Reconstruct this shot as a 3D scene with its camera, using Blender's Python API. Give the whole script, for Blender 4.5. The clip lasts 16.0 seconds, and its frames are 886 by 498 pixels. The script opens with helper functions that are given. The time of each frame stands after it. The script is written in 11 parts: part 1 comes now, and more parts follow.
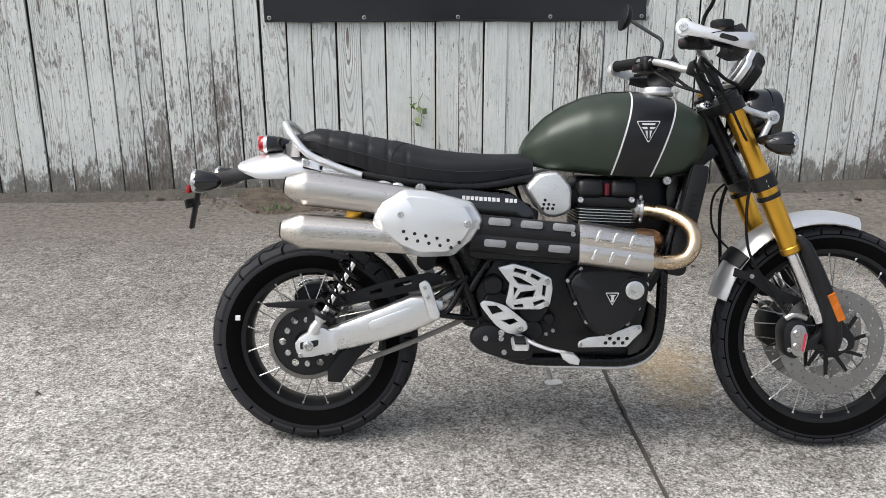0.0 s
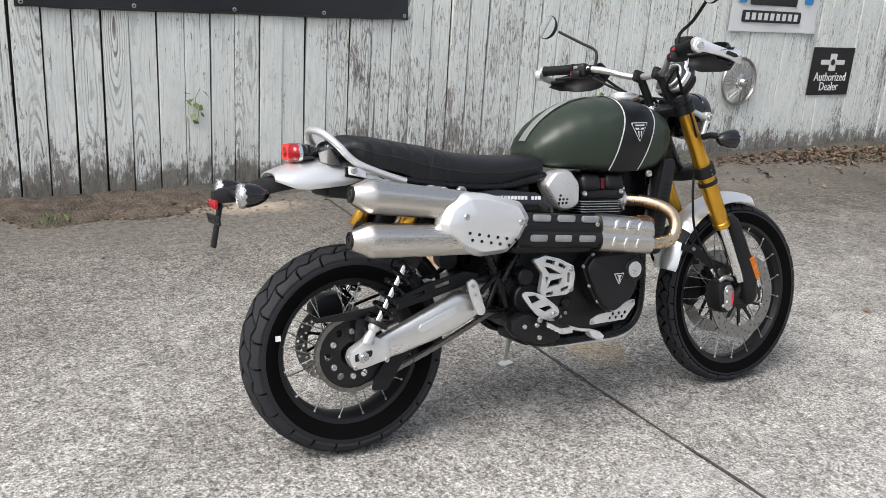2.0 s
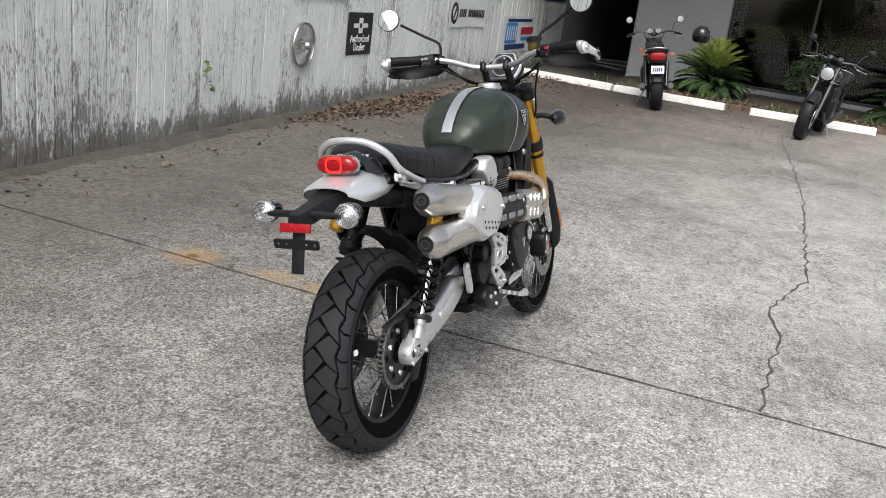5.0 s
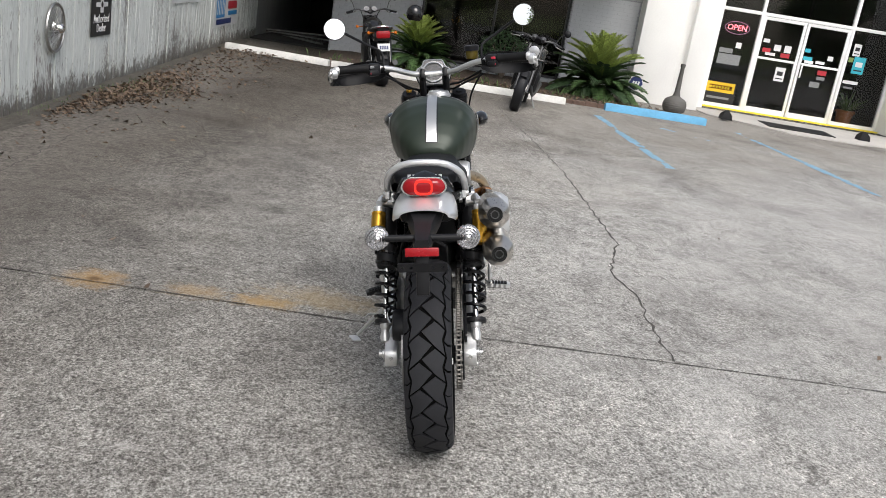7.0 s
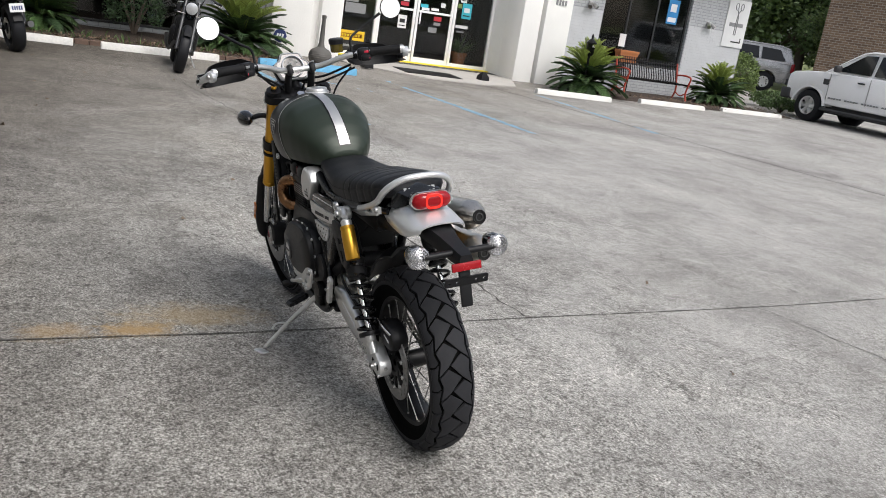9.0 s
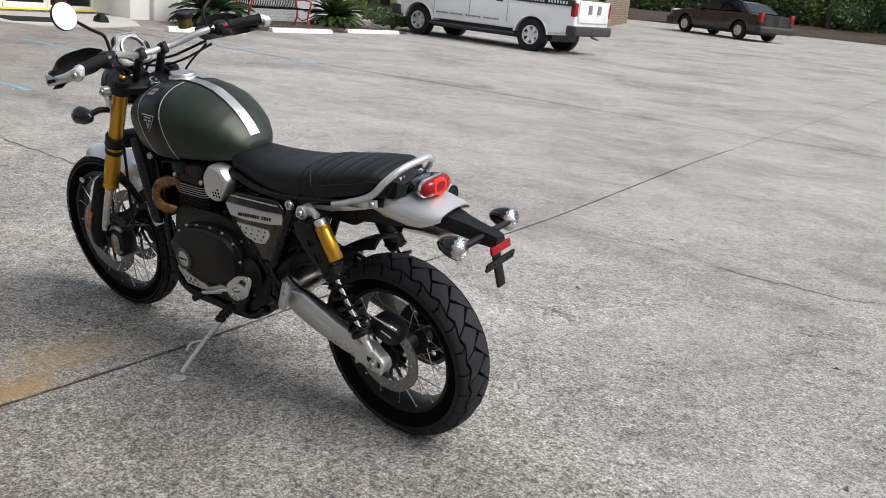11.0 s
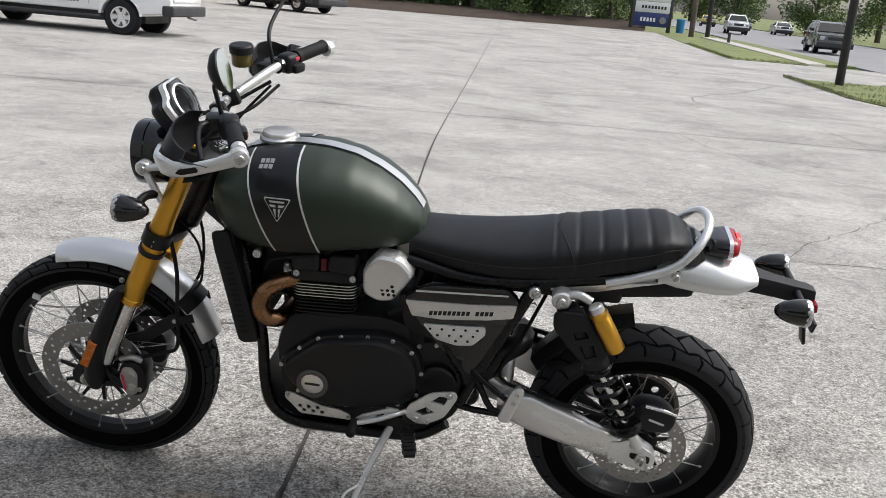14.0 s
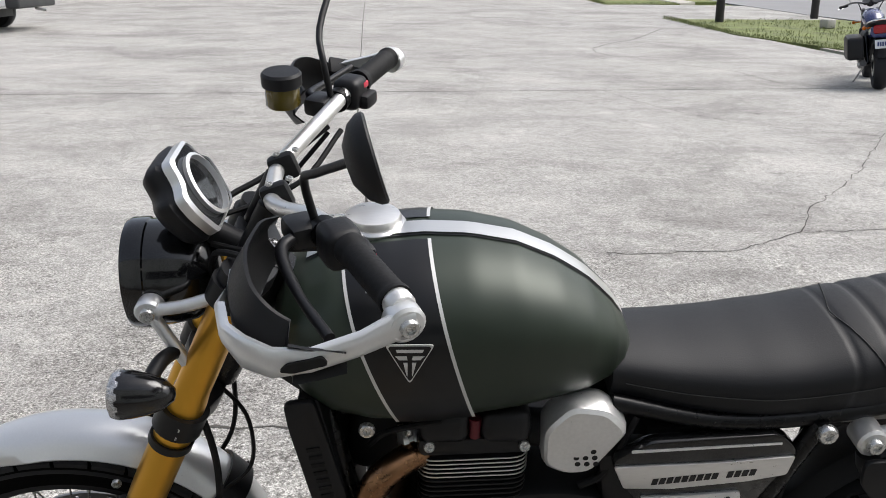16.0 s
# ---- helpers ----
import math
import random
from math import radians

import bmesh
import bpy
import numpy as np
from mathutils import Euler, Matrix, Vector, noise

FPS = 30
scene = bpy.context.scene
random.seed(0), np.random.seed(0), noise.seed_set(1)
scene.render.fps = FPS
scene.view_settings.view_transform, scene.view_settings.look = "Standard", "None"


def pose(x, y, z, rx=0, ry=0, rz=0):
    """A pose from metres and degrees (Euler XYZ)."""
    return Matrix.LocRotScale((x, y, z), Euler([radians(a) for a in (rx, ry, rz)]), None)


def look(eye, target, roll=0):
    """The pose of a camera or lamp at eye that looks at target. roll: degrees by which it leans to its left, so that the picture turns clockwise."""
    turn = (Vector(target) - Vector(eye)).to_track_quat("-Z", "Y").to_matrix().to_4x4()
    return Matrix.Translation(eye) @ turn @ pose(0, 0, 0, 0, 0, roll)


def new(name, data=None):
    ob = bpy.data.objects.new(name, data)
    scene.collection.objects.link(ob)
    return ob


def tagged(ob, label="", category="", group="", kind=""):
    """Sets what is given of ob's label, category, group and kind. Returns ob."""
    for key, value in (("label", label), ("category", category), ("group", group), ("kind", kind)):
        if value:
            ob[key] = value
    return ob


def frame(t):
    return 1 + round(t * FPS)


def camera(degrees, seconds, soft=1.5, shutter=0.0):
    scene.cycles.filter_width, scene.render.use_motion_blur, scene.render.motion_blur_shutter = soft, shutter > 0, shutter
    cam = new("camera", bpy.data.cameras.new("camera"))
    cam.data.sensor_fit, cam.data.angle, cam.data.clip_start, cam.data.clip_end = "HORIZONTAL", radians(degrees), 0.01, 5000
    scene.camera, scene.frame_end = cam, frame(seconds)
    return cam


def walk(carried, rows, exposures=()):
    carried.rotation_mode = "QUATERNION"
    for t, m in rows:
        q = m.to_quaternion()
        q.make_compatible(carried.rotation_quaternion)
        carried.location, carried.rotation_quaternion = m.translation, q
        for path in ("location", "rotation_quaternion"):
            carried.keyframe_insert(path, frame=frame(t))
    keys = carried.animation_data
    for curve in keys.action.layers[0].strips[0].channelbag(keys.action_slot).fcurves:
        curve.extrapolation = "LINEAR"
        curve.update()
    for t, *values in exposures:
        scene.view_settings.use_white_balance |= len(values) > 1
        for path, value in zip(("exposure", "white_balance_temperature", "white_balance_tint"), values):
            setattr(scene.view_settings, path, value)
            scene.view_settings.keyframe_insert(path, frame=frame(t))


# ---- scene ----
cam = camera(54.1, 16.0, soft=0.9)
PATH = [
    (0.0, (0.421, -2.416, 1.362), (0.405, -0.508, 0.759), -0.1),
    (0.5, (0.067, -2.446, 1.372), (0.318, -0.561, 0.751), 1.6),
    (1.0, (-0.231, -2.38, 1.369), (0.248, -0.536, 0.762), 2.3),
    (1.5, (-0.539, -2.288, 1.371), (0.129, -0.497, 0.782), 3.4),
    (2.0, (-0.864, -2.194, 1.384), (0.033, -0.51, 0.784), 3.8),
    (2.5, (-1.132, -2.006, 1.372), (-0.061, -0.43, 0.765), 3.5),
    (3.0, (-1.394, -1.832, 1.382), (-0.175, -0.368, 0.774), 4.5),
    (3.5, (-1.672, -1.696, 1.394), (-0.296, -0.39, 0.761), 4.9),
    (4.0, (-1.856, -1.488, 1.389), (-0.37, -0.311, 0.752), 5.3),
    (4.5, (-2.008, -1.262, 1.395), (-0.362, -0.292, 0.804), 6.6),
    (4.7, (-2.082, -1.171, 1.401), (-0.373, -0.314, 0.813), 6.9),
    (6.8, (-2.6, 0.001, 1.409), (-0.677, 0.041, 0.858), 9.8),
    (7.0, (-2.598, 0.121, 1.412), (-0.676, 0.069, 0.863), 9.2),
    (7.5, (-2.598, 0.4, 1.429), (-0.687, 0.149, 0.895), 9.2),
    (8.0, (-2.603, 0.713, 1.433), (-0.773, 0.128, 0.879), 8.1),
    (8.5, (-2.519, 1.001, 1.425), (-0.753, 0.24, 0.874), 8.5),
    (9.0, (-2.373, 1.287, 1.437), (-0.676, 0.372, 0.904), 9.0),
    (9.5, (-2.21, 1.59, 1.447), (-0.677, 0.432, 0.893), 7.9),
    (9.7, (-2.163, 1.651, 1.443), (-0.66, 0.454, 0.886), 7.8),
    (11.8, (-1.003, 2.25, 1.43), (-0.199, 0.515, 0.849), 5.35),
    (12.0, (-0.859, 2.25, 1.411), (-0.107, 0.487, 0.837), 5.4),
    (12.5, (-0.564, 2.281, 1.414), (0.03, 0.458, 0.845), 5.6),
    (13.0, (-0.261, 2.263, 1.39), (0.225, 0.411, 0.813), 6.0),
    (13.5, (0.04, 2.246, 1.399), (0.433, 0.367, 0.838), 5.7),
    (14.0, (0.378, 2.277, 1.392), (0.561, 0.362, 0.846), 5.1),
    (14.5, (0.621, 2.23, 1.38), (0.747, 0.318, 0.808), 4.4),
    (15.0, (0.809, 2.017, 1.388), (0.902, 0.112, 0.785), 2.7),
    (15.5, (0.944, 1.716, 1.377), (0.935, -0.193, 0.78), 1.3),
    (16.0, (0.973, 1.396, 1.392), (0.888, -0.507, 0.78), 0.8),
]
walk(cam, [(t, look(eye, target, roll)) for t, eye, target, roll in PATH],
     exposures=((0.0, 0.68), (1.5, 0.69), (3.0, 0.67), (4.5, 0.54), (7.5, 0.21), (9.5, 0.17), (12.0, 0.31), (13.5, 0.38), (15.0, 0.58), (16.0, 0.48)))

# ---- light ----
SUN_TURN, SUN_HIGH = radians(254), radians(54)
world = bpy.data.worlds.new("sky")
scene.world = world
world.use_nodes = True
wn = world.node_tree
sky = wn.nodes.new("ShaderNodeTexSky")
sky.sky_type, sky.sun_disc = "NISHITA", False
sky.sun_elevation, sky.sun_rotation = SUN_HIGH, SUN_TURN
sky.air_density, sky.dust_density = 1.0, 4.0
pale = wn.nodes.new("ShaderNodeHueSaturation")
pale.inputs["Saturation"].default_value = 0.52
wn.links.new(sky.outputs[0], pale.inputs["Color"])
wn.links.new(pale.outputs[0], wn.nodes["Background"].inputs["Color"])
wn.nodes["Background"].inputs["Strength"].default_value = 0.15
sun = new("sun", bpy.data.lights.new("sun", "SUN"))
sun.data.energy, sun.data.angle, sun.data.color = 1.72, radians(40), (1.0, 0.98, 0.965)
sun.matrix_world = look((math.sin(SUN_TURN) * 40, math.cos(SUN_TURN) * 40, 40 * math.tan(SUN_HIGH)), (0, 0, 0))


# ---- materials ----
def nodes_of(name):
    m = bpy.data.materials.new(name)
    m.use_nodes = True
    t = m.node_tree
    return m, t, t.nodes["Principled BSDF"]


def node(t, kind, **values):
    n = t.nodes.new(kind)
    for k, v in values.items():
        n.inputs[k.replace("_", " ")].default_value = v
    return n


def ramp(t, src, stops):
    r = t.nodes.new("ShaderNodeValToRGB")
    e = r.color_ramp.elements
    while len(e) < len(stops):
        e.new(0.5)
    for el, (p, c) in zip(e, stops):
        el.position = p
        el.color = (*c, 1) if len(c) == 3 else c
    t.links.new(src, r.inputs[0])
    return r.outputs[0]


def grey(v):
    return (v, v, v)


def mix(t, fac, a, b, how="MIX"):
    m = t.nodes.new("ShaderNodeMix")
    m.data_type, m.blend_type = "RGBA", how
    for sock, v in ((m.inputs[0], fac), (m.inputs[6], a), (m.inputs[7], b)):
        if isinstance(v, bpy.types.NodeSocket):
            t.links.new(v, sock)
        else:
            sock.default_value = v if not isinstance(v, tuple) else ((*v, 1) if len(v) == 3 else v)
    return m.outputs[2]


def maths(t, op, a, b=0.0, c=0.0, clamp=False):
    m = t.nodes.new("ShaderNodeMath")
    m.operation, m.use_clamp = op, clamp
    for sock, v in zip(m.inputs, (a, b, c)):
        if isinstance(v, bpy.types.NodeSocket):
            t.links.new(v, sock)
        else:
            sock.default_value = v
    return m.outputs[0]


def place(t, scale=(1, 1, 1), kind="Object"):
    c = t.nodes.new("ShaderNodeTexCoord")
    m = t.nodes.new("ShaderNodeMapping")
    m.inputs["Scale"].default_value = scale
    t.links.new(c.outputs[kind], m.inputs["Vector"])
    return m.outputs[0]


def noise_tex(t, vec, scale, detail=4.0, rough=0.55, distort=0.0):
    n = node(t, "ShaderNodeTexNoise", Scale=scale, Detail=detail, Roughness=rough, Distortion=distort)
    t.links.new(vec, n.inputs["Vector"])
    return n.outputs["Fac"]


def bump(t, bsdf, height, strength, distance):
    b = node(t, "ShaderNodeBump", Strength=strength, Distance=distance)
    t.links.new(height, b.inputs["Height"])
    t.links.new(b.outputs[0], bsdf.inputs["Normal"])


def surface(name, colour, rough=0.5, metal=0.0, vary=0.12, grain=60.0, patch=3.0, relief=0.15, depth=0.001,
            rough_vary=0.12, coat=0.0, spec=0.5, stretch=(1, 1, 1), coat_rough=0.05):
    """A plain surface with fine grain and broad patches in colour, gloss and relief."""
    m, t, b = nodes_of(name)
    v = place(t, stretch)
    fine, broad = noise_tex(t, v, grain), noise_tex(t, v, patch, 5.0)
    both = maths(t, "MULTIPLY_ADD", fine, 0.45, maths(t, "MULTIPLY", broad, 0.55))
    lo = tuple(c * (1 - vary) for c in colour)
    hi = tuple(min(1, c * (1 + vary)) for c in colour)
    t.links.new(ramp(t, both, [(0.3, lo), (0.7, hi)]), b.inputs["Base Color"])
    t.links.new(ramp(t, both, [(0.3, grey(max(0.02, rough - rough_vary))), (0.7, grey(min(1, rough + rough_vary)))]), b.inputs["Roughness"])
    b.inputs["Metallic"].default_value = metal
    b.inputs["Coat Weight"].default_value = coat
    b.inputs["Specular IOR Level"].default_value = spec
    b.inputs["Coat Roughness"].default_value = coat_rough
    if relief:
        bump(t, b, fine, relief, depth)
    return m


def glass(name, tint=(1, 1, 1), rough=0.02):
    m, t, b = nodes_of(name)
    b.inputs["Base Color"].default_value = (*tint, 1)
    b.inputs["Roughness"].default_value = rough
    b.inputs["Transmission Weight"].default_value = 1.0
    b.inputs["IOR"].default_value = 1.45
    return m


def glowing(name, colour, strength, rough=0.3):
    m, t, b = nodes_of(name)
    b.inputs["Base Color"].default_value = (*colour, 1)
    b.inputs["Roughness"].default_value = rough
    b.inputs["Emission Color"].default_value = (*colour, 1)
    b.inputs["Emission Strength"].default_value = strength
    return m


def concrete_material():
    """Worn exposed-aggregate concrete: stone grains, mottling, oil spots, rust along the joint, dirt and painted shade
    by the fence.
    """
    m, t, b = nodes_of("worn_concrete")
    v = place(t)
    vor = node(t, "ShaderNodeTexVoronoi", Scale=85.0)
    t.links.new(v, vor.inputs["Vector"])
    fine = noise_tex(t, v, 240, 3.0, 0.8)
    grains = maths(t, "MULTIPLY_ADD", fine, 0.40, maths(t, "MULTIPLY", noise_tex(t, v, 100, 5.0, 0.8), 0.60))
    # trowelled skin where it survives, bare aggregate where it has worn off
    sep = t.nodes.new("ShaderNodeSeparateXYZ")
    t.links.new(v, sep.inputs[0])
    bare = noise_tex(t, v, 1.3, 8.0, 0.7, 0.8)
    bare = maths(t, "ADD", bare, maths(t, "MULTIPLY", maths(t, "ADD", sep.outputs[1], 1.8), 0.075, clamp=False))
    bare = maths(t, "MINIMUM", maths(t, "MAXIMUM", bare, 0.30), 0.70)
    bare = ramp(t, bare, [(0.42, grey(0.40)), (0.60, grey(1.0))])
    skin_col = ramp(t, grains, [(0.38, (0.17, 0.166, 0.156)), (0.46, (0.33, 0.322, 0.307)), (0.54, (0.43, 0.422, 0.405)), (0.62, (0.60, 0.59, 0.575))])
    stone_col = ramp(t, grains, [(0.41, (0.055, 0.052, 0.048)), (0.465, (0.235, 0.228, 0.215)), (0.53, (0.43, 0.42, 0.402)), (0.59, (0.76, 0.75, 0.73))])
    col = mix(t, bare, skin_col, stone_col)
    # pits and worn patches that show the darker stones
    pits = noise_tex(t, v, 42, 4.0, 0.65)
    col = mix(t, maths(t, "MULTIPLY", ramp(t, pits, [(0.56, grey(0)), (0.62, grey(0.75))]), bare), col, (0.11, 0.103, 0.096))
    clumps = noise_tex(t, v, 24, 6.0, 0.75, 0.6)
    col = mix(t, maths(t, "MULTIPLY_ADD", bare, 0.55, 0.15), col, ramp(t, clumps, [(0.34, (1.32, 1.315, 1.30)), (0.48, (1.02, 1.02, 1.01)), (0.56, (0.74, 0.735, 0.725)), (0.66, (0.46, 0.45, 0.44))]), "MULTIPLY")
    worn = noise_tex(t, v, 4.2, 8.0, 0.78, 0.7)
    col = mix(t, maths(t, "MULTIPLY_ADD", bare, 0.45, 0.3), col, ramp(t, worn, [(0.36, (1.15, 1.145, 1.13)), (0.49, (1.02, 1.02, 1.005)), (0.56, (0.85, 0.845, 0.83)), (0.66, (0.64, 0.63, 0.615))]), "MULTIPLY")
    mottled = noise_tex(t, v, 0.55, 9.0, 0.68, 0.6)
    col = mix(t, 1.0, col, ramp(t, mottled, [(0.34, (0.70, 0.69, 0.69)), (0.46, (0.95, 0.945, 0.94)), (0.54, (1.05, 1.05, 1.045)), (0.66, (1.18, 1.175, 1.165))]), "MULTIPLY")
    streak = noise_tex(t, place(t, (0.5, 1.6, 1)), 1.1, 8.0, 0.72)
    col = mix(t, 0.4, col, ramp(t, streak, [(0.36, grey(0.74)), (0.5, grey(1.0)), (0.62, grey(1.15))]), "MULTIPLY")
    # scuffed pale patches
    scuff = noise_tex(t, place(t, (1.0, 1.5, 1)), 2.3, 7.0, 0.7, 1.0)
    col = mix(t, ramp(t, scuff, [(0.62, grey(0)), (0.70, grey(0.4))]), col, (0.62, 0.60, 0.57))
    # hairline crazing
    warp = t.nodes.new("ShaderNodeVectorMath")
    warp.operation = "MULTIPLY_ADD"
    wob = node(t, "ShaderNodeTexNoise", Scale=1.6, Detail=6.0, Roughness=0.65)
    t.links.new(v, wob.inputs["Vector"])
    t.links.new(wob.outputs["Color"], warp.inputs[0])
    warp.inputs[1].default_value = (0.9, 0.9, 0.0)
    t.links.new(v, warp.inputs[2])
    web = node(t, "ShaderNodeTexVoronoi", Scale=0.42)
    web.feature = "DISTANCE_TO_EDGE"
    t.links.new(warp.outputs[0], web.inputs["Vector"])
    line = maths(t, "MULTIPLY", ramp(t, web.outputs["Distance"], [(0.0, grey(1)), (0.0035, grey(0))]), ramp(t, noise_tex(t, v, 0.4, 3.0), [(0.53, grey(0)), (0.6, grey(0.5))]))
    col = mix(t, line, col, (0.07, 0.065, 0.06))
    spots = noise_tex(t, v, 3.1, 3.0, 0.6)
    col = mix(t, maths(t, "MULTIPLY", ramp(t, spots, [(0.66, grey(0)), (0.75, grey(1))]), 0.5), col, (0.075, 0.07, 0.065))
    # damp dirt that gathers along the cross joint
    off = maths(t, "ADD", sep.outputs[1], maths(t, "MULTIPLY_ADD", sep.outputs[0], -0.115, 9.17))
    off = maths(t, "ADD", maths(t, "ABSOLUTE", off), maths(t, "MULTIPLY_ADD", noise_tex(t, v, 1.2, 6.0, 0.7), 1.5, -0.6))
    col = mix(t, ramp(t, off, [(0.02, grey(0.4)), (0.4, grey(0))]), col, mix(t, 1.0, col, (0.6, 0.59, 0.58), "MULTIPLY"))
    # leaf stain by the fence, with the shade there put into the colour
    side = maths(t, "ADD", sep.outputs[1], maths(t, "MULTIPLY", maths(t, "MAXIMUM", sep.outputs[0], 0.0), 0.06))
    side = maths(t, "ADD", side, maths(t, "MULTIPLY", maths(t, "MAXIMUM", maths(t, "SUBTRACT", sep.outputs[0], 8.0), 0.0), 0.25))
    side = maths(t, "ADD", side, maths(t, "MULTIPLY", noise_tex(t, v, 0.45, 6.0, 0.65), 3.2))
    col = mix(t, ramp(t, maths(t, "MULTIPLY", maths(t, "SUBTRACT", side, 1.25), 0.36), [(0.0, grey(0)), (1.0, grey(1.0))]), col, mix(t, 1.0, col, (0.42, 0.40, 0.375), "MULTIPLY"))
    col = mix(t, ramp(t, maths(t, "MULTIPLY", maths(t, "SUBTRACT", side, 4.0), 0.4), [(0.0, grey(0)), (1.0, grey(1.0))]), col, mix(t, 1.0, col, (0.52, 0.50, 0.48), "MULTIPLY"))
    # browner, darker tone before the shop's parking bays
    bay = maths(t, "ADD", maths(t, "MULTIPLY", maths(t, "SUBTRACT", sep.outputs[0], 4.5), 0.16), maths(t, "MULTIPLY", maths(t, "ADD", sep.outputs[1], 6.5), 0.11))
    bay = maths(t, "ADD", bay, maths(t, "MULTIPLY_ADD", noise_tex(t, v, 0.6, 7.0, 0.7, 0.5), 1.6, -1.1))
    col = mix(t, ramp(t, bay, [(0.2, grey(0)), (0.9, grey(0.85))]), col, mix(t, 1.0, col, (0.66, 0.625, 0.585), "MULTIPLY"))
    # earth washed out from under the fence
    edge = maths(t, "SUBTRACT", sep.outputs[1], maths(t, "MULTIPLY", sep.outputs[0], 0.075))
    edge = maths(t, "ADD", edge, maths(t, "MULTIPLY", noise_tex(t, v, 1.1, 6.0, 0.6), 1.6))
    dirt = ramp(t, maths(t, "SUBTRACT", edge, 2.6), [(0.0, grey(0)), (0.75, grey(0.75)), (1.0, grey(0.9))])
    soil = ramp(t, noise_tex(t, v, 30, 6.0, 0.7), [(0.35, (0.07, 0.062, 0.053)), (0.65, (0.21, 0.192, 0.17))])
    col = mix(t, dirt, col, soil)
    # rust along the joint and pale sand by the fence
    for x, y, rx, ry, c, amount in ((1.02, 1.52, 0.17, 0.16, (0.36, 0.225, 0.09), 0.75), (1.06, 1.08, 0.12, 0.2, (0.36, 0.24, 0.11), 0.5),
                                    (1.05, 0.78, 0.11, 0.2, (0.37, 0.24, 0.10), 0.75), (1.22, 0.5, 0.2, 0.4, (0.37, 0.27, 0.14), 0.5),
                                    (1.02, 1.52, 0.05, 0.05, (0.09, 0.05, 0.025), 0.8),
                                    (0.45, 2.74, 0.38, 0.17, (0.48, 0.40, 0.30), 0.7)):
        dx = maths(t, "DIVIDE", maths(t, "SUBTRACT", sep.outputs[0], x), rx)
        dy = maths(t, "DIVIDE", maths(t, "SUBTRACT", sep.outputs[1], y), ry)
        d = maths(t, "SQRT", maths(t, "ADD", maths(t, "MULTIPLY", dx, dx), maths(t, "MULTIPLY", dy, dy)))
        d = maths(t, "ADD", d, maths(t, "MULTIPLY_ADD", noise_tex(t, v, 11, 7.0, 0.8), 2.4, -1.2))
        col = mix(t, maths(t, "MULTIPLY", ramp(t, d, [(0.25, grey(1)), (1.0, grey(0))]), amount), col, c)
    t.links.new(col, b.inputs["Base Color"])
    b.inputs["Roughness"].default_value = 0.92
    b.inputs["Specular IOR Level"].default_value = 0.25
    bump(t, b, maths(t, "ADD", grains, maths(t, "MULTIPLY", vor.outputs["Distance"], 0.4)), 0.75, 0.006)
    return m


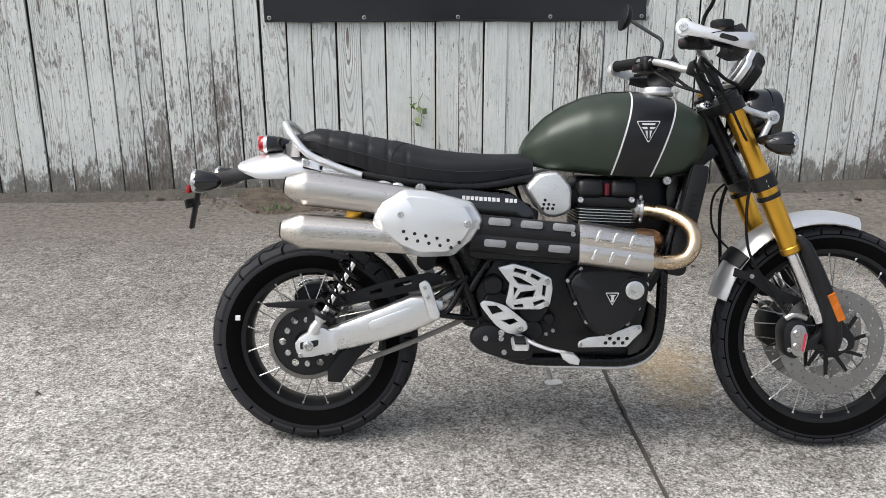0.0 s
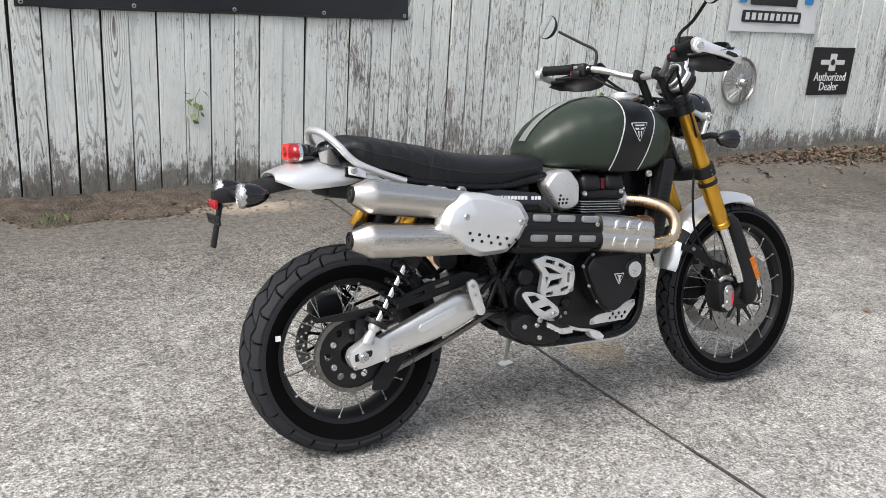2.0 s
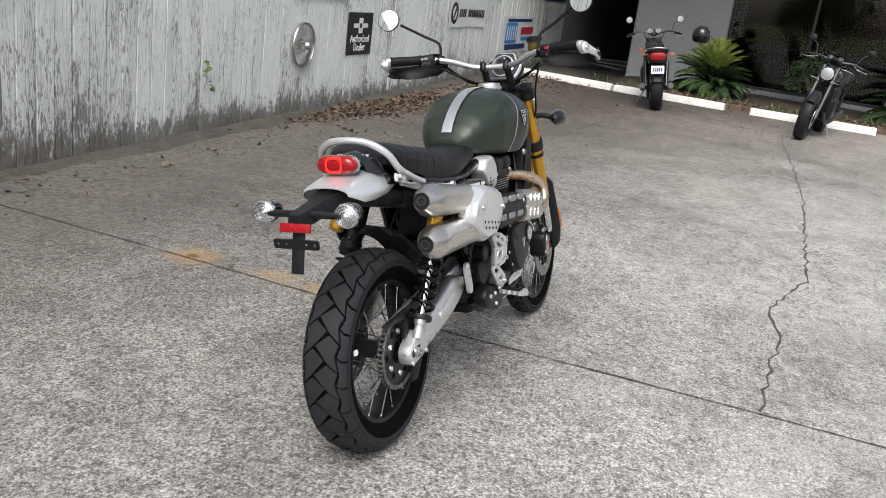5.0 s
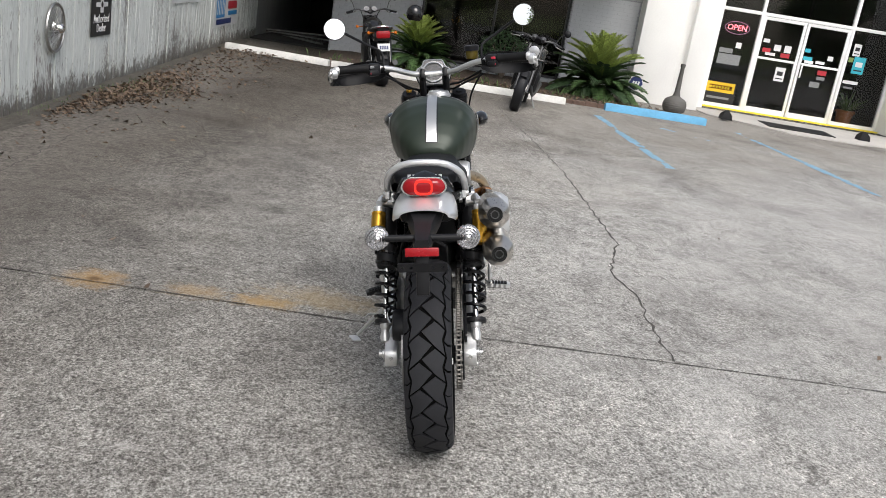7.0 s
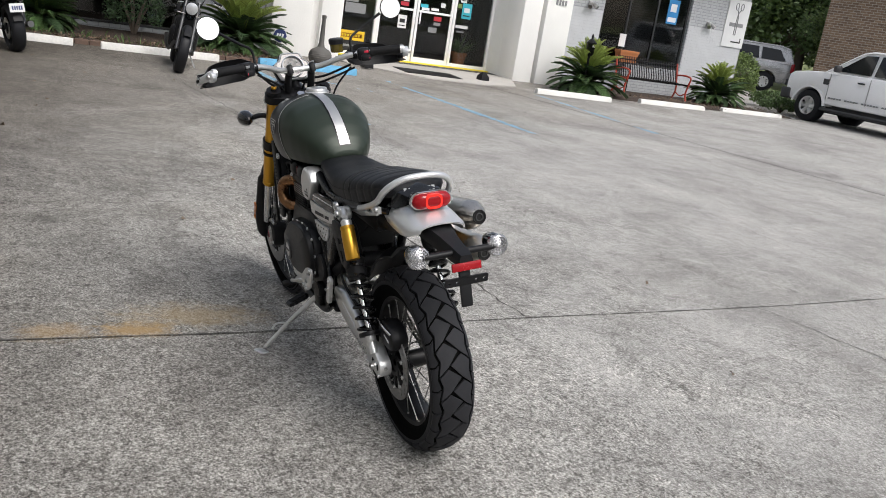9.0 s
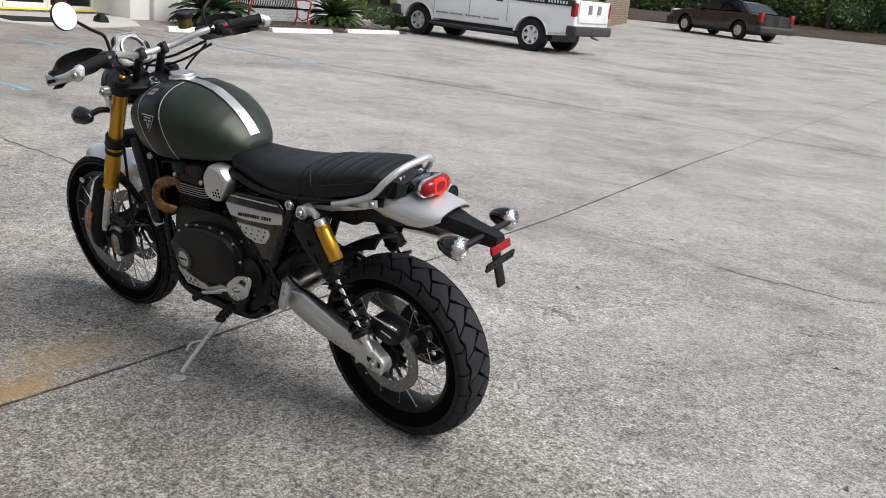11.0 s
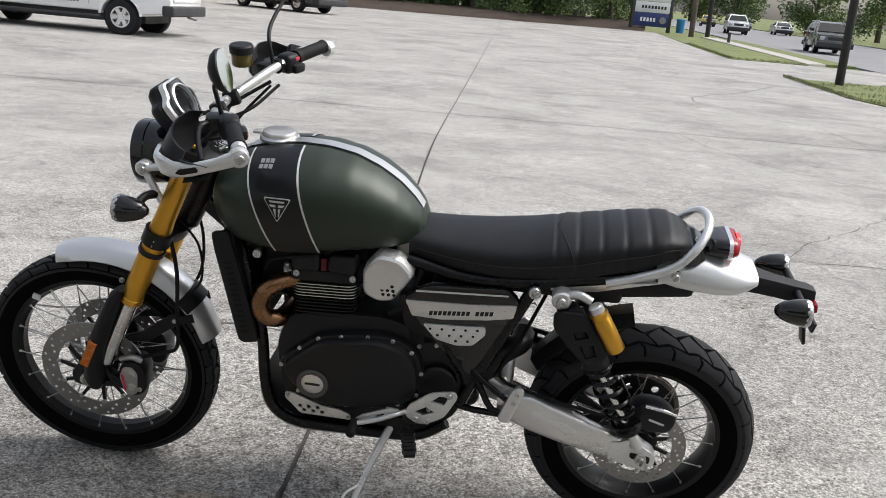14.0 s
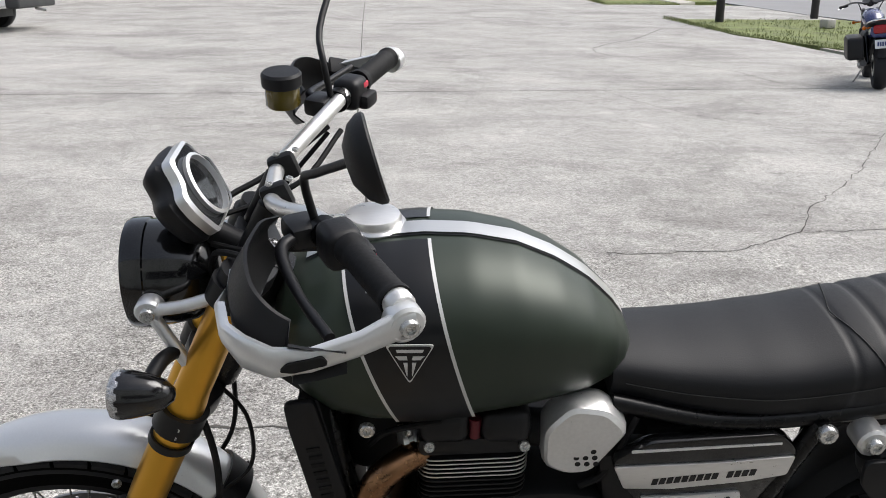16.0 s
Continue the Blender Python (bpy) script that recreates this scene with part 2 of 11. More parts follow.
def plank_material():
    """Weathered board with flaking pale green-white paint over grey wood; each board differs."""
    m, t, b = nodes_of("flaking_painted_wood")
    info = t.nodes.new("ShaderNodeObjectInfo")
    c = t.nodes.new("ShaderNodeTexCoord")
    shift = t.nodes.new("ShaderNodeVectorMath")
    shift.operation = "MULTIPLY_ADD"
    comb = t.nodes.new("ShaderNodeCombineXYZ")
    for i in range(3):
        t.links.new(info.outputs["Random"], comb.inputs[i])
    t.links.new(comb.outputs[0], shift.inputs[0])
    shift.inputs[1].default_value = (37, 53, 71)
    t.links.new(c.outputs["Object"], shift.inputs[2])

    def spot(sx, sz):
        mp = t.nodes.new("ShaderNodeMapping")
        mp.inputs["Scale"].default_value = (sx, sx, sz)
        t.links.new(shift.outputs[0], mp.inputs["Vector"])
        return mp.outputs[0]

    grain = noise_tex(t, spot(1.0, 0.045), 95, 5.0, 0.65, 0.8)
    flakes = noise_tex(t, spot(1.0, 0.30), 34, 8.0, 0.8, 0.5)
    large = noise_tex(t, spot(1.0, 0.45), 6.0, 6.0, 0.65)
    kind = maths(t, "FRACT", maths(t, "MULTIPLY", info.outputs["Random"], 17.31))
    # weathering that runs over several boards, heaviest in patches
    geo = t.nodes.new("ShaderNodeNewGeometry")
    zone = node(t, "ShaderNodeTexNoise", Scale=0.9, Detail=5.0, Roughness=0.6)
    t.links.new(geo.outputs["Position"], zone.inputs["Vector"])
    zone = zone.outputs["Fac"]
    sep = t.nodes.new("ShaderNodeSeparateXYZ")
    t.links.new(c.outputs["Object"], sep.inputs[0])
    low = maths(t, "MULTIPLY", maths(t, "SUBTRACT", 0.50, sep.outputs[2], clamp=True), 0.20)
    worn = maths(t, "ADD", maths(t, "MULTIPLY_ADD", flakes, 0.55, maths(t, "MULTIPLY", large, 0.30)), low)
    worn = maths(t, "ADD", worn, maths(t, "MULTIPLY_ADD", zone, 0.28, -0.075))
    worn = maths(t, "ADD", worn, maths(t, "MULTIPLY_ADD", kind, 0.07, -0.035))
    mask = ramp(t, worn, [(0.565, grey(0)), (0.60, grey(0.85))])
    wood = ramp(t, maths(t, "MULTIPLY_ADD", grain, 0.65, maths(t, "MULTIPLY", flakes, 0.35)), [(0.34, (0.055, 0.044, 0.040)), (0.5, (0.17, 0.145, 0.132)), (0.64, (0.37, 0.345, 0.32))])
    paint = ramp(t, maths(t, "MULTIPLY_ADD", large, 0.45, maths(t, "MULTIPLY", flakes, 0.55)), [(0.30, (0.44, 0.465, 0.44)), (0.44, (0.65, 0.68, 0.65)), (0.62, (0.78, 0.80, 0.77))])
    col = mix(t, mask, paint, wood)
    # fine upright grain where the paint has sunk into the wood
    streaks = noise_tex(t, spot(1.0, 0.018), 150, 3.0, 0.6, 0.3)
    thin = ramp(t, maths(t, "MULTIPLY_ADD", zone, 0.6, maths(t, "MULTIPLY", large, 0.5)), [(0.46, grey(0.1)), (0.66, grey(0.8))])
    col = mix(t, maths(t, "MULTIPLY", ramp(t, streaks, [(0.53, grey(0)), (0.62, grey(0.75))]), thin), col, (0.20, 0.185, 0.17))
    # cathedral grain and knots on some of the boards
    knot = node(t, "ShaderNodeTexVoronoi", Scale=1.0)
    t.links.new(spot(7.0, 0.85), knot.inputs["Vector"])
    bent = maths(t, "MULTIPLY_ADD", noise_tex(t, spot(1.0, 0.3), 8, 4.0), 0.22, knot.outputs["Distance"])
    rings = maths(t, "SINE", maths(t, "MULTIPLY", bent, 82.0))
    near = maths(t, "MULTIPLY", ramp(t, knot.outputs["Distance"], [(0.10, grey(1)), (0.42, grey(0.55)), (0.62, grey(0.1))]), ramp(t, kind, [(0.45, grey(0.12)), (0.62, grey(1))]))
    rings = maths(t, "MULTIPLY", ramp(t, rings, [(0.2, grey(0)), (0.75, grey(0.95))]), maths(t, "MULTIPLY", near, ramp(t, flakes, [(0.40, grey(0.25)), (0.56, grey(1))])))
    col = mix(t, rings, col, (0.15, 0.137, 0.125))
    col = mix(t, maths(t, "MULTIPLY", ramp(t, knot.outputs["Distance"], [(0.03, grey(0.85)), (0.07, grey(0))]), ramp(t, kind, [(0.3, grey(0.0)), (0.5, grey(1))])), col, (0.09, 0.07, 0.058))
    # curling flakes with dark edges
    chips = noise_tex(t, spot(1.0, 0.2), 64, 6.0, 0.78, 0.4)
    col = mix(t, ramp(t, maths(t, "ADD", chips, maths(t, "MULTIPLY_ADD", low, 0.7, maths(t, "MULTIPLY_ADD", zone, 0.4, -0.12))), [(0.675, grey(0)), (0.71, grey(0.8))]), col, (0.10, 0.088, 0.080))
    # splashed earth and rot at the foot
    mould = noise_tex(t, spot(1.0, 0.5), 11, 7.0, 0.8)
    foot = maths(t, "ADD", mould, maths(t, "MULTIPLY", maths(t, "SUBTRACT", 0.34, sep.outputs[2], clamp=True), 1.1))
    col = mix(t, ramp(t, foot, [(0.64, grey(0)), (0.74, grey(0.85))]), col, ramp(t, flakes, [(0.4, (0.055, 0.050, 0.042)), (0.62, (0.19, 0.175, 0.15))]))
    cracks = noise_tex(t, spot(1.0, 0.02), 60, 3.0, 0.6)
    col = mix(t, ramp(t, cracks, [(0.29, grey(0.8)), (0.335, grey(0))]), col, (0.05, 0.045, 0.04))
    t.links.new(col, b.inputs["Base Color"])
    b.inputs["Roughness"].default_value = 0.85
    bump(t, b, maths(t, "SUBTRACT", maths(t, "MULTIPLY", grain, 0.5), maths(t, "ADD", mask, rings)), 0.5, 0.003)
    return m


def brick_material(name, a, b2, mortar, scale=1.0, rough=0.8):
    """Brick courses on a wall that stays far off."""
    m, t, b = nodes_of(name)
    c = t.nodes.new("ShaderNodeTexCoord")
    sep = t.nodes.new("ShaderNodeSeparateXYZ")
    t.links.new(c.outputs["Object"], sep.inputs[0])
    comb = t.nodes.new("ShaderNodeCombineXYZ")
    t.links.new(maths(t, "ADD", sep.outputs[0], sep.outputs[1]), comb.inputs[0])
    t.links.new(sep.outputs[2], comb.inputs[1])
    br = node(t, "ShaderNodeTexBrick", Scale=1.0, Mortar_Size=0.009, Brick_Width=0.2 * scale, Row_Height=0.075 * scale, Mortar_Smooth=0.3)
    br.inputs["Color1"].default_value, br.inputs["Color2"].default_value, br.inputs["Mortar"].default_value = (*a, 1), (*b2, 1), (*mortar, 1)
    t.links.new(comb.outputs[0], br.inputs["Vector"])
    dirt = noise_tex(t, place(t), 1.2, 6.0)
    t.links.new(mix(t, 0.7, br.outputs["Color"], ramp(t, dirt, [(0.3, grey(0.8)), (0.65, grey(1.05))]), "MULTIPLY"), b.inputs["Base Color"])
    b.inputs["Roughness"].default_value = rough
    bump(t, b, maths(t, "SUBTRACT", 1.0, br.outputs["Fac"]), 0.5, 0.006)
    return m


CONCRETE = concrete_material()
PLANK = plank_material()
GREY_BRICK = brick_material("painted_grey_brick", (0.45, 0.465, 0.48), (0.41, 0.425, 0.445), (0.30, 0.31, 0.32))
RED_BRICK = brick_material("red_brown_brick", (0.135, 0.088, 0.058), (0.225, 0.15, 0.098), (0.36, 0.33, 0.285), 1.15)
WHITE_RENDER = surface("white_painted_render", (0.84, 0.835, 0.81), 0.75, vary=0.07, grain=40, patch=1.2)
KERB_WHITE = surface("chipped_white_kerb_paint", (0.70, 0.69, 0.66), 0.8, vary=0.16, grain=30, patch=6, relief=0.4, depth=0.004)
KERB_BLUE = surface("faded_blue_kerb_paint", (0.13, 0.38, 0.60), 0.75, vary=0.16, grain=30, patch=6, relief=0.4, depth=0.004)
LINE_BLUE = surface("worn_blue_line_paint", (0.20, 0.36, 0.48), 0.85, vary=0.35, grain=25, patch=4)
YELLOW_LINE = surface("yellow_edge_paint", (0.80, 0.66, 0.05), 0.7, vary=0.12, grain=30, patch=5)
PAVING = surface("smooth_step_concrete", (0.42, 0.40, 0.37), 0.9, vary=0.15, grain=60, patch=2)
ALU = surface("white_aluminium_frame", (0.84, 0.84, 0.83), 0.4, vary=0.05, grain=20, patch=2, relief=0.0)
DARK_FRAME = surface("black_window_frame", (0.03, 0.03, 0.032), 0.4, vary=0.1)
# near-black stand-in for the shade inside the rooms
ROOM_SHADE = surface("shade_dark_interior", (0.025, 0.024, 0.023), 0.9, vary=0.3, grain=8, patch=1.0)
GRASS = surface("mown_grass", (0.15, 0.175, 0.06), 0.9, vary=0.6, grain=22, patch=1.6, relief=0.8, depth=0.03)
ASPHALT = surface("pale_worn_asphalt", (0.23, 0.23, 0.235), 0.9, vary=0.15, grain=30, patch=0.4)
SOIL = surface("dark_damp_earth", (0.075, 0.068, 0.056), 0.95, vary=0.6, grain=30, patch=3, relief=0.8, depth=0.02)
MULCH = surface("pine_straw_mulch", (0.058, 0.040, 0.029), 0.95, vary=0.5, grain=20, patch=1.5, relief=0.8, depth=0.03)
CRACK = surface("crack_dirt", (0.06, 0.056, 0.05), 0.95, vary=0.4, grain=40, patch=9)
JOINT_DIRT = surface("joint_dirt", (0.06, 0.055, 0.047), 0.95, vary=0.45, grain=40, patch=5)
BARK = surface("grey_bark", (0.12, 0.095, 0.075), 0.9, vary=0.4, grain=30, patch=4, relief=0.8, depth=0.01, stretch=(1, 1, 0.2))
POLE_WOOD = surface("dark_creosoted_pole", (0.028, 0.025, 0.023), 0.85, vary=0.4, grain=30, patch=4, stretch=(1, 1, 0.1))


def foliage(name, colour, vary=0.5):
    m, t, b = nodes_of(name)
    g = t.nodes.new("ShaderNodeNewGeometry")
    lo, hi = tuple(c * (1 - vary) for c in colour), tuple(c * (1 + vary) for c in colour)
    t.links.new(ramp(t, g.outputs["Random Per Island"], [(0.0, lo), (1.0, hi)]), b.inputs["Base Color"])
    b.inputs["Roughness"].default_value = 0.55
    b.inputs["Subsurface Weight"].default_value = 0.0
    return m


PALM = foliage("cycad_frond_green", (0.075, 0.14, 0.045))
PALM_DARK = foliage("old_cycad_frond", (0.038, 0.075, 0.028))
PALM_LIGHT = foliage("cycad_new_growth", (0.36, 0.45, 0.10))
STORE_BOARD = surface("grey_shed_boards", (0.24, 0.25, 0.24), 0.85, vary=0.25, grain=20, patch=2, stretch=(1, 1, 0.1))
LEAF = foliage("tree_leaf_green", (0.085, 0.135, 0.045))
LEAF_LIGHT = foliage("light_leaf_green", (0.145, 0.205, 0.06))
DRY_LEAF = foliage("dry_brown_leaf", (0.125, 0.085, 0.055))


# ---- mesh helpers ----
def mesh_of(name, bm, material, sharp=40.0):
    me = bpy.data.meshes.new(name)
    bm.normal_update()
    bm.to_mesh(me)
    bm.free()
    for mt in (material if isinstance(material, (list, tuple)) else [material]):
        me.materials.append(mt)
    me.shade_smooth()
    me.set_sharp_from_angle(angle=radians(sharp))
    return me


def part(name, bm, material, parent=None, label="", sharp=40.0):
    ob = new(name, mesh_of(name, bm, material, sharp))
    ob.parent = parent
    if label:
        tagged(ob, label)
    return ob


def thing(name, label, category, group="", kind="", at=None):
    ob = tagged(new(name), label, category, group, kind)
    ob.empty_display_size = 0.1
    if at is not None:
        ob.matrix_world = at
    return ob


def frame_to(a, b):
    """The matrix whose z runs from a to b."""
    d = Vector(b) - Vector(a)
    return Matrix.Translation(a) @ d.to_track_quat("Z", "Y").to_matrix().to_4x4()


def box(bm, centre, size, turn=(0, 0, 0), bevel=0.0, seg=2):
    """A box, its edges rounded by bevel."""
    m = pose(*centre, *turn) @ Matrix.Diagonal((*size, 1))
    vs = bmesh.ops.create_cube(bm, size=1.0, matrix=m)["verts"]
    if bevel:
        es = {e for v in vs for e in v.link_edges}
        bmesh.ops.bevel(bm, geom=list(es), offset=bevel, segments=seg, profile=0.5, affect="EDGES")
    return bm


def lathe(bm, profile, m=None, seg=24, closed=False):
    """Turns (radius, height) pairs about z of the matrix m."""
    m = m or Matrix()
    rings = []
    for r, h in profile:
        if r < 1e-6:
            rings.append([bm.verts.new(m @ Vector((0, 0, h)))])
        else:
            rings.append([bm.verts.new(m @ Vector((r * math.cos(2 * math.pi * i / seg), r * math.sin(2 * math.pi * i / seg), h))) for i in range(seg)])
    pairs = list(zip(rings, rings[1:])) + ([(rings[-1], rings[0])] if closed else [])
    for a, b in pairs:
        for i in range(seg):
            j = (i + 1) % seg
            if len(a) == 1 and len(b) == 1:
                continue
            if len(a) == 1:
                bm.faces.new((a[0], b[i], b[j]))
            elif len(b) == 1:
                bm.faces.new((a[i], b[0], a[j]))
            else:
                bm.faces.new((a[i], b[i], b[j], a[j]))
    return bm


def rod(bm, a, b, r, r2=None, seg=10, round_end=0.0):
    """A capped rod from a to b."""
    d = (Vector(b) - Vector(a)).length
    r2 = r if r2 is None else r2
    e = min(round_end, d * 0.4)
    prof = [(0, 0), (r - e, 0), (r, e), (r2, d - e), (r2 - e, d), (0, d)] if e else [(0, 0), (r, 0), (r2, d), (0, d)]
    return lathe(bm, prof, frame_to(a, b), seg)


def smooth_line(pts, n=6):
    """A Catmull-Rom line through the points."""
    p = [Vector(q) for q in pts]
    p = [2 * p[0] - p[1]] + p + [2 * p[-1] - p[-2]]
    out = []
    for i in range(1, len(p) - 2):
        a, b, c, d = p[i - 1:i + 3]
        for k in range(n):
            u = k / n
            out.append(0.5 * (2 * b + (c - a) * u + (2 * a - 5 * b + 4 * c - d) * u * u + (3 * b - a - 3 * c + d) * u ** 3))
    out.append(p[-2])
    return out


def tube(bm, pts, r, seg=8, n=6, flat=1.0, cap=True):
    """A tube of radius r (a number or one for each point) along a smooth line."""
    line = smooth_line(pts, n) if n > 1 else [Vector(q) for q in pts]
    rad = (lambda i: r) if not isinstance(r, (list, tuple)) else (lambda i: float(np.interp(i / (len(line) - 1) * (len(r) - 1), range(len(r)), r)))
    rings, up = [], None
    for i, q in enumerate(line):
        d = (line[min(i + 1, len(line) - 1)] - line[max(i - 1, 0)]).normalized()
        if up is None:
            up = d.orthogonal().normalized() if abs(d.z) > 0.95 else Vector((0, 0, 1))
        side = d.cross(up).normalized()
        up = side.cross(d).normalized()
        rings.append([bm.verts.new(q + rad(i) * (math.cos(2 * math.pi * k / seg) * side + flat * math.sin(2 * math.pi * k / seg) * up)) for k in range(seg)])
    skin(bm, rings, cap)
    return bm


def skin(bm, rings, cap=True, closed=True):
    """Faces between rings of vertices."""
    for a, b in zip(rings, rings[1:]):
        n = len(a)
        for k in range(n if closed else n - 1):
            j = (k + 1) % n
            bm.faces.new((a[k], a[j], b[j], b[k]))
    if cap:
        bm.faces.new(rings[0][::-1])
        bm.faces.new(rings[-1])
    bmesh.ops.recalc_face_normals(bm, faces=bm.faces)


def loft(bm, rings, cap=True, closed=True):
    skin(bm, [[bm.verts.new(p) for p in r] for r in rings], cap, closed)
    return bm


def plate(bm, outline, thick, m=None, holes=(), bevel=0.0):
    """A plate with holes: outlines in x and y, its thickness along z of m, both ways from the middle."""
    m = m or Matrix()
    b2 = bmesh.new()
    for loop in (outline, *holes):
        vs = [b2.verts.new((x, y, -thick / 2)) for x, y in loop]
        for i in range(len(vs)):
            b2.edges.new((vs[i], vs[(i + 1) % len(vs)]))
    bmesh.ops.triangle_fill(b2, edges=b2.edges[:], use_beauty=True, use_dissolve=False)
    ext = bmesh.ops.extrude_face_region(b2, geom=b2.faces[:])
    bmesh.ops.translate(b2, verts=[g for g in ext["geom"] if isinstance(g, bmesh.types.BMVert)], vec=(0, 0, thick))
    bmesh.ops.recalc_face_normals(b2, faces=b2.faces)
    if bevel:
        es = [e for e in b2.edges if len(e.link_faces) == 2 and e.calc_face_angle(0) > 0.9 and abs(e.verts[0].co.z - e.verts[1].co.z) < 1e-6]
        bmesh.ops.bevel(b2, geom=es, offset=bevel, segments=2, profile=0.5, affect="EDGES")
    b2.transform(m)
    if m.determinant() < 0:
        bmesh.ops.reverse_faces(b2, faces=b2.faces)
    me = bpy.data.meshes.new("tmp")
    b2.to_mesh(me)
    b2.free()
    bm.from_mesh(me)
    bpy.data.meshes.remove(me)
    return bm


def disc_points(x, y, r, n=12):
    return [(x + r * math.cos(2 * math.pi * i / n), y + r * math.sin(2 * math.pi * i / n)) for i in range(n)]


def rounded(pts, r, n=3):
    """The outline with its corners rounded."""
    out, k = [], len(pts)
    for i in range(k):
        p, a, b = Vector(pts[i]), Vector(pts[i - 1]), Vector(pts[(i + 1) % k])
        da, db = (a - p), (b - p)
        s, e = p + da.normalized() * min(r, da.length * 0.45), p + db.normalized() * min(r, db.length * 0.45)
        for j in range(n + 1):
            u = j / n
            q = s * (1 - u) ** 2 + p * 2 * u * (1 - u) + e * u * u
            out.append((q.x, q.y))
    return out


SIDE = Matrix(((1, 0, 0, 0), (0, 0, 1, 0), (0, 1, 0, 0), (0, 0, 0, 1)))


def side_at(y):
    """Plates drawn in x and z stand at this y."""
    return Matrix.Translation((0, y, 0)) @ SIDE


def letters(text, size, material, parent, m, name="lettering", squeeze=1.0, depth=0.002):
    """Raised letters in the built-in font, as a mesh."""
    c = bpy.data.curves.new(name, "FONT")
    c.body, c.size, c.extrude, c.align_x, c.align_y, c.resolution_u = text, size, depth, "CENTER", "CENTER", 2
    tmp = new("tmp", c)
    me = bpy.data.meshes.new_from_object(tmp.evaluated_get(bpy.context.evaluated_depsgraph_get()))
    bpy.data.objects.remove(tmp)
    bpy.data.curves.remove(c)
    me.transform(m @ Matrix.Diagonal((squeeze, 1, 1, 1)))
    me.materials.clear()
    me.materials.append(material)
    ob = new(name, me)
    ob.parent = parent
    return ob


# ---- ground ----
def ground_z(x, y):
    """The lot is flat, sinks a little under the front wheel and climbs gently to the road's far end."""
    r = -y - 18
    far = 0.0135 * 0.5 * (r + math.sqrt(r * r + 16))
    u, w = min(max((x - 0.95) / 0.5, 0), 1), min(max((6 - x) / 3, 0), 1)
    v = min(max((6 - abs(y)) / 3, 0), 1)
    return far - 0.022 * u * u * (3 - 2 * u) * w * w * (3 - 2 * w) * v


def steps(a, b, fine_at, first, growth):
    """Values from a to b, dense about fine_at."""
    out = {a, b}
    for sign in (-1, 1):
        x, s = fine_at, first
        while a < x < b or x == fine_at:
            if a < x < b:
                out.add(x)
            x += sign * s
            s *= growth
    v = sorted(out)
    return [v[0]] + [q for i, q in enumerate(v[1:-1], 1) if q - v[i - 1] > first * 0.3 and v[-1] - q > first * 0.3] + [v[-1]]


def sheet(name, left, right, ys, nx, lift, material, parent=None, label="", category="", kind="structure", thick=0.0, wall_top=None):
    """A ground sheet between two lines x = left(y) and right(y)."""
    bm = bmesh.new()
    rows = []
    for y in ys:
        a, b = left(y), right(y)
        row = []
        for i in range(nx + 1):
            u = i / nx
            x = a + (b - a) * u
            yy = y + 0.115 * (min(max(x, -7), 16) - 1.5) * math.exp(-((y + 9) / 4) ** 2)
            yy = yy if wall_top is None else min(yy, wall_top(x))
            row.append(bm.verts.new((x, yy, ground_z(x, yy) + lift)))
        rows.append(row)
    for p, q in zip(rows, rows[1:]):
        for i in range(nx):
            bm.faces.new((p[i], p[i + 1], q[i + 1], q[i]))
    bmesh.ops.recalc_face_normals(bm, faces=bm.faces)
    if bm.faces[:][0].normal.z < 0:
        bmesh.ops.reverse_faces(bm, faces=bm.faces)
    if thick:
        edge = [e for e in bm.edges if e.is_boundary]
        ext = bmesh.ops.extrude_edge_only(bm, edges=edge)
        bmesh.ops.translate(bm, verts=[g for g in ext["geom"] if isinstance(g, bmesh.types.BMVert)], vec=(0, 0, -thick))
        bmesh.ops.recalc_face_normals(bm, faces=bm.faces)
    ob = part(name, bm, material, parent, sharp=30)
    return tagged(ob, label, category, "", kind) if category else ob


def fence_y(x):
    return 3.15 + 0.075 * x


JOINT = [(-60, 3.6), (-22.8, 2.14), (-8.15, 1.5), (-6.0, 1.39), (-2.78, 1.13), (-1.1, 1.06), (0.3, 0.975), (1.5, 0.98), (6, 0.92)]


def joint_x(y):
    return float(np.interp(y, [p[0] for p in JOINT], [p[1] for p in JOINT]))


GROUND = sheet("ground", lambda y: -700.0, lambda y: 700.0, [-900, -300, -150, -100, -70, -50, -36, -27, -21, -18, -14, -8, 0, 20, 200, 700], 8, -0.06, GRASS,
               label="rough grass and earth reaching to the horizon", category="ground")
LOT = thing("pavement", "worn grey concrete parking lot in jointed slabs", "pavement", kind="structure")
G = 0.0075
near = [y for y in steps(-9.0 + G * 1.8, 5.0, 0.0, 0.2, 1.25)]
away = [y for y in steps(-62.0, -9.0 - G * 1.8, -9.1, 1.0, 1.3)]
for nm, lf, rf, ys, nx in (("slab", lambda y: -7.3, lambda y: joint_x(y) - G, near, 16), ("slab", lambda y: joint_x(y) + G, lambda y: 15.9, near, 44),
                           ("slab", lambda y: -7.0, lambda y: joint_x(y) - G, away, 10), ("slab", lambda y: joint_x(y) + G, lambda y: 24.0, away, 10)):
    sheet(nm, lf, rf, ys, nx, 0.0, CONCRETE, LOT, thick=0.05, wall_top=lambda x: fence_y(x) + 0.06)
sheet("joint_filler", lambda y: joint_x(y) - 0.02, lambda y: joint_x(y) + 0.02, sorted(set(near + away)), 1, -0.007, JOINT_DIRT, LOT)
sheet("joint_filler", lambda y: -7.2, lambda y: 15.8, [-9.009, -9.0, -8.991], 24, -0.007, JOINT_DIRT, LOT)
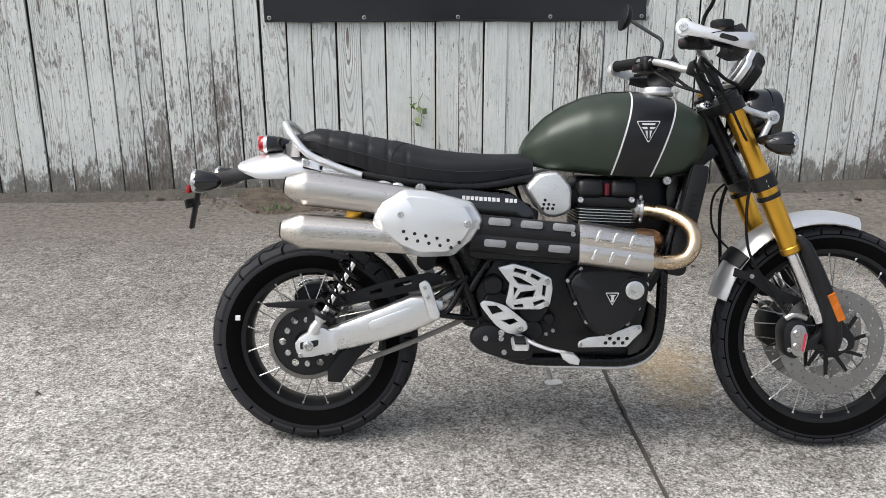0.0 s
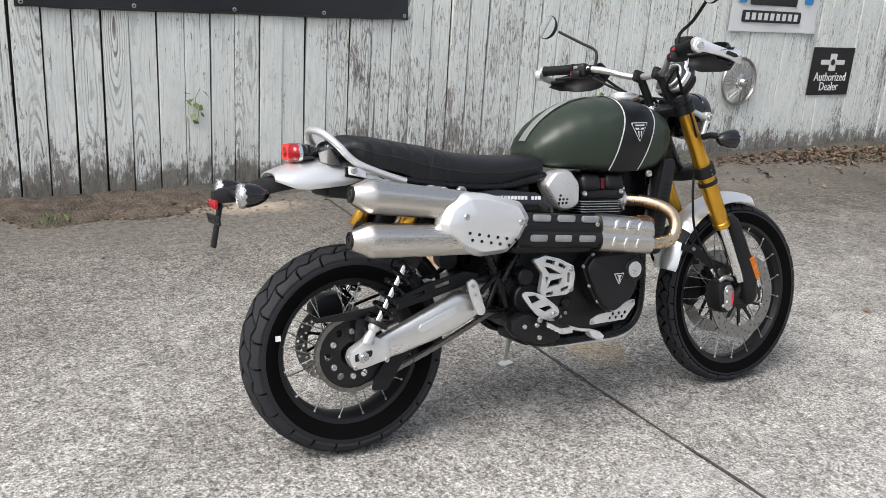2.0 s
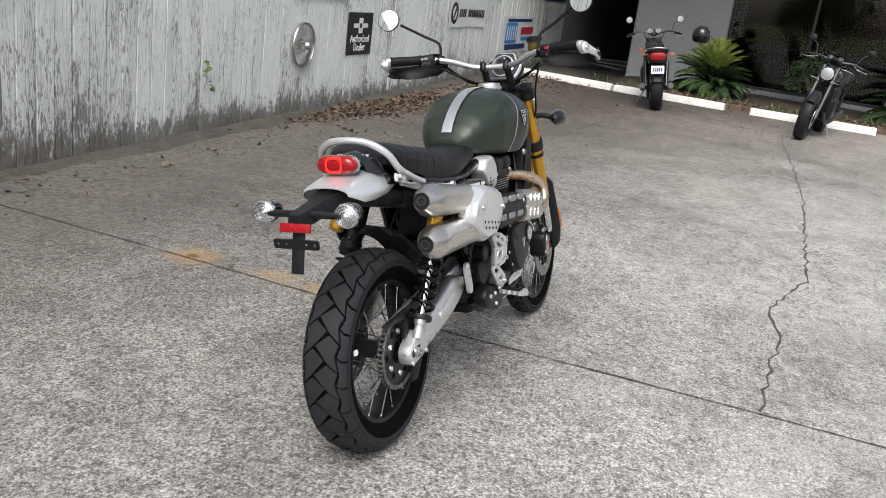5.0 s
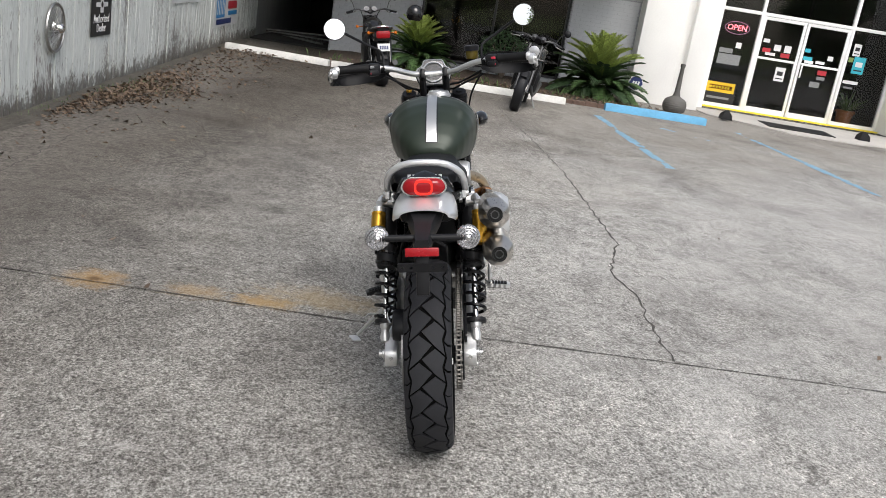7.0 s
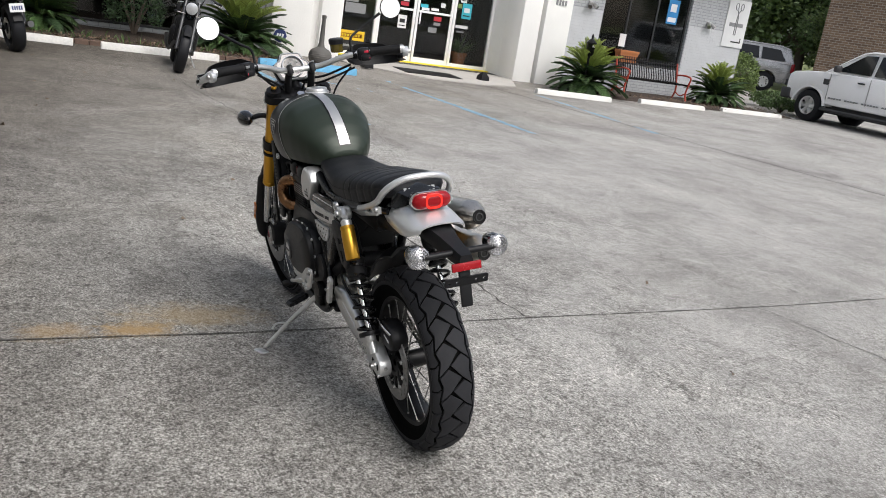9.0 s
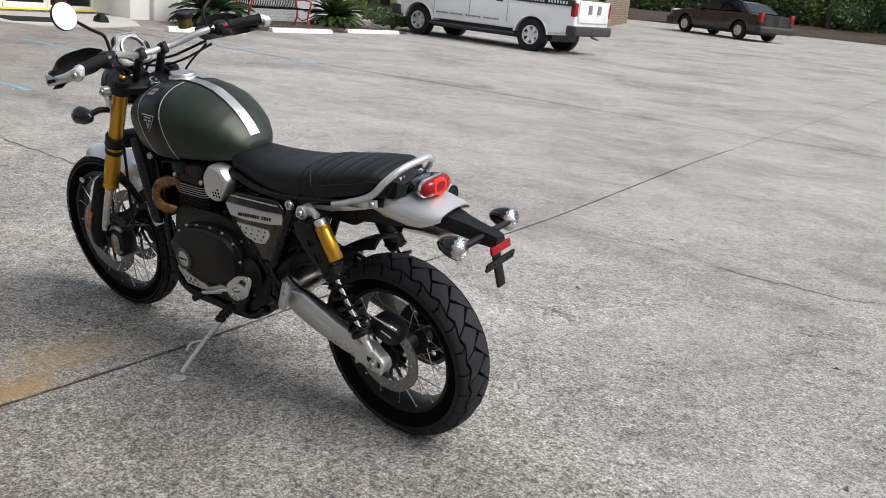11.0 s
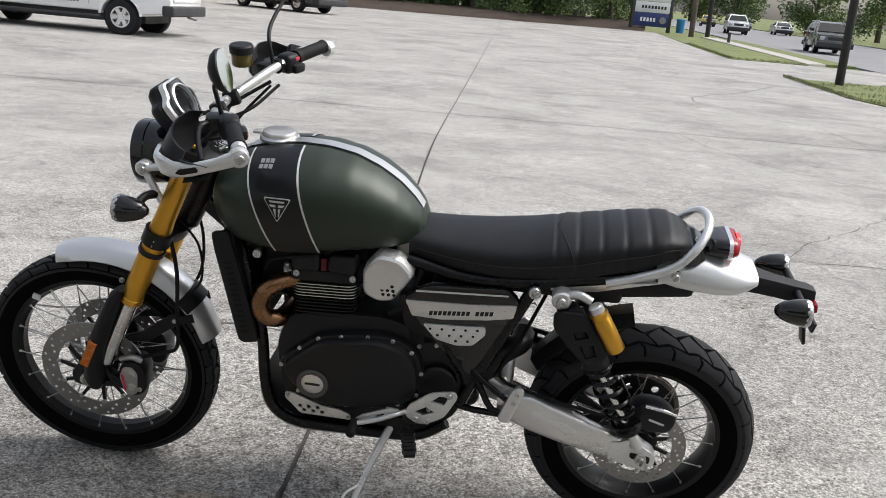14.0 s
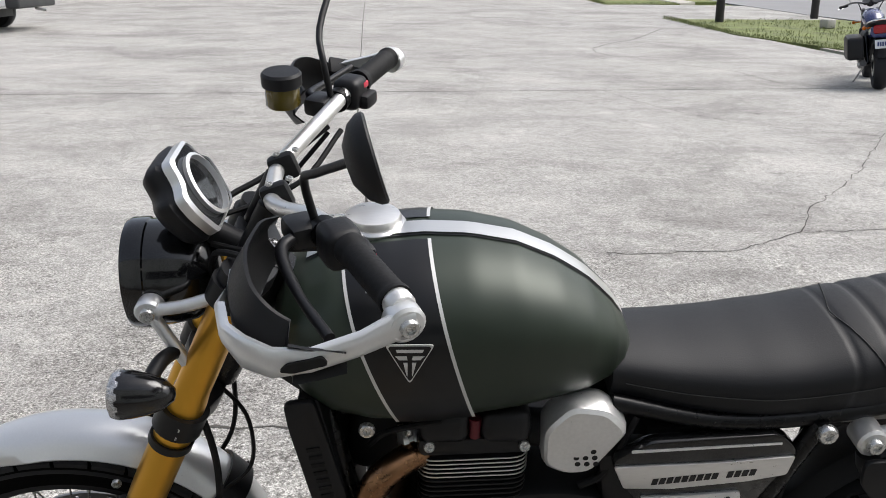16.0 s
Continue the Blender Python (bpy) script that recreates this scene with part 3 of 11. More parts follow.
sheet("slab", lambda y: -12.3, lambda y: -7.0, [-33.6, -31, -28, -25.0], 6, 0.0, CONCRETE, LOT, thick=0.05)
sheet("slab", lambda y: -9.6, lambda y: -7.3, [-16, -12, -6, 0, 2.4], 3, 0.0, CONCRETE, LOT, thick=0.05)


def crack(points, width, seed, wild=0.016):
    """A jagged crack lying in the concrete."""
    rng = random.Random(seed)
    bm = bmesh.new()
    line = []
    for (x0, y0), (x1, y1) in zip(points, points[1:]):
        n = max(2, int(math.hypot(x1 - x0, y1 - y0) / 0.07))
        for i in range(n):
            u = i / n
            line.append((x0 + (x1 - x0) * u + rng.uniform(-wild, wild), y0 + (y1 - y0) * u + rng.uniform(-wild, wild)))
    line.append(points[-1])
    rows = []
    for i, (x, y) in enumerate(line):
        a, b = line[max(i - 1, 0)], line[min(i + 1, len(line) - 1)]
        d = Vector((b[0] - a[0], b[1] - a[1])).normalized()
        w = width * rng.uniform(0.35, 1.1) / 2
        rows.append([bm.verts.new((x + s * d.y * w, y - s * d.x * w, ground_z(x, y) + 0.0022)) for s in (-1, 1)])
    for p, q in zip(rows, rows[1:]):
        bm.faces.new((p[0], p[1], q[1], q[0]))
    bmesh.ops.recalc_face_normals(bm, faces=bm.faces)
    return part("crack", bm, CRACK, LOT)


crack([(1.09, -1.11), (1.5, -1.1), (2.05, -1.13), (2.43, -1.04), (3.2, -1.22), (3.97, -1.19), (5.5, -1.13), (7.2, -1.0), (9.2, -0.79), (10.4, -0.7)], 0.017, 1)
crack([(1.12, -2.78), (0.33, -2.91), (-0.18, -2.84), (-0.77, -2.9), (-1.28, -3.23), (-1.53, -3.71), (-2.44, -4.86), (-3.38, -6.31), (-4.4, -7.5)], 0.009, 2)
crack([(-1.28, -3.23), (-1.9, -3.3), (-2.9, -3.2)], 0.009, 3)
crack([(-2.54, -15.3), (-3.1, -16.4), (-3.95, -17.66), (-5.5, -21.0)], 0.035, 4)
crack([(-2.54, -15.3), (-2.45, -14.5), (-2.65, -13.67)], 0.025, 5)
crack([(1.06, 2.9), (2.6, 2.75), (4.2, 2.9), (6.5, 2.8)], 0.008, 6)
crack([(3.4, 1.9), (5.0, 1.75), (6.6, 1.9), (8.2, 1.6)], 0.008, 7)
crack([(-1.43, -9.37), (-1.62, -8.4), (-1.9, -7.64), (-2.2, -7.05), (-2.67, -6.6), (-3.33, -6.3)], 0.012, 8)
crack([(-3.34, -12.68), (-3.6, -12.2), (-3.96, -11.58), (-4.05, -9.97)], 0.018, 11)
crack([(joint_x(y), y) for y in np.arange(3.0, -8.0, -0.5)], 0.010, 15, 0.004)
crack([(1.6, -4.4), (4.5, -4.6), (8.6, -5.2), (12.0, -5.6)], 0.006, 9)
crack([(3.0, -7.0), (7.0, -7.6), (12.5, -7.4)], 0.006, 10)

# ---- fence ----
FENCE = thing("fence", "tall board fence with flaking pale green paint", "fence", kind="structure")
plank_rng = random.Random(5)
plank_meshes = []
for k in range(5):
    bm = bmesh.new()
    box(bm, (0, 0, 2.0), (0.1455 + 0.002 * (k - 2), 0.022, 4.02), bevel=0.002, seg=1)
    for v in bm.verts:
        v.co.y += 0.0015 * math.sin(v.co.z * 2 + k)
    plank_meshes.append(mesh_of("plank", bm, PLANK, sharp=12))
x = -7.0
TURN = math.degrees(math.atan(0.075))
while x < 17.2:
    me = plank_meshes[plank_rng.randrange(5)]
    ob = new("plank", me)
    ob.parent = FENCE
    ob.matrix_world = pose(x, fence_y(x) + 0.012 + plank_rng.uniform(-0.004, 0.005), -0.02 + plank_rng.uniform(-0.01, 0.01), plank_rng.uniform(-0.2, 0.2), plank_rng.uniform(-0.35, 0.35), TURN + plank_rng.uniform(-1.2, 1.2))
    x += 0.1535 + plank_rng.uniform(-0.003, 0.004)
# added dark sheet behind the boards, so that the gaps look shaded
bm = bmesh.new()
box(bm, (0, 0, 1.98), (24.3, 0.02, 3.96))
ob = part("gap_backing", bm, POLE_WOOD, FENCE)
ob.matrix_world = pose(5.1, fence_y(5.1) + 0.045, -0.02, 0, 0, TURN)
for z in (0.45, 1.5, 2.6, 3.7):
    bm = bmesh.new()
    box(bm, (0, 0, 0), (24.3, 0.04, 0.09), bevel=0.004)
    ob = part("rail", bm, POLE_WOOD, FENCE)
    ob.matrix_world = pose(5.1, fence_y(5.1) + 0.085, z, 0, 0, TURN)


# ---- building ----
def block(name, x0, x1, y0, y1, z0, z1, material, parent=None, bevel=0.0, label=""):
    bm = bmesh.new()
    box(bm, ((x0 + x1) / 2, (y0 + y1) / 2, (z0 + z1) / 2), (abs(x1 - x0), abs(y1 - y0), abs(z1 - z0)), bevel=bevel)
    return part(name, bm, material, parent, label)


SHOP = thing("shop_building", "single-storey shop with painted grey brick and white pillars", "building")
for args in ((16.0, 16.25, 0.85, 2.67, -0.1, 3.7), (16.0, 16.25, -3.7, -2.2, -0.1, 3.7), (16.0, 16.25, -2.2, 0.85, -0.1, 0.14), (16.0, 16.25, -2.2, 0.85, 2.5, 3.7),
             (16.2, 16.45, -12.2, -10.75, -0.1, 3.7), (16.2, 16.45, -17.0, -15.0, -0.1, 3.7), (16.2, 16.45, -15.0, -12.2, -0.1, 0.72), (16.2, 16.45, -15.0, -12.2, 3.0, 3.7),
             (16.45, 30.0, -17.0, -16.75, -0.1, 3.7), (16.25, 30.0, 2.42, 2.67, -0.1, 3.7)):
    block("brick_wall", *args, GREY_BRICK, SHOP)
for y0, y1, x0 in ((-4.46, -3.62, 15.5), (-5.08, -4.66, 15.55), (-10.0, -9.5, 15.55), (-10.8, -10.08, 15.5)):
    block("pillar", x0, 16.3, y0, y1, -0.1, 3.7, WHITE_RENDER, SHOP, 0.015)
block("side_wall", 15.75, 17.25, -4.7, -4.4, -0.1, 3.7, WHITE_RENDER, SHOP)
block("side_wall", 15.75, 17.25, -10.1, -9.96, -0.1, 3.7, WHITE_RENDER, SHOP)
block("recess_wall", 16.3, 17.2, -5.4, -4.95, -0.1, 3.7, WHITE_RENDER, SHOP)
block("recess_wall", 16.3, 17.2, -9.98, -9.56, -0.1, 3.7, WHITE_RENDER, SHOP)
block("lintel", 16.95, 17.3, -9.98, -5.0, 3.0, 3.7, WHITE_RENDER, SHOP)
# added roof slabs, out of view, split to let sky light into the recess
block("roof", 16.95, 30.0, -17.2, 2.9, 3.7, 3.95, WHITE_RENDER, SHOP, 0.02)
block("unseen_wing_roof", 15.3, 16.945, -17.2, -9.55, 3.7, 3.95, WHITE_RENDER, SHOP, 0.02)
block("unseen_wing_roof", 15.3, 16.945, -5.0, 2.9, 3.7, 3.95, WHITE_RENDER, SHOP, 0.02)
# added overhang, out of view, that shades the wall and ground below
block("added_eave", 12.6, 15.95, -3.5, 4.3, 2.95, 3.15, WHITE_RENDER, SHOP, 0.02)
# room surfaces with the indoor shade put into their colour
block("inner_wall", 21.0, 21.1, -16.8, 2.4, -0.1, 3.7, ROOM_SHADE, SHOP)
block("inner_floor", 16.3, 21.0, -16.7, 2.4, -0.08, 0.03, ROOM_SHADE, SHOP)
block("inner_ceiling", 17.2, 21.0, -16.7, 2.4, 3.1, 3.2, ROOM_SHADE, SHOP)
# open store beside the fence
block("store_wall", 16.9, 24.0, 4.42, 4.62, -0.1, 3.4, STORE_BOARD, SHOP)
block("store_back", 24.0, 24.2, 2.4, 4.62, -0.1, 3.4, ROOM_SHADE, SHOP)
# added dark sheet over the brick side, plus blackened floor and roof, as shade
block("store_shade_lining", 16.5, 24.0, 2.68, 2.72, -0.1, 3.3, ROOM_SHADE, SHOP)
block("store_roof", 16.4, 24.2, 2.4, 4.62, 3.0, 3.2, ROOM_SHADE, SHOP)
block("store_floor", 16.2, 24.0, 2.7, 4.42, -0.1, 0.01, ROOM_SHADE, SHOP)

GLASS_DARK = glass("dusky_window_glass", (0.55, 0.58, 0.58))


def window(name, x, y0, y1, z0, z1, bars, frame_mat, deep=0.06, wide=0.05):
    """A fixed shop window with upright bars and panes."""
    w = thing(name, "large fixed shop window with dark glass", "window", kind="structure")
    ys = [y0] + [y0 + (y1 - y0) * b for b in bars] + [y1]
    for y in ys:
        block("window_frame", x, x + deep, y - wide / 2, y + wide / 2, z0, z1, frame_mat, w, 0.004)
    for z in (z0, z1):
        block("window_frame", x + 0.002, x + deep - 0.002, y0, y1, z - wide / 2, z + wide / 2, frame_mat, w, 0.004)
    for a, b in zip(ys, ys[1:]):
        p = block("pane", x + 0.025, x + 0.033, a + wide / 2, b - wide / 2, z0 + wide / 2, z1 - wide / 2, GLASS_DARK, w)
        p.visible_shadow = False
    return w


window("window_1", 16.08, -2.17, 0.82, 0.17, 2.47, (0.5,), DARK_FRAME)
window("window_2", 16.28, -14.97, -12.23, 0.75, 2.97, (0.37, 0.7), DARK_FRAME)

DOORWAY = thing("door_1", "white aluminium double shop door with glass sidelights", "door", kind="structure")
for y in (-5.45, -6.47, -8.48, -9.52):
    block("door_frame", 17.0, 17.1, y - 0.035, y + 0.035, 0.0, 3.0, ALU, DOORWAY, 0.004)
for z in (2.16, 2.97):
    block("door_frame", 17.003, 17.097, -9.5, -5.47, z - 0.035, z + 0.035, ALU, DOORWAY, 0.004)
block("threshold", 16.96, 17.1, -9.52, -5.45, 0.0, 0.035, ALU, DOORWAY, 0.004)
for y0, y1 in ((-6.44, -5.48), (-9.49, -8.51)):
    block("door_frame", 17.01, 17.09, y0, y1, 0.035, 0.13, ALU, DOORWAY, 0.004)
    block("pane", 17.04, 17.048, y0, y1, 0.13, 2.125, GLASS_DARK, DOORWAY).visible_shadow = False
for y0, y1 in ((-6.44, -5.48), (-7.45, -6.5), (-8.45, -7.49), (-9.49, -8.51)):
    block("pane", 17.04, 17.048, y0, y1, 2.195, 2.935, GLASS_DARK, DOORWAY).visible_shadow = False
for y0, y1, handle in ((-7.46, -6.51, -7.38), (-8.44, -7.48, -7.56)):
    leaf = block("door_leaf", 17.015, 17.065, y0, y0 + 0.06, 0.04, 2.12, ALU, DOORWAY, 0.004)
    block("stile", 17.015, 17.065, y1 - 0.06, y1, 0.04, 2.12, ALU, leaf, 0.004)
    block("top_rail", 17.017, 17.063, y0 + 0.06, y1 - 0.06, 2.05, 2.12, ALU, leaf, 0.004)
    block("bottom_rail", 17.017, 17.063, y0 + 0.06, y1 - 0.06, 0.04, 0.17, ALU, leaf, 0.004)
    block("push_bar", 16.99, 17.063, y0 + 0.05, y1 - 0.05, 1.22, 1.27, ALU, leaf, 0.006)
    block("pane", 17.036, 17.044, y0 + 0.06, y1 - 0.06, 0.17, 2.05, GLASS_DARK, leaf).visible_shadow = False
    block("handle", 16.95, 16.985, handle - 0.015, handle + 0.015, 0.95, 1.25, ALU, leaf, 0.006)

# paved step, kerbs, painted lines
bm = bmesh.new()
plate(bm, [(14.9, -5.12), (13.55, -6.3), (13.5, -7.6), (13.95, -8.66), (15.6, -9.52), (17.0, -9.54), (17.0, -5.42), (15.6, -5.1)], 0.05, Matrix.Translation((0, 0, 0.005)), bevel=0.008)
tagged(part("step", bm, PAVING), "flat pale concrete step before the shop door", "step", kind="structure")
block("yellow_edge", 16.83, 16.955, -9.54, -5.2, 0.03, 0.060, YELLOW_LINE)
tagged(bpy.data.objects["yellow_edge"], "yellow painted line along the door sill", "line", kind="structure")


def kerb(name, a, b, material, label, group, high=0.11, wide=0.15):
    bm = bmesh.new()
    d = Vector(b) - Vector(a)
    L = d.length
    sec = [(-wide / 2, -0.02), (-wide / 2, high * 0.55), (-wide * 0.32, high), (wide * 0.32, high), (wide / 2, high * 0.55), (wide / 2, -0.02)]
    xs = [-L / 2, -L / 2 + 0.03] + [(-0.5 + i / 8) * L for i in range(1, 8)] + [L / 2 - 0.03, L / 2]
    rng = random.Random(int(L * 1000 + a[1] * 77))
    loft(bm, [[(x, y * (0.93 if i in (0, len(xs) - 1) else 1), z * (0.93 if i in (0, len(xs) - 1) else 1) + rng.uniform(-0.003, 0.003)) for y, z in sec] for i, x in enumerate(xs)])
    ob = part(name, bm, material, sharp=35)
    mid = (Vector(a) + Vector(b)) / 2
    ob.matrix_world = pose(mid.x, mid.y, 0, 0, 0, math.degrees(math.atan2(d.y, d.x)))
    return tagged(ob, label, "parking kerb", group)


KG = "kerbs along the shop front"
for a, b in (((12.85, 4.0), (12.55, 2.15)), ((12.53, 2.1), (12.4, 0.28)), ((12.4, -0.12), (12.45, -1.95)), ((13.1, -8.65), (12.95, -10.45)), ((13.5, -11.7), (13.42, -13.55)), ((13.75, -14.45), (13.65, -16.35))):
    kerb("parking_kerb", a, b, KERB_WHITE, "chipped white-painted concrete wheel stop", KG)
kerb("parking_kerb", (12.55, -2.66), (12.62, -4.45), KERB_BLUE, "faded blue-painted concrete wheel stop", KG, 0.13)


def painted(a, b, wide, seed, material=LINE_BLUE, name="painted_line", label="worn blue parking line on the concrete"):
    """A worn line of paint, in ragged flakes."""
    rng = random.Random(seed)
    bm = bmesh.new()
    a, b = Vector(a), Vector(b)
    d = (b - a).normalized()
    n = Vector((d.y, -d.x))
    L = (b - a).length
    cell = 0.032
    across = max(2, round(wide / 0.03))
    for i in range(int(L / cell)):
        for j in range(across):
            u, v = i * cell, (j / across - 0.5) * wide
            hold = 0.62 + 0.7 * noise.noise((u * 1.1 + seed * 9, v * 3, 0)) + 0.35 * noise.noise((u * 7, v * 14, seed)) - (0.25 if j in (0, across - 1) else 0)
            if hold < 0.42:
                continue
            vs = []
            for a1, b1 in ((0, 0), (1, 0), (1, 1), (0, 1)):
                c = a + d * (u + a1 * cell + rng.uniform(-0.004, 0.004)) + n * (v + b1 * wide / across + rng.uniform(-0.004, 0.004))
                vs.append(bm.verts.new((c.x, c.y, ground_z(c.x, c.y) + 0.003)))
            bm.faces.new(vs)
    bmesh.ops.recalc_face_normals(bm, faces=bm.faces)
    return tagged(part(name, bm, material), label, "painted line", "", "structure")


painted((11.4, -2.34), (6.9, -2.5), 0.15, 1)
painted((12.2, -4.9), (7.0, -5.05), 0.15, 2)
painted((12.6, -8.4), (8.5, -8.1), 0.13, 3)
painted((11.0, -3.3), (10.3, -3.9), 0.15, 4)


# ---- motorcycle ----
GREEN = surface("matt_dark_green_paint", (0.022, 0.032, 0.022), 0.40, 0.25, vary=0.05, grain=400, patch=2, relief=0.03, depth=0.0002, rough_vary=0.04)
TANK_BLACK = surface("satin_black_tank_paint", (0.0044, 0.0047, 0.0057), 0.32, vary=0.1, grain=300, patch=2, relief=0.03, depth=0.0002, rough_vary=0.05, spec=0.4)
SILVER_LINE = surface("silver_pinstripe", (0.62, 0.62, 0.61), 0.4, 0.3, vary=0.05, relief=0)
STRIPE = surface("brushed_metal_tank_strap", (0.66, 0.655, 0.64), 0.32, 0.9, vary=0.02, grain=300, patch=4, relief=0.0, rough_vary=0.02, stretch=(0.1, 1, 1))
VINYL = surface("black_grained_vinyl", (0.0080, 0.0085, 0.0102), 0.52, vary=0.15, grain=420, patch=5, relief=0.3, depth=0.0006, spec=0.3)
THREAD = surface("grey_seat_thread", (0.022, 0.022, 0.022), 0.8)
BRUSHED = surface("brushed_aluminium", (0.70, 0.695, 0.685), 0.33, 0.9, vary=0.08, grain=260, patch=8, relief=0.08, depth=0.0004, stretch=(0.25, 1, 1))
SATIN = surface("satin_silver_paint", (0.72, 0.725, 0.73), 0.31, 0.68, vary=0.04, grain=300, patch=3, relief=0.03, depth=0.0002, rough_vary=0.05)
CAST = surface("cast_light_alloy", (0.69, 0.69, 0.685), 0.36, 0.75, vary=0.1, grain=160, patch=10, relief=0.2, depth=0.0005)
STAINLESS = surface("brushed_stainless_steel", (0.62, 0.585, 0.54), 0.29, 1.0, vary=0.035, grain=300, patch=6, relief=0.02, depth=0.0002, rough_vary=0.05, stretch=(0.06, 1, 1))
HEADER = surface("heat_tinted_steel", (0.56, 0.44, 0.30), 0.3, 1.0, vary=0.18, grain=40, patch=7, relief=0.05)
HEADER_BROWN = surface("bronze_heat_tinted_steel", (0.27, 0.145, 0.075), 0.3, 1.0, vary=0.25, grain=40, patch=9, relief=0.05)
ENGINE = surface("satin_black_engine_paint", (0.0078, 0.0079, 0.0090), 0.42, vary=0.2, grain=200, patch=8, relief=0.15, depth=0.0004, spec=0.3)
GLOSS = surface("gloss_black_paint", (0.006, 0.006, 0.0065), 0.14, vary=0.1, relief=0, coat=0.5, spec=0.4)
PLASTIC = surface("black_moulded_plastic", (0.0082, 0.0083, 0.0096), 0.5, vary=0.15, grain=350, patch=6, relief=0.2, depth=0.0004, spec=0.28)
FRAME = surface("black_frame_enamel", (0.0033, 0.0033, 0.0039), 0.28, vary=0.15, relief=0.03, spec=0.3)
GOLD = surface("gold_anodised_tube", (0.70, 0.38, 0.05), 0.34, 0.95, vary=0.02, grain=200, patch=4, relief=0.0, rough_vary=0.03, stretch=(1, 1, 0.2))
TYRE = surface("black_tyre_rubber", (0.0115, 0.012, 0.0145), 0.55, vary=0.25, grain=140, patch=9, relief=0.25, depth=0.0008, spec=0.28)
# darker copy of the tyre rubber, with groove shade in its colour
GROOVE_SHADE = surface("shaded_groove_rubber", (0.003, 0.003, 0.003), 0.9, vary=0.2, spec=0.05)
TREAD = surface("dusty_tyre_tread", (0.019, 0.0195, 0.0225), 0.72, vary=0.3, grain=120, patch=14, relief=0.3, depth=0.0006, spec=0.28)
RUBBER = surface("soft_black_rubber", (0.0055, 0.0055, 0.0061), 0.65, vary=0.2, grain=200, spec=0.25)
CHROME = surface("polished_chrome", (0.78, 0.78, 0.78), 0.12, 1.0, vary=0.04, relief=0, rough_vary=0.04)
STEEL = surface("plain_steel", (0.46, 0.455, 0.44), 0.34, 1.0, vary=0.1, grain=120, patch=10)
CHAIN = surface("greasy_chain_steel", (0.20, 0.19, 0.175), 0.45, 0.85, vary=0.3, grain=90, patch=12)
DISC = surface("ground_disc_steel", (0.30, 0.295, 0.285), 0.38, 1.0, vary=0.12, grain=200, patch=14)
SPOKE = surface("bright_spoke_steel", (0.42, 0.42, 0.41), 0.28, 1.0, vary=0.08)
BRASS_RED = surface("red_anodised_cap", (0.10, 0.006, 0.014), 0.35, 0.4)
RED_BUTTON = surface("red_switch_plastic", (0.55, 0.03, 0.06), 0.4)
AMBER = surface("amber_reflector", (0.50, 0.13, 0.008), 0.25, vary=0.12, grain=300, patch=40)
RED_LENS = surface("red_reflector", (0.30, 0.005, 0.010), 0.2, vary=0.12, grain=300, patch=40)
TAIL_LENS = glowing("lit_red_tail_lens", (0.27, 0.003, 0.007), 0.05, 0.12)
TAIL_RING = glowing("bright_tail_ring", (0.85, 0.03, 0.02), 0.3, 0.2)
CLEAR = surface("clear_indicator_lens", (0.50, 0.50, 0.51), 0.10, 0.75, vary=0.5, grain=220, patch=60, relief=0.9, depth=0.002)
MIRROR = surface("mirror_glass", (0.90, 0.91, 0.92), 0.015, 1.0, vary=0.0, relief=0, rough_vary=0.0)
SCREEN = surface("dark_glossy_dial", (0.02, 0.021, 0.023), 0.08, vary=0.1, relief=0, coat=0.6)
WHITE_MARK = surface("white_print", (0.72, 0.72, 0.72), 0.5, vary=0.05, relief=0)
GREY_PAD = surface("grey_mesh_insert", (0.26, 0.265, 0.27), 0.5, 0.4, vary=0.25, grain=600, patch=30, relief=0.5, depth=0.0005)
# black that paints the shade inside holes, slots and outlets
HOLE_SHADE = surface("painted_hole_shade", (0.006, 0.006, 0.006), 0.9, relief=0)
STEEL_DARK = surface("dark_grey_steel", (0.10, 0.10, 0.102), 0.4, 0.8, vary=0.1, grain=200, patch=10)
BOLT = surface("zinc_bolt", (0.55, 0.55, 0.54), 0.3, 0.9, vary=0.1)
FLUID = surface("amber_fluid_pot", (0.10, 0.075, 0.012), 0.2)

BIKE = thing("motorcycle", "dark green scrambler motorcycle with gold forks leaning on its side stand", "motorcycle", at=pose(0, -0.022, 0, -10.3, 0, 0))


def prism(name, outline, y0, y1, material, parent=None, holes=(), bevel=0.0, label="", rnd=0.0, sharp=40):
    """A plate drawn in x and z that stands between two y."""
    bm = bmesh.new()
    plate(bm, rounded(outline, rnd) if rnd else outline, abs(y1 - y0), side_at((y0 + y1) / 2), holes, bevel)
    return part(name, bm, material, parent or BIKE, label, sharp)


def bar(name, pts, r, material, parent=None, label="", seg=10, n=6, flat=1.0):
    bm = bmesh.new()
    tube(bm, pts, r, seg, n, flat)
    return part(name, bm, material, parent or BIKE, label)


def solid(name, profile, a, b, material, parent=None, seg=24, label=""):
    """A turned solid on the axis from a towards b; heights in metres from a."""
    bm = bmesh.new()
    lathe(bm, profile, frame_to(a, b), seg)
    return part(name, bm, material, parent or BIKE, label)


_bolt = bmesh.new()
lathe(_bolt, [(0, 0), (1, 0), (1, 0.55), (0.85, 0.75), (0.5, 0.75), (0.45, 0.45), (0, 0.45)], seg=10)
BOLT_MESH = mesh_of("bolt", _bolt, BOLT)


def bolt(p, d, r, parent):
    """A socket bolt at p that faces d."""
    ob = new("bolt", BOLT_MESH)
    ob.parent = parent
    ob.matrix_local = frame_to(p, Vector(p) + Vector(d)) @ Matrix.Diagonal((r, r, r, 1))
    return ob


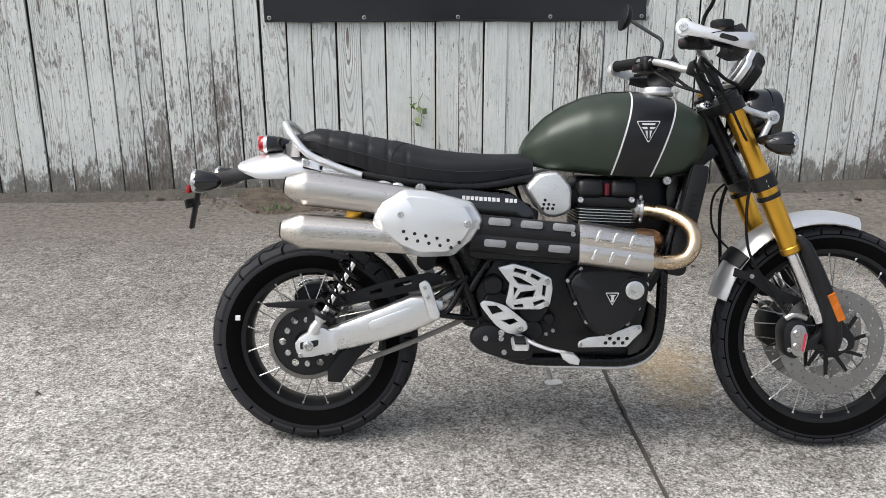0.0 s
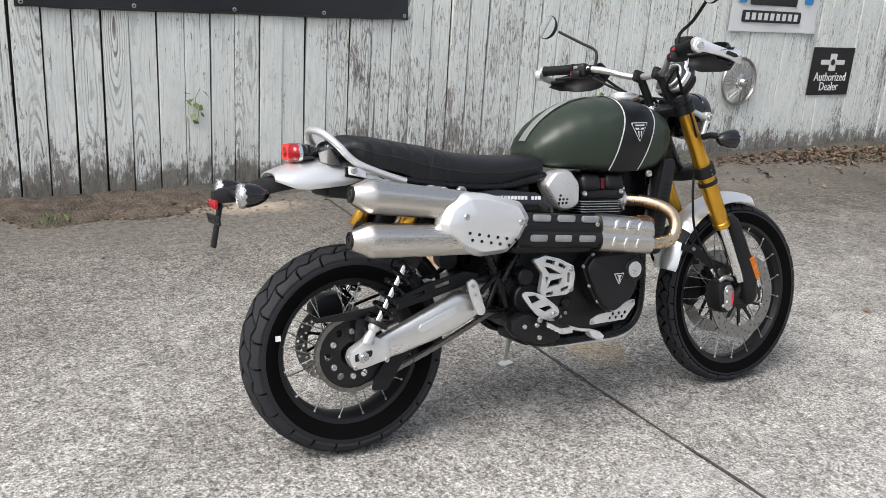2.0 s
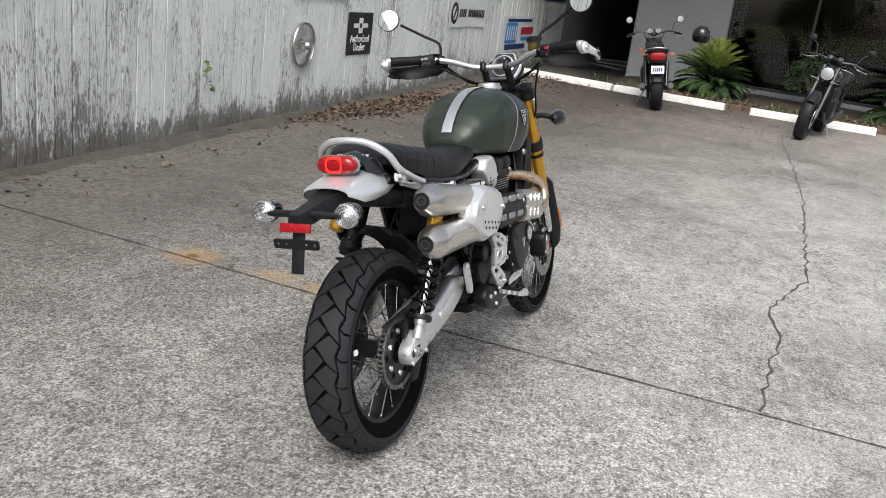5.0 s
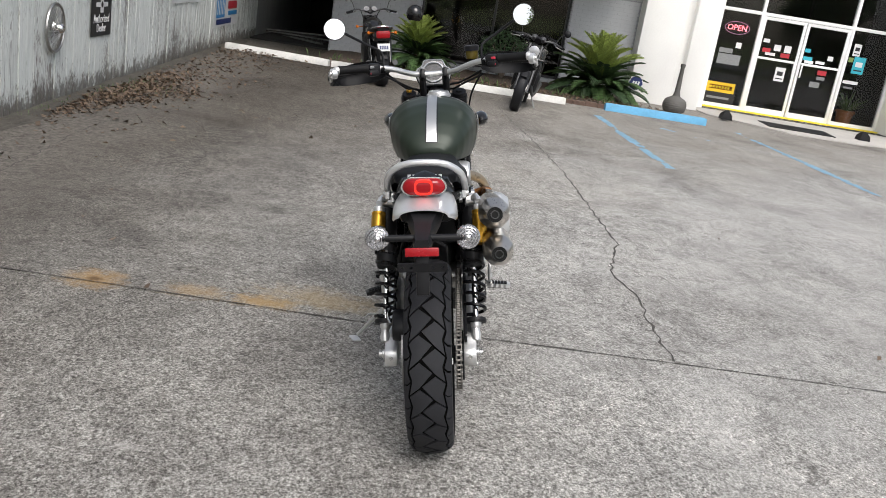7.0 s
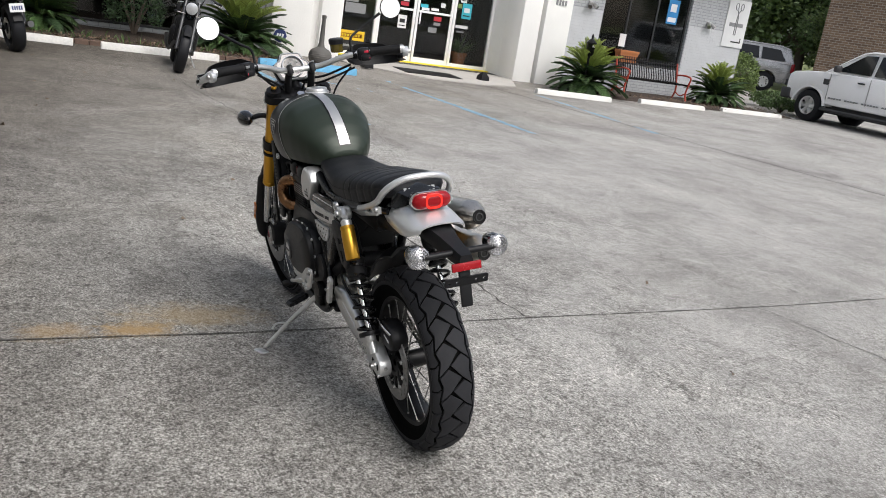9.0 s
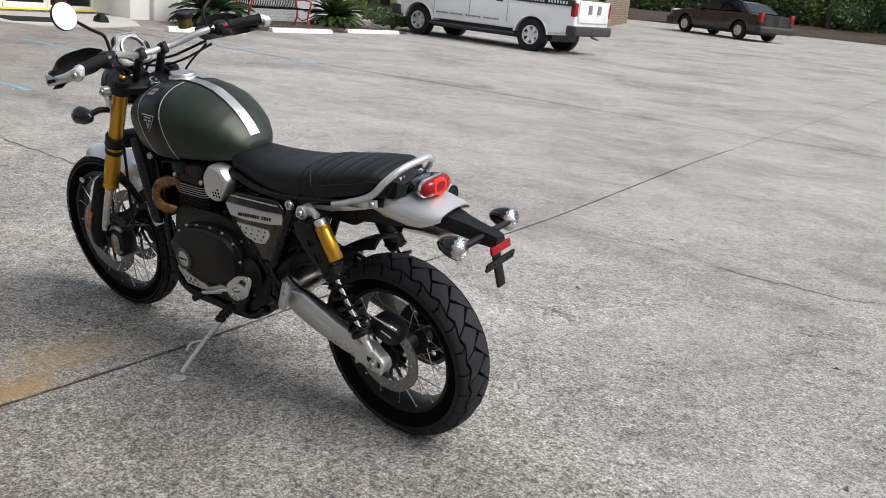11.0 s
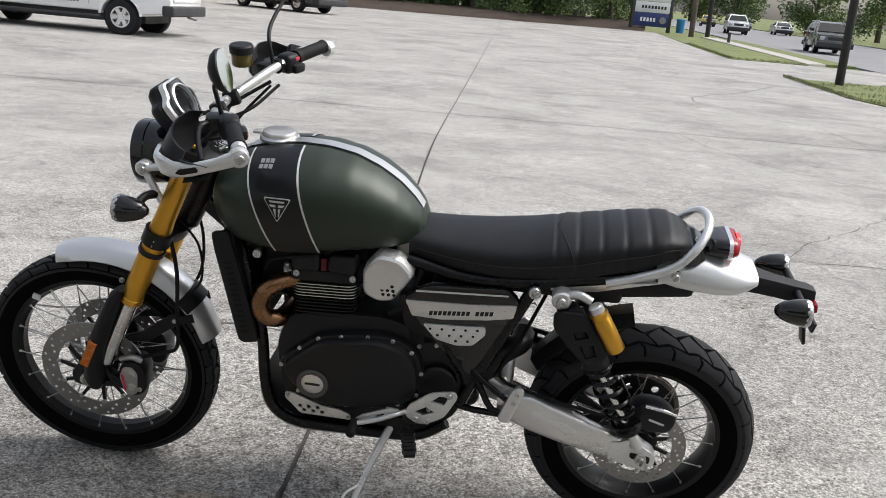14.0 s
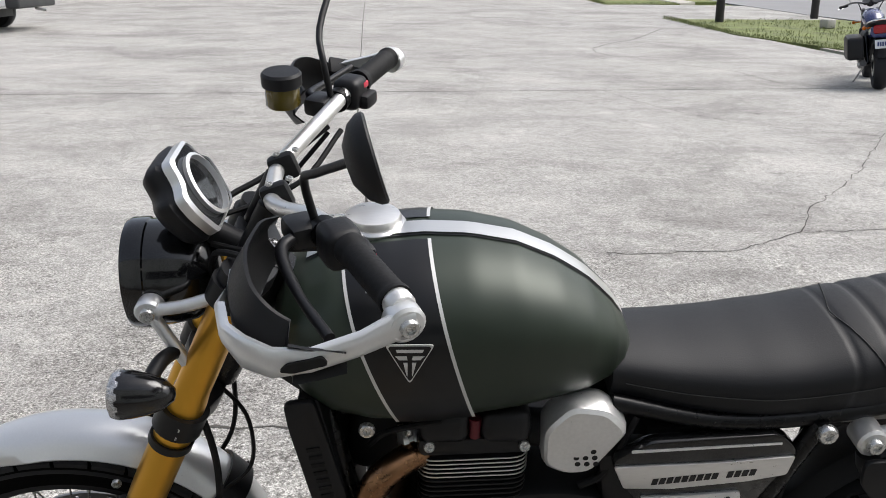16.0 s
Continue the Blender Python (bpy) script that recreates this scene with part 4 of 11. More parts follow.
# closed cap in place of a drilled hole; the colour gives its shade
_hole = bmesh.new()
lathe(_hole, [(0, 0.06), (1, 0.06), (1.0, -0.2)], seg=12)
HOLE_MESH = mesh_of("hole", _hole, HOLE_SHADE)


def hole(p, d, r, parent):
    ob = new("hole", HOLE_MESH)
    ob.parent = parent
    ob.matrix_local = frame_to(p, Vector(p) + Vector(d)) @ Matrix.Diagonal((r, r, r * 0.5, 1))
    return ob


# wheels
def tyre_ring(R, half, rim):
    """Half profile of a tyre: (radius, across)."""
    pts = []
    for k in range(13):
        a = math.pi * (k / 12 - 0.5)
        pts.append((R - half * 0.62 * (1 - math.cos(a)) ** 1.15, half * math.sin(a)))
    return [(rim, -half * 0.72)] + [(max(rim + 0.008, r), y) for r, y in pts] + [(rim, half * 0.72)]


def surface_at(R, half, s):
    """Point and normal of the tread at arc s across, -1 to 1."""
    a = math.pi / 2 * s
    r, y = R - half * 0.62 * (1 - math.cos(a)) ** 1.15, half * math.sin(a)
    return r, y, a


def wheel(name, x, z, R, half, rim, cells, cols, skew, spoke_n, hub_half, zig=(0.0, 0.05, 0.17, 0.05, 0.0)):
    """Spoked wheel > tyre, tread, spokes, hub; the axle lies along y."""
    axle = pose(x, 0, z, 90, 0, 0)
    bm = bmesh.new()
    lathe(bm, [(rim - 0.012, -half * 0.66), (rim + 0.010, -half * 0.74), (rim + 0.012, -half * 0.70), (rim - 0.006, -half * 0.6), (rim - 0.010, -half * 0.45), (rim - 0.015, -half * 0.3), (rim - 0.016, half * 0.3),
               (rim - 0.010, half * 0.45), (rim - 0.006, half * 0.6), (rim + 0.012, half * 0.70), (rim + 0.010, half * 0.74), (rim - 0.012, half * 0.66), (rim - 0.016, half * 0.5), (rim - 0.024, half * 0.3), (rim - 0.024, -half * 0.3), (rim - 0.016, -half * 0.5)], axle, 64, closed=True)
    w = part(name, bm, ENGINE, BIKE, "black spoked wheel rim")
    bm = bmesh.new()
    lathe(bm, tyre_ring(R - 0.008, half - 0.001, rim), axle, 72)
    bm.faces.ensure_lookup_table()
    # faces under the tread take the darker rubber as painted groove shade
    for f in bm.faces:
        f.material_index = 1 if abs((axle.inverted() @ f.calc_center_median()).z) < half * 0.96 else 0
    tyre = part("tyre", bm, [TYRE, GROOVE_SHADE], w, "black rubber tyre with deep block tread")
    # tread blocks
    bm = bmesh.new()
    step = 2 * math.pi / cells
    for c in range(len(cols) - 1):
        s0, s1 = cols[c], cols[c + 1]
        for k in range(cells):
            t0 = (k + 0.5 * (c % 2)) * step
            g = 0.0036 / R
            gs = 0.0030 / half
            grid = []
            for i in range(4):
                u = i / 3
                row = []
                for j in range(3):
                    v = j / 2
                    z0 = 0.0 if c == 0 else zig[c] * (-1 if c % 2 else 1) * (abs(2 * v - 1) * 2 - 1)
                    z1 = 0.0 if c == len(cols) - 2 else zig[c + 1] * (1 if c % 2 else -1) * (1 - abs(2 * v - 1) * 2)
                    s = s0 + z0 + gs + (s1 + z1 - s0 - z0 - 2 * gs) * u
                    th = t0 + g + (step - 2 * g) * v + skew * step * min(abs(s), 0.62)
                    r, y, a = surface_at(R, half, s)
                    row.append((r, y, th))
                grid.append(row)
            top = [[bm.verts.new(axle @ Vector((r * math.cos(th), r * math.sin(th), y))) for r, y, th in row] for row in grid]
            bot = [[bm.verts.new(axle @ Vector(((r - 0.008) * math.cos(th), (r - 0.008) * math.sin(th), y * 0.985))) for r, y, th in row] for row in grid]
            for i in range(3):
                for j in range(2):
                    bm.faces.new((top[i][j], top[i + 1][j], top[i + 1][j + 1], top[i][j + 1]))
            rim_ij = [(0, 0), (1, 0), (2, 0), (3, 0), (3, 1), (3, 2), (2, 2), (1, 2), (0, 2), (0, 1)]
            for (i, j), (k2, l) in zip(rim_ij, rim_ij[1:] + rim_ij[:1]):
                bm.faces.new((top[i][j], bot[i][j], bot[k2][l], top[k2][l]))
    bmesh.ops.recalc_face_normals(bm, faces=bm.faces)
    tread = tagged(part("tread", bm, TREAD, w, sharp=35), kind="stuff")
    # hub
    bm = bmesh.new()
    lathe(bm, [(0.012, -hub_half - 0.02), (0.03, -hub_half - 0.02), (0.034, -hub_half), (0.052, -hub_half), (0.054, -hub_half + 0.008), (0.03, -hub_half + 0.02), (0.028, hub_half - 0.02), (0.054, hub_half - 0.008), (0.052, hub_half), (0.034, hub_half), (0.03, hub_half + 0.02), (0.012, hub_half + 0.02)], axle, 32, closed=True)
    part("hub", bm, ENGINE, w)
    sp = bmesh.new()
    rod(sp, (0, 0, 0), (0, 0, 1), 0.0018, seg=6)
    spoke_mesh = mesh_of("spoke", sp, SPOKE)
    for k in range(spoke_n):
        side = 1 if k % 2 else -1
        lead = 1 if (k // 2) % 2 else -1
        a = 2 * math.pi * k / spoke_n
        b = a + lead * 0.62
        p = axle @ Vector((0.05 * math.cos(b), 0.05 * math.sin(b), side * (hub_half - 0.004)))
        q = axle @ Vector(((rim - 0.006) * math.cos(a), (rim - 0.006) * math.sin(a), side * half * 0.5))
        o = new("spoke", spoke_mesh)
        o.parent = w
        o.matrix_local = frame_to(p, q) @ Matrix.Diagonal((1, 1, (q - p).length, 1))
        nip = new("nipple", BOLT_MESH)
        nip.parent = w
        nip.matrix_local = frame_to(q, p) @ Matrix.Diagonal((0.0035, 0.0035, 0.02, 1))
    return w


def brake_disc(w, x, y, z, R, inner, carrier):
    """Drilled steel disc on a spidered carrier."""
    n = 48
    ring = disc_points(0, 0, R, 72)
    holes = [disc_points(0, 0, inner, 48)]
    for k in range(n):
        a = 2 * math.pi * k / n
        r = inner + (R - inner) * (0.3, 0.55, 0.8)[k % 3]
        holes.append(disc_points(r * math.cos(a), r * math.sin(a), 0.0045, 6))
    bm = bmesh.new()
    plate(bm, ring, 0.005, Matrix.Translation((x, y, z)) @ SIDE, holes)
    d = part("brake_disc", bm, DISC, w, "drilled steel brake disc")
    arms = []
    for k in range(10):
        a = 2 * math.pi * k / 10
        arms += [(carrier * math.cos(a - 0.13), carrier * math.sin(a - 0.13)), ((inner + 0.004) * math.cos(a - 0.035 + 0.2), (inner + 0.004) * math.sin(a - 0.035 + 0.2)),
                 ((inner + 0.004) * math.cos(a + 0.035 + 0.2), (inner + 0.004) * math.sin(a + 0.035 + 0.2)), (carrier * math.cos(a + 0.13), carrier * math.sin(a + 0.13))]
    bm = bmesh.new()
    plate(bm, arms, 0.006, Matrix.Translation((x, y, z)) @ SIDE, [disc_points(0, 0, 0.032, 24)])
    part("disc_carrier", bm, ENGINE, w, "black disc carrier")
    for k in range(10):
        a = 2 * math.pi * k / 10 + 0.2
        bolt((x + (inner - 0.004) * math.cos(a), y + math.copysign(0.002, y), z + (inner - 0.004) * math.sin(a)), (0, math.copysign(1, y), 0), 0.007, w)
    return d


REAR = wheel("rear_wheel", 0.012, 0.3125, 0.3120, 0.073, 0.218, 24, (-0.87, -0.50, 0.0, 0.50, 0.87), 1.05, 32, 0.06)
FRONT = wheel("front_wheel", 1.553, 0.319, 0.337, 0.044, 0.267, 34, (-0.82, -0.45, 0.0, 0.45, 0.82), 0.9, 36, 0.04)
for s in (1, -1):
    brake_disc(FRONT, 1.553, 0.068 * s, 0.314, 0.158, 0.112, 0.05)
brake_disc(REAR, 0.012, 0.085, 0.3135, 0.125, 0.088, 0.045)
prism("tyre_label", [(-0.216, 0.377), (-0.202, 0.377), (-0.202, 0.391), (-0.216, 0.391)], -0.0745, -0.068, WHITE_MARK, REAR)
prism("tyre_label", [(1.706, 0.512), (1.724, 0.518), (1.72, 0.531), (1.702, 0.525)], 0.035, 0.0445, WHITE_MARK, FRONT)

# sprocket and chain
teeth = []
for k in range(42):
    a = 2 * math.pi * k / 42
    teeth += [(0.103 * math.cos(a), 0.103 * math.sin(a)), (0.109 * math.cos(a + 0.045), 0.109 * math.sin(a + 0.045)), (0.109 * math.cos(a + 0.085), 0.109 * math.sin(a + 0.085)), (0.103 * math.cos(a + 0.12), 0.103 * math.sin(a + 0.12))]
bm = bmesh.new()
plate(bm, teeth, 0.006, Matrix.Translation((0, -0.092, 0.318)) @ SIDE, [disc_points(0.073 * math.cos(k * math.pi / 3), 0.073 * math.sin(k * math.pi / 3), 0.011, 12) for k in range(6)] + [disc_points(0, 0, 0.035, 20)])
sprocket = part("sprocket", bm, ENGINE, REAR, "black chain sprocket")
for k in range(6):
    a = k * math.pi / 3 + math.pi / 6
    bolt((0.066 * math.cos(a), -0.095, 0.318 + 0.066 * math.sin(a)), (0, -1, 0), 0.009, REAR)


def chain_path():
    """Points round both sprockets, counted link by link."""
    c0, r0, c1, r1 = Vector((0, 0.318)), 0.107, Vector((0.53, 0.465)), 0.042
    d = c1 - c0
    base, tilt = math.atan2(d.y, d.x), math.acos((r0 - r1) / d.length)
    up0 = c0 + r0 * Vector((math.cos(base + tilt), math.sin(base + tilt)))
    up1 = c1 + r1 * Vector((math.cos(base + tilt), math.sin(base + tilt)))
    lo0 = c0 + r0 * Vector((math.cos(base - tilt), math.sin(base - tilt)))
    lo1 = c1 + r1 * Vector((math.cos(base - tilt), math.sin(base - tilt)))
    pts = [up0.lerp(up1, i / 30) for i in range(31)]
    pts += [c1 + r1 * Vector((math.cos(base + tilt - a), math.sin(base + tilt - a))) for a in np.linspace(0, 2 * tilt, 8)[1:]]
    pts += [lo1.lerp(lo0, i / 30) - Vector((0, 0.012 * math.sin(math.pi * i / 30))) for i in range(1, 31)]
    pts += [c0 + r0 * Vector((math.cos(base - tilt - a), math.sin(base - tilt - a))) for a in np.linspace(0, 2 * math.pi - 2 * tilt, 30)[1:]]
    return pts


path = chain_path()
lens = [0.0]
for a, b in zip(path, path[1:]):
    lens.append(lens[-1] + (b - a).length)
bm = bmesh.new()
n_links = int(lens[-1] / 0.0159)
for k in range(n_links):
    s = k * lens[-1] / n_links
    p = Vector((np.interp(s, lens, [q.x for q in path]), np.interp(s, lens, [q.y for q in path])))
    q = Vector((np.interp(min(s + 0.0159, lens[-1]), lens, [c.x for c in path]), np.interp(min(s + 0.0159, lens[-1]), lens, [c.y for c in path])))
    mid, ang = (p + q) / 2, math.degrees(math.atan2(q.y - p.y, q.x - p.x))
    for s2 in (-1, 1):
        box(bm, (mid.x, -0.092 + s2 * (0.008 if k % 2 else 0.006), mid.y), (0.021, 0.002, 0.0125), (0, -ang, 0))
    rod(bm, (p.x, -0.102, p.y), (p.x, -0.082, p.y), 0.0042, seg=6)
tagged(part("chain", bm, CHAIN, BIKE, "greasy steel roller chain"), kind="stuff")

# swing arm
for s in (1, -1):
    bm = bmesh.new()
    secs = []
    for x, zt, zb, w in ((0.068, 0.368, 0.297, 0.017), (0.14, 0.395, 0.310, 0.021), (0.235, 0.434, 0.334, 0.024), (0.31, 0.466, 0.358, 0.026), (0.36, 0.467, 0.380, 0.026), (0.40, 0.455, 0.402, 0.022)):
        m, h = (zt + zb) / 2, (zt - zb) / 2
        secs.append([(x, s * 0.128 + w * math.copysign(abs(math.cos(a)) ** 0.5, math.cos(a)), m + h * math.copysign(abs(math.sin(a)) ** 0.5, math.sin(a))) for a in np.linspace(0, 2 * math.pi, 20, endpoint=False)])
    loft(bm, secs)
    arm = part("swing_arm", bm, BRUSHED, BIKE, "brushed aluminium swing arm")
    prism("recess", [(0.185, 0.372), (0.20, 0.366), (0.31, 0.408), (0.315, 0.428), (0.30, 0.432), (0.19, 0.39)], s * 0.150, s * 0.1545, SATIN, arm, bevel=0.002, rnd=0.012)
    # slotted axle block
    blk = prism("axle_block", [(-0.028, 0.318), (-0.02, 0.338), (0.005, 0.352), (0.03, 0.372), (0.055, 0.374), (0.07, 0.362), (0.098, 0.362), (0.096, 0.298), (0.07, 0.296), (0.02, 0.284), (-0.012, 0.282), (-0.024, 0.298)], s * 0.106, s * 0.148, CAST, arm, bevel=0.004, rnd=0.01)
    prism("slot", [(-0.012, 0.306), (0.04, 0.318), (0.042, 0.336), (-0.012, 0.328)], s * 0.1475, s * 0.1495, HOLE_SHADE, blk, rnd=0.006)
    solid("axle_nut", [(0, 0), (0.016, 0), (0.016, 0.008), (0.011, 0.010), (0.011, 0.02), (0.006, 0.02), (0.006, 0.012), (0, 0.012)], (0.012, s * 0.148, 0.319), (0.012, s * 2, 0.319), BOLT, blk, seg=12)
    for p in ((0.04, 0.358), (0.085, 0.30), (-0.012, 0.29)):
        bolt((p[0], s * 0.148, p[1]), (0, s, 0), 0.007, blk)
    bolt((-0.024, s * 0.128, 0.318), (-1, 0, 0), 0.007, blk)
bm = bmesh.new()
box(bm, (0.415, 0, 0.455), (0.10, 0.25, 0.075), (0, -18, 0), 0.03, 3)
part("swing_arm_bridge", bm, STEEL, BIKE, "grey cast swing arm bridge")
bm = bmesh.new()
tube(bm, [(0.49, 0.11, 0.5), (0.45, 0.11, 0.5), (0.40, 0.075, 0.545), (0.36, 0.03, 0.55), (0.35, -0.03, 0.55)], 0.03, 10)
part("swing_arm_bridge", bm, ENGINE, BIKE)
prism("chain_guard", [(-0.125, 0.436), (-0.11, 0.425), (0.05, 0.418), (0.12, 0.43), (0.24, 0.455), (0.40, 0.495), (0.41, 0.516), (0.36, 0.528), (0.24, 0.505), (0.16, 0.478), (0.06, 0.452)], -0.118, -0.108, PLASTIC, BIKE,
      holes=[[(0.19, 0.462), (0.225, 0.472), (0.225, 0.484), (0.19, 0.472)], [(0.26, 0.482), (0.31, 0.494), (0.31, 0.506), (0.26, 0.494)]], bevel=0.002, label="black plastic chain guard")
prism("chain_guide", [(0.06, 0.20), (0.10, 0.198), (0.15, 0.27), (0.2, 0.32), (0.17, 0.335), (0.10, 0.29), (0.06, 0.235)], -0.108, -0.088, PLASTIC, BIKE, bevel=0.002)
prism("bracket", [(0.0, 0.36), (0.03, 0.365), (0.035, 0.43), (0.01, 0.435)], -0.118, -0.11, PLASTIC)

# shock absorbers
for s in (1, -1):
    lo, hi = Vector((0.032, s * 0.148, 0.372)), Vector((0.272, s * 0.142, 0.765))
    ax = (hi - lo).normalized()
    L = (hi - lo).length
    shaft = solid("shock_absorber", [(0, 0.02), (0.009, 0.02), (0.009, L * 0.55), (0.0, L * 0.55)], lo, hi, CHROME, BIKE, 14, "black spring shock absorber with gold reservoir")
    solid("sleeve", [(0.0, L * 0.5), (0.030, L * 0.5), (0.034, L * 0.53), (0.034, L * 0.88), (0.026, L * 0.94), (0.015, L * 0.95), (0.0, L * 0.95)], lo, hi, PLASTIC, shaft, 20)
    solid("collar", [(0.012, 0.04), (0.034, 0.04), (0.036, 0.047), (0.034, 0.054), (0.012, 0.054)], lo, hi, ENGINE, shaft, 20)
    solid("lower_mount", [(0, -0.018), (0.014, -0.018), (0.016, 0.0), (0.012, 0.02), (0.018, 0.03), (0.018, 0.04), (0, 0.04)], lo, hi, CAST, shaft, 16)
    side = ax.cross(Vector((0, 1, 0))).normalized()
    up = side.cross(ax)
    coil = []
    for k in range(7 * 16 + 1):
        u = k / (7 * 16)
        q = lo + ax * (0.058 + u * (L * 0.68 - 0.058))
        a = u * 7 * 2 * math.pi
        coil.append(q + 0.033 * (math.cos(a) * side + math.sin(a) * up))
    bm = bmesh.new()
    tube(bm, coil, 0.0058, 6, 1)
    part("spring", bm, FRAME, shaft, "black coil spring")
    eye = solid("top_eye", [(0, -0.022), (0.02, -0.022), (0.024, -0.018), (0.024, 0.018), (0.02, 0.022), (0, 0.022)], hi, hi + Vector((0, s, 0)), CAST, shaft, 20)
    bolt(hi + Vector((0, s * 0.022, 0)), (0, s, 0), 0.013, eye)
    g0, g1 = Vector((0.125, s * 0.168, 0.652)), Vector((0.192, s * 0.164, 0.765))
    solid("reservoir", [(0, 0), (0.021, 0), (0.0235, 0.003), (0.0235, 0.095), (0.022, 0.098), (0.022, 0.101), (0.0235, 0.104), (0.0235, 0.112), (0.017, 0.114), (0.017, 0.128), (0, 0.128)], g0, g1, GOLD, shaft, 24, "gold anodised reservoir")
    solid("reservoir_cap", [(0, 0.114), (0.0185, 0.114), (0.0185, 0.13), (0.014, 0.134), (0, 0.134)], g0, g1, CAST, shaft, 20)
    bar("hose_link", [(0.2, s * 0.164, 0.775), (0.235, s * 0.155, 0.785), hi], 0.011, CAST, shaft)
    prism("damper_guard", [(0.288, 0.745), (0.215, 0.748), (0.142, 0.640), (0.165, 0.606), (0.207, 0.611), (0.285, 0.70)], s * 0.172, s * 0.182, PLASTIC, shaft, holes=[[(0.205, 0.70), (0.235, 0.693), (0.226, 0.675), (0.195, 0.684)], [(0.182, 0.665), (0.215, 0.655), (0.195, 0.624), (0.172, 0.635)]], bevel=0.002, rnd=0.015)


# seat
def seat_z(x):
    return float(np.interp(x, [-0.035, -0.02, 0.03, 0.1, 0.27, 0.36, 0.45, 0.55, 0.65], [0.895, 0.922, 0.943, 0.936, 0.905, 0.884, 0.872, 0.866, 0.868]))


def seat_base(x):
    return float(np.interp(x, [-0.035, 0.02, 0.09, 0.16, 0.26, 0.33, 0.42, 0.5, 0.6, 0.65], [0.885, 0.882, 0.850, 0.832, 0.795, 0.785, 0.776, 0.778, 0.79, 0.80]))


def seat_half(x):
    return float(np.interp(x, [-0.035, 0.0, 0.05, 0.15, 0.3, 0.42, 0.55, 0.65], [0.06, 0.095, 0.117, 0.126, 0.13, 0.128, 0.11, 0.092]))


def seat_section(x, grow=0.0, lift=0.0):
    zt, zb, w = seat_z(x) + lift, seat_base(x), seat_half(x) + grow
    if x < 0.30:
        k = (x - 0.02) / 0.056
        dip = 0.0034 * (1 - min(1, abs(k - round(k)) * 6)) if x > 0 else 0
        zt -= dip
        w -= dip * 0.6
    pts = [(x, -w * 0.93, zb)]
    for u in np.linspace(-1, 1, 19):
        a = u * math.pi / 2
        y = w * math.sin(a) if abs(u) < 0.999 else w * u
        zz = zb + (zt - zb) * (0.42 + 0.58 * abs(math.cos(a)) ** 0.62)
        pts.append((x, y, zz))
    pts.append((x, w * 0.93, zb))
    return pts


bm = bmesh.new()
loft(bm, [seat_section(x) for x in [-0.035, -0.02] + list(np.linspace(-0.005, 0.31, 58)) + list(np.linspace(0.33, 0.66, 20))])
SEAT = part("seat", bm, VINYL, BIKE, "black vinyl bench seat with ribbed rear half", sharp=60)
for s in (1, -1):
    bar("seam", [(x, s * (seat_half(x) + 0.0006), seat_base(x) + (seat_z(x) - seat_base(x)) * 0.45) for x in np.linspace(0.0, 0.64, 22)], 0.0011, THREAD, SEAT, seg=5, n=2)
arc = [seat_section(0.30 - 0.05 * abs(u), 0.001, 0.0008)[1 + int(round((u + 1) * 9))] for u in np.linspace(-1, 1, 19)]
bar("seam", arc, 0.0011, THREAD, SEAT, seg=5, n=2)
for k in range(7):
    box_m = pose(-0.0415 + 0.0006 * abs(k - 3) ** 2, (k - 3) * 0.0155, 0.910, 0, -55, 0)
    bm = bmesh.new()
    box(bm, (0, 0, 0), (0.014, 0.010, 0.0012))
    o = part("print_bar", bm, WHITE_MARK, SEAT)
    o.matrix_local = box_m

# tank
TX = [0.628, 0.64, 0.66, 0.70, 0.75, 0.81, 0.88, 0.95, 1.02, 1.08, 1.12, 1.15, 1.167]
T_TOP = [0.885, 0.91, 0.936, 0.974, 1.006, 1.032, 1.045, 1.047, 1.040, 1.024, 1.003, 0.978, 0.945]
T_LOW = [0.855, 0.842, 0.832, 0.824, 0.818, 0.812, 0.806, 0.802, 0.802, 0.812, 0.835, 0.862, 0.895]
T_HALF = [0.045, 0.072, 0.095, 0.122, 0.142, 0.160, 0.172, 0.178, 0.176, 0.165, 0.148, 0.12, 0.07]


def tank_point(x, a, out=0.0):
    """A point of the tank's skin: a from 0 (top middle) to +-1 (lower edge)."""
    zt, zl, w = (float(np.interp(x, TX, v)) for v in (T_TOP, T_LOW, T_HALF))
    w += out
    zm = zl + (zt - zl) * 0.50
    b = abs(a)
    if b < 0.62:
        q = b / 0.62 * math.pi / 2
        y, z = w * math.sin(q) ** 0.92, zm + (zt + out - zm) * math.cos(q) ** 0.86
    else:
        q = (b - 0.62) / 0.38
        y, z = w * (1 - 0.17 * q ** 2.2), zm - (zm - zl) * q ** 0.95
    return Vector((x, math.copysign(y, a), z))


bm = bmesh.new()
us = list(np.linspace(-1, 1, 49))
loft(bm, [[tank_point(x, u) for u in us] for x in np.interp(np.linspace(0, len(TX) - 1, 61), range(len(TX)), TX)], cap=True)
bmesh.ops.smooth_vert(bm, verts=[v for v in bm.verts], factor=0.25, use_axis_x=True, use_axis_y=True, use_axis_z=True)
TANK = part("fuel_tank", bm, GREEN, BIKE, "matt dark green fuel tank with black side panels and silver strap", sharp=75)


